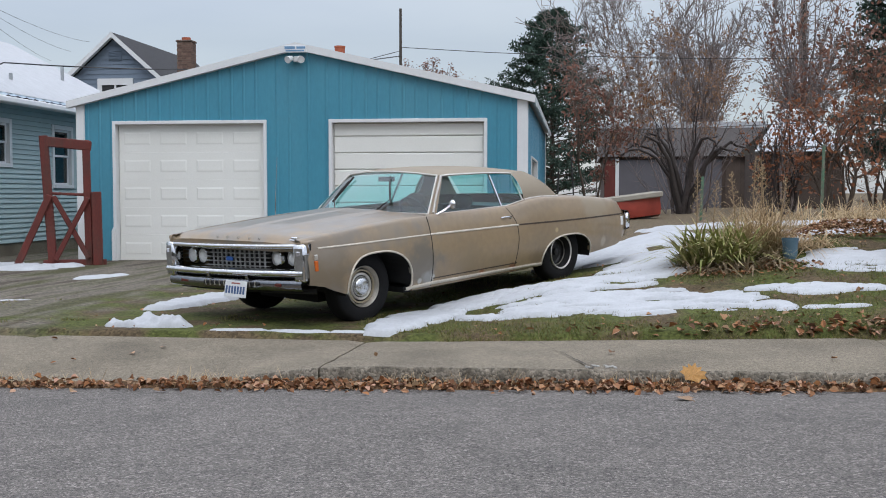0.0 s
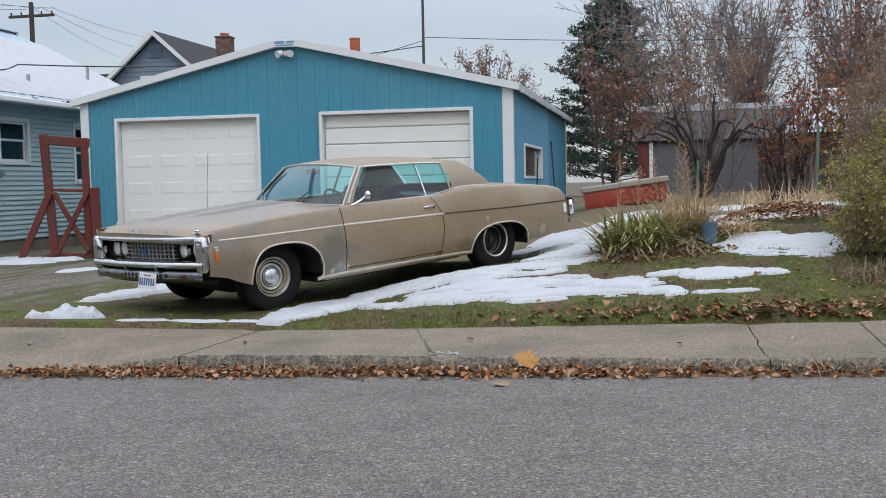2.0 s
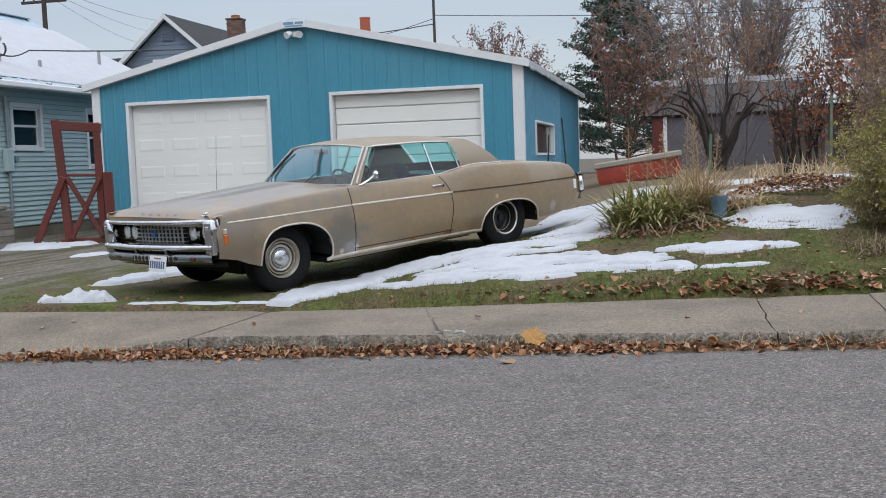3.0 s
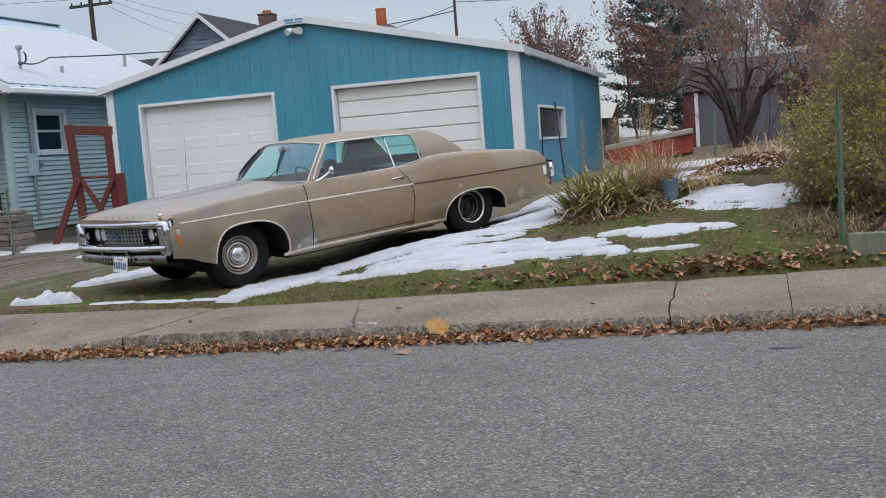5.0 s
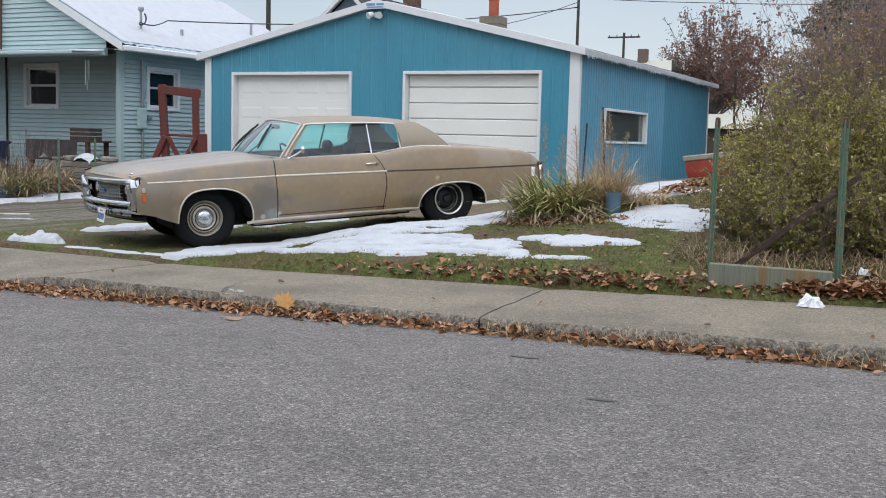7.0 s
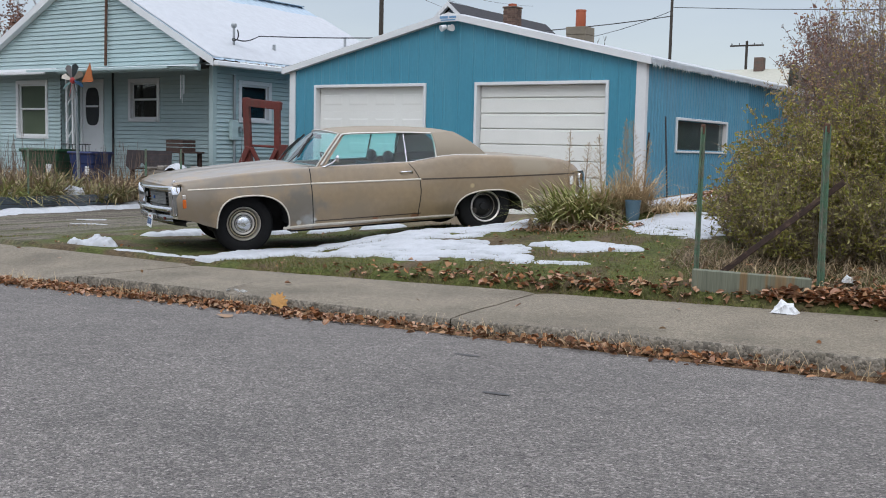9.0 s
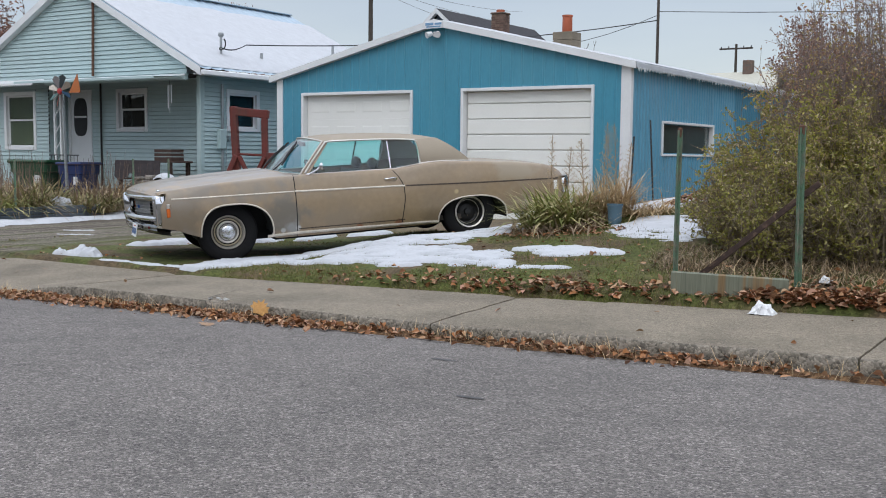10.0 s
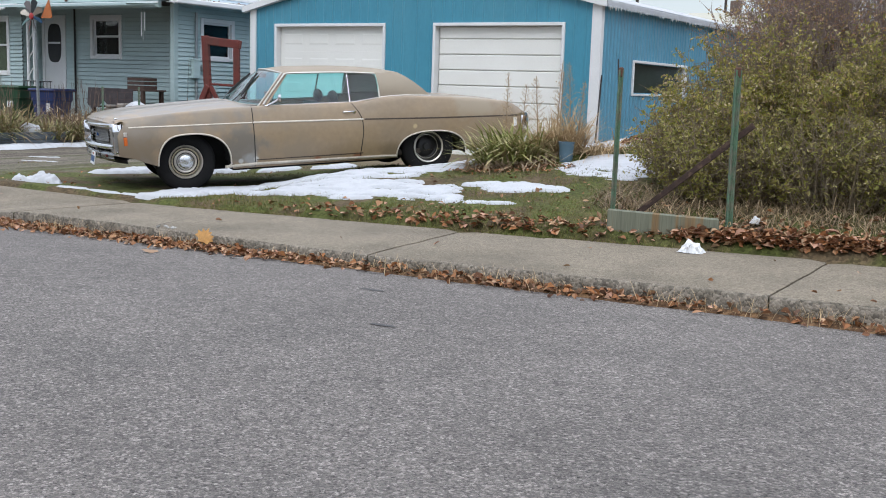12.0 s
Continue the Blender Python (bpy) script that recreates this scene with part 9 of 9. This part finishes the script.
# ---------------------------------------------------------------- grass
r = np.random.default_rng(81)
n = 90000
gx_, gy_ = r.uniform(-6.5, 6.5, n), 8.24 + 5.2 * r.random(n) ** 1.6
keep = np.array([fbm(a * 0.55, b * 0.55, 9.0) + 0.5 * fbm(a * 2.2, b * 2.2, 5.0) > (-0.12 if a > -2.2 else (0.05 if a > -3.6 else 0.28)) for a, b in zip(gx_, gy_)])
gx_, gy_ = gx_[keep], gy_[keep]
gp = np.array([(a, b, ground_z(a, b) - 0.004) for a, b in zip(gx_, gy_)])
gl = np.stack([r.normal(size=len(gp)) * 0.018, r.normal(size=len(gp)) * 0.018, r.uniform(0.012, 0.042, len(gp))], 1)
an = r.random(len(gp)) * 2 * math.pi
gs = np.stack([np.cos(an), np.sin(an), np.zeros(len(gp))], 1) * r.uniform(0.0025, 0.005, len(gp))[:, None]
tagged(new("grass", cloud("grass", np.stack([gp - gs, gp + gs, gp + gl], 1), 3, L_grass)), "short mossy winter grass", "grass", kind="stuff")

# ---------------------------------------------------------------- fallen leaves
r = np.random.default_rng(91)


def gutter(n, x0, x1, dens=None):
    out = []
    while len(out) < n:
        x = r.uniform(x0, x1)
        if dens and r.random() > dens(x):
            continue
        y = KERB_Y - 0.01 - abs(r.normal()) * (0.13 if x < 1.5 else 0.10)
        pile = 0.055 * max(0.0, 1 - (KERB_Y - y) / 0.3)
        out.append((x, y, road_z(x, y) + 0.01 + r.random() * pile))
    return np.array(out)


# matted brown debris along the gutter
M_mulch = material("matted leaf mould", (0.095, 0.055, 0.03), 0.95, var=0.5, scale=14, fine=70, bump=1.0, bump_scale=60, spec=0.2, second=(0.19, 0.115, 0.06), second_at=(0.48, 0.6), second_scale=26)
rows = []
for i in range(761):
    x = -9 + 0.025 * i
    wd_ = 0.13 + 0.07 * fbm(x * 0.9, 6.0) + 0.05 * fbm(x * 4.0, 2.0)
    hg = 0.030 + 0.022 * fbm(x * 1.3, 8.0) + 0.012 * fbm(x * 9.0, 5.0)
    rows.append([(x, KERB_Y + 0.03 - (wd_ + 0.03) * f, road_z(x, KERB_Y - wd_ * f) + (hg * k + 0.010 * fbm(x * 14, f * 6.0, 3.0) * (f < 1) if f < 1 else -0.01)) for f, k in ((0.0, 1.0), (0.25, 1.0), (0.5, 0.75), (0.8, 0.4), (1.0, 0.0))])
debris = single("gutter_debris", Mesh().grid(rows), M_mulch, "matted brown leaf mould in the gutter", "leaf litter", kind="stuff", smooth=70)
# dry straw growing out of the gutter
gs_ = []
for _ in range(2600):
    x = r.uniform(-6, 9.5)
    if fbm(x * 1.3, 3.0) + 0.25 > r.random() * 0.7:
        y = KERB_Y - 0.03 - abs(r.normal()) * 0.05
        gs_.append((x, y, road_z(x, y)))
tagged(new("gutter_straw", cloud("gutter_straw", blades(np.array(gs_), 0.17, 0.005, r, 0.35, 0.6), 4, L_straw)), "short dry straw growing along the gutter", "dry grass", kind="stuff")
heavy = lambda x: 0.45 + 0.55 * (0.5 + 0.5 * math.sin(x * 2.1)) * smoothstep(-6, -2, x) + (0.4 if -2.5 < x < 1.2 else 0.0) - 0.30 * smoothstep(1.5, 3.0, x)
tagged(new("gutter_leaves", cloud("gutter_leaves", leaf_faces(gutter(2700, -9, 10, heavy), 0.054, r, 0.66, 0.8, 0.4), 4, L_litter)), "brown and orange fallen leaves piled in the gutter", "fallen leaves", kind="stuff")
ed = []
while len(ed) < 1000:
    x = r.uniform(-0.6, 9.5)
    y = 8.27 + abs(r.normal()) * (0.15 if x < 3.4 else 0.26)
    if r.random() < smoothstep(0, 3.2, x) * 0.8 + 0.2:
        ed.append((x, y, ground_z(x, max(y, 8.27)) + 0.012 + r.random() * (0.02 if x < 4.3 else 0.05)))
for _ in range(1500):
    x, y = r.uniform(4.1, 8.0), 8.29 + abs(r.normal()) * 0.09
    ed.append((x, y, ground_z(x, max(y, 8.27)) + 0.015 + r.random() * 0.05))
tagged(new("lawn_edge_leaves", cloud("lawn_edge_leaves", leaf_faces(np.array(ed), 0.066, r, 0.72, 0.8, 0.3), 4, L_litter)), "dry leaves along the edge of the lawn", "fallen leaves", kind="stuff")
ed = []
for _ in range(1300):
    x, y = r.uniform(-5, 6), 8.3 + 4.5 * r.random() ** 1.5
    if r.random() > 0.10 + 0.9 * smoothstep(-1.0, 2.5, x):
        continue
    ed.append((x, y, ground_z(x, y) + 0.02))
ed = [p for p in ed if not any(((p[0] - b[0]) / b[2]) ** 2 + ((p[1] - b[1]) / b[3]) ** 2 < 1.3 for b in SNOW_AT)]
ed += [tuple(p) for p in scatter(320, 1.5, 10.35, 0.75, 0.25, r, 0.015)]
for p in scatter(1700, 2.9, 11.9, 0.8, 0.55, r):
    q = 1 - ((p[0] - 2.9) / 0.85) ** 2 - ((p[1] - 11.9) / 0.6) ** 2
    ed.append((p[0], p[1], p[2] + 0.01 + 0.2 * max(0.0, q) * r.uniform(0.6, 1.0)))
tagged(new("lawn_leaves", cloud("lawn_leaves", leaf_faces(np.array(ed), 0.042, r, 0.7, 0.75, 0.3), 4, L_litter)), "scattered dry leaves on the lawn", "fallen leaves", kind="stuff")
ed = []
for _ in range(24):
    x = r.uniform(-6, 9)
    p = walk_point(x, r.random())
    ed.append((p.x, p.y, p.z + 0.012))
tagged(new("stray_leaves", cloud("stray_leaves", leaf_faces(np.array(ed), 0.055, r, 0.7, 0.75, 0.25), 4, L_litter)), "single dry leaves on sidewalk and road", "fallen leaves", kind="stuff")


def maple_leaf(name, x, y, z, size, rot, mat, label):
    """A lobed leaf with a stalk."""
    me = Mesh()
    half = ((0.0, 0.56), (0.10, 0.34), (0.30, 0.42), (0.26, 0.24), (0.52, 0.26), (0.46, 0.10), (0.58, -0.02), (0.36, -0.10), (0.30, -0.28), (0.08, -0.24))
    out = [(x * size, y * size, 0.10 * size * abs(x) + 0.03 * size * math.sin(9 * y)) for x, y in half]
    out += [(-x * size, y * size, 0.14 * size * abs(x)) for x, y in half[:0:-1]]
    n = len(out)
    me.v.append((0, 0, 0.0))
    me.v += out
    for i in range(n):
        me.f.append((0, 1 + i, 1 + (i + 1) % n))
    me.tube([(0, -0.28 * size, 0), (0.02 * size, -0.55 * size, 0.01), (0.05 * size, -0.75 * size, 0.0)], 0.008 * size + 0.001, 5)
    return single(name, me, mat, label, "leaf", Matrix.Translation((x, y, z)) @ Euler([radians(q) for q in rot]).to_matrix().to_4x4())


M_yleaf = material("orange-yellow leaf", (0.50, 0.27, 0.085), 0.6, var=0.25, scale=30, fine=120, bump=0.1)
M_bleaf = material("pale brown leaf", (0.27, 0.17, 0.10), 0.7, var=0.2, scale=30, fine=120, bump=0.1)
maple_leaf("maple_leaf", 0.60, 6.74, 0.08, 0.165, (72, 14, 6), M_yleaf, "large orange-yellow maple leaf leaning on the kerb")
maple_leaf("maple_leaf", 0.50, 6.23, road_z(0.5, 6.23) + 0.012, 0.12, (8, 4, 40), M_bleaf, "pale brown leaf lying on the road")
maple_leaf("maple_leaf", 2.35, 8.28, 0.245, 0.17, (28, 6, 120), M_bleaf, "large pale brown leaf at the lawn's edge")
# oil stains and patches on the road
M_stain = material("dark stain", (0.07, 0.068, 0.068), 0.8, var=0.2, bump=0.3, bump_scale=150)
for x, y, rx, ry in ((3.76, 4.86, 0.10, 0.035), (2.94, 5.90, 0.12, 0.035)):
    me = Mesh()
    ring = []
    for i in range(24):
        a = 2 * math.pi * i / 24
        q = 0.8 + 0.35 * fbm(math.cos(a) * 1.5, math.sin(a) * 1.5, x)
        u, v = x + rx * q * math.cos(a), y + ry * q * math.sin(a)
        ring.append((u, v, road_z(u, v) + 0.006 * fbm(u * 0.8, v * 0.8) + 0.004))
    me.v += ring
    me.f.append(tuple(range(24)))
    single("oil_stain", me, M_stain, "small dark oil stain on the asphalt", "stain", kind="structure")
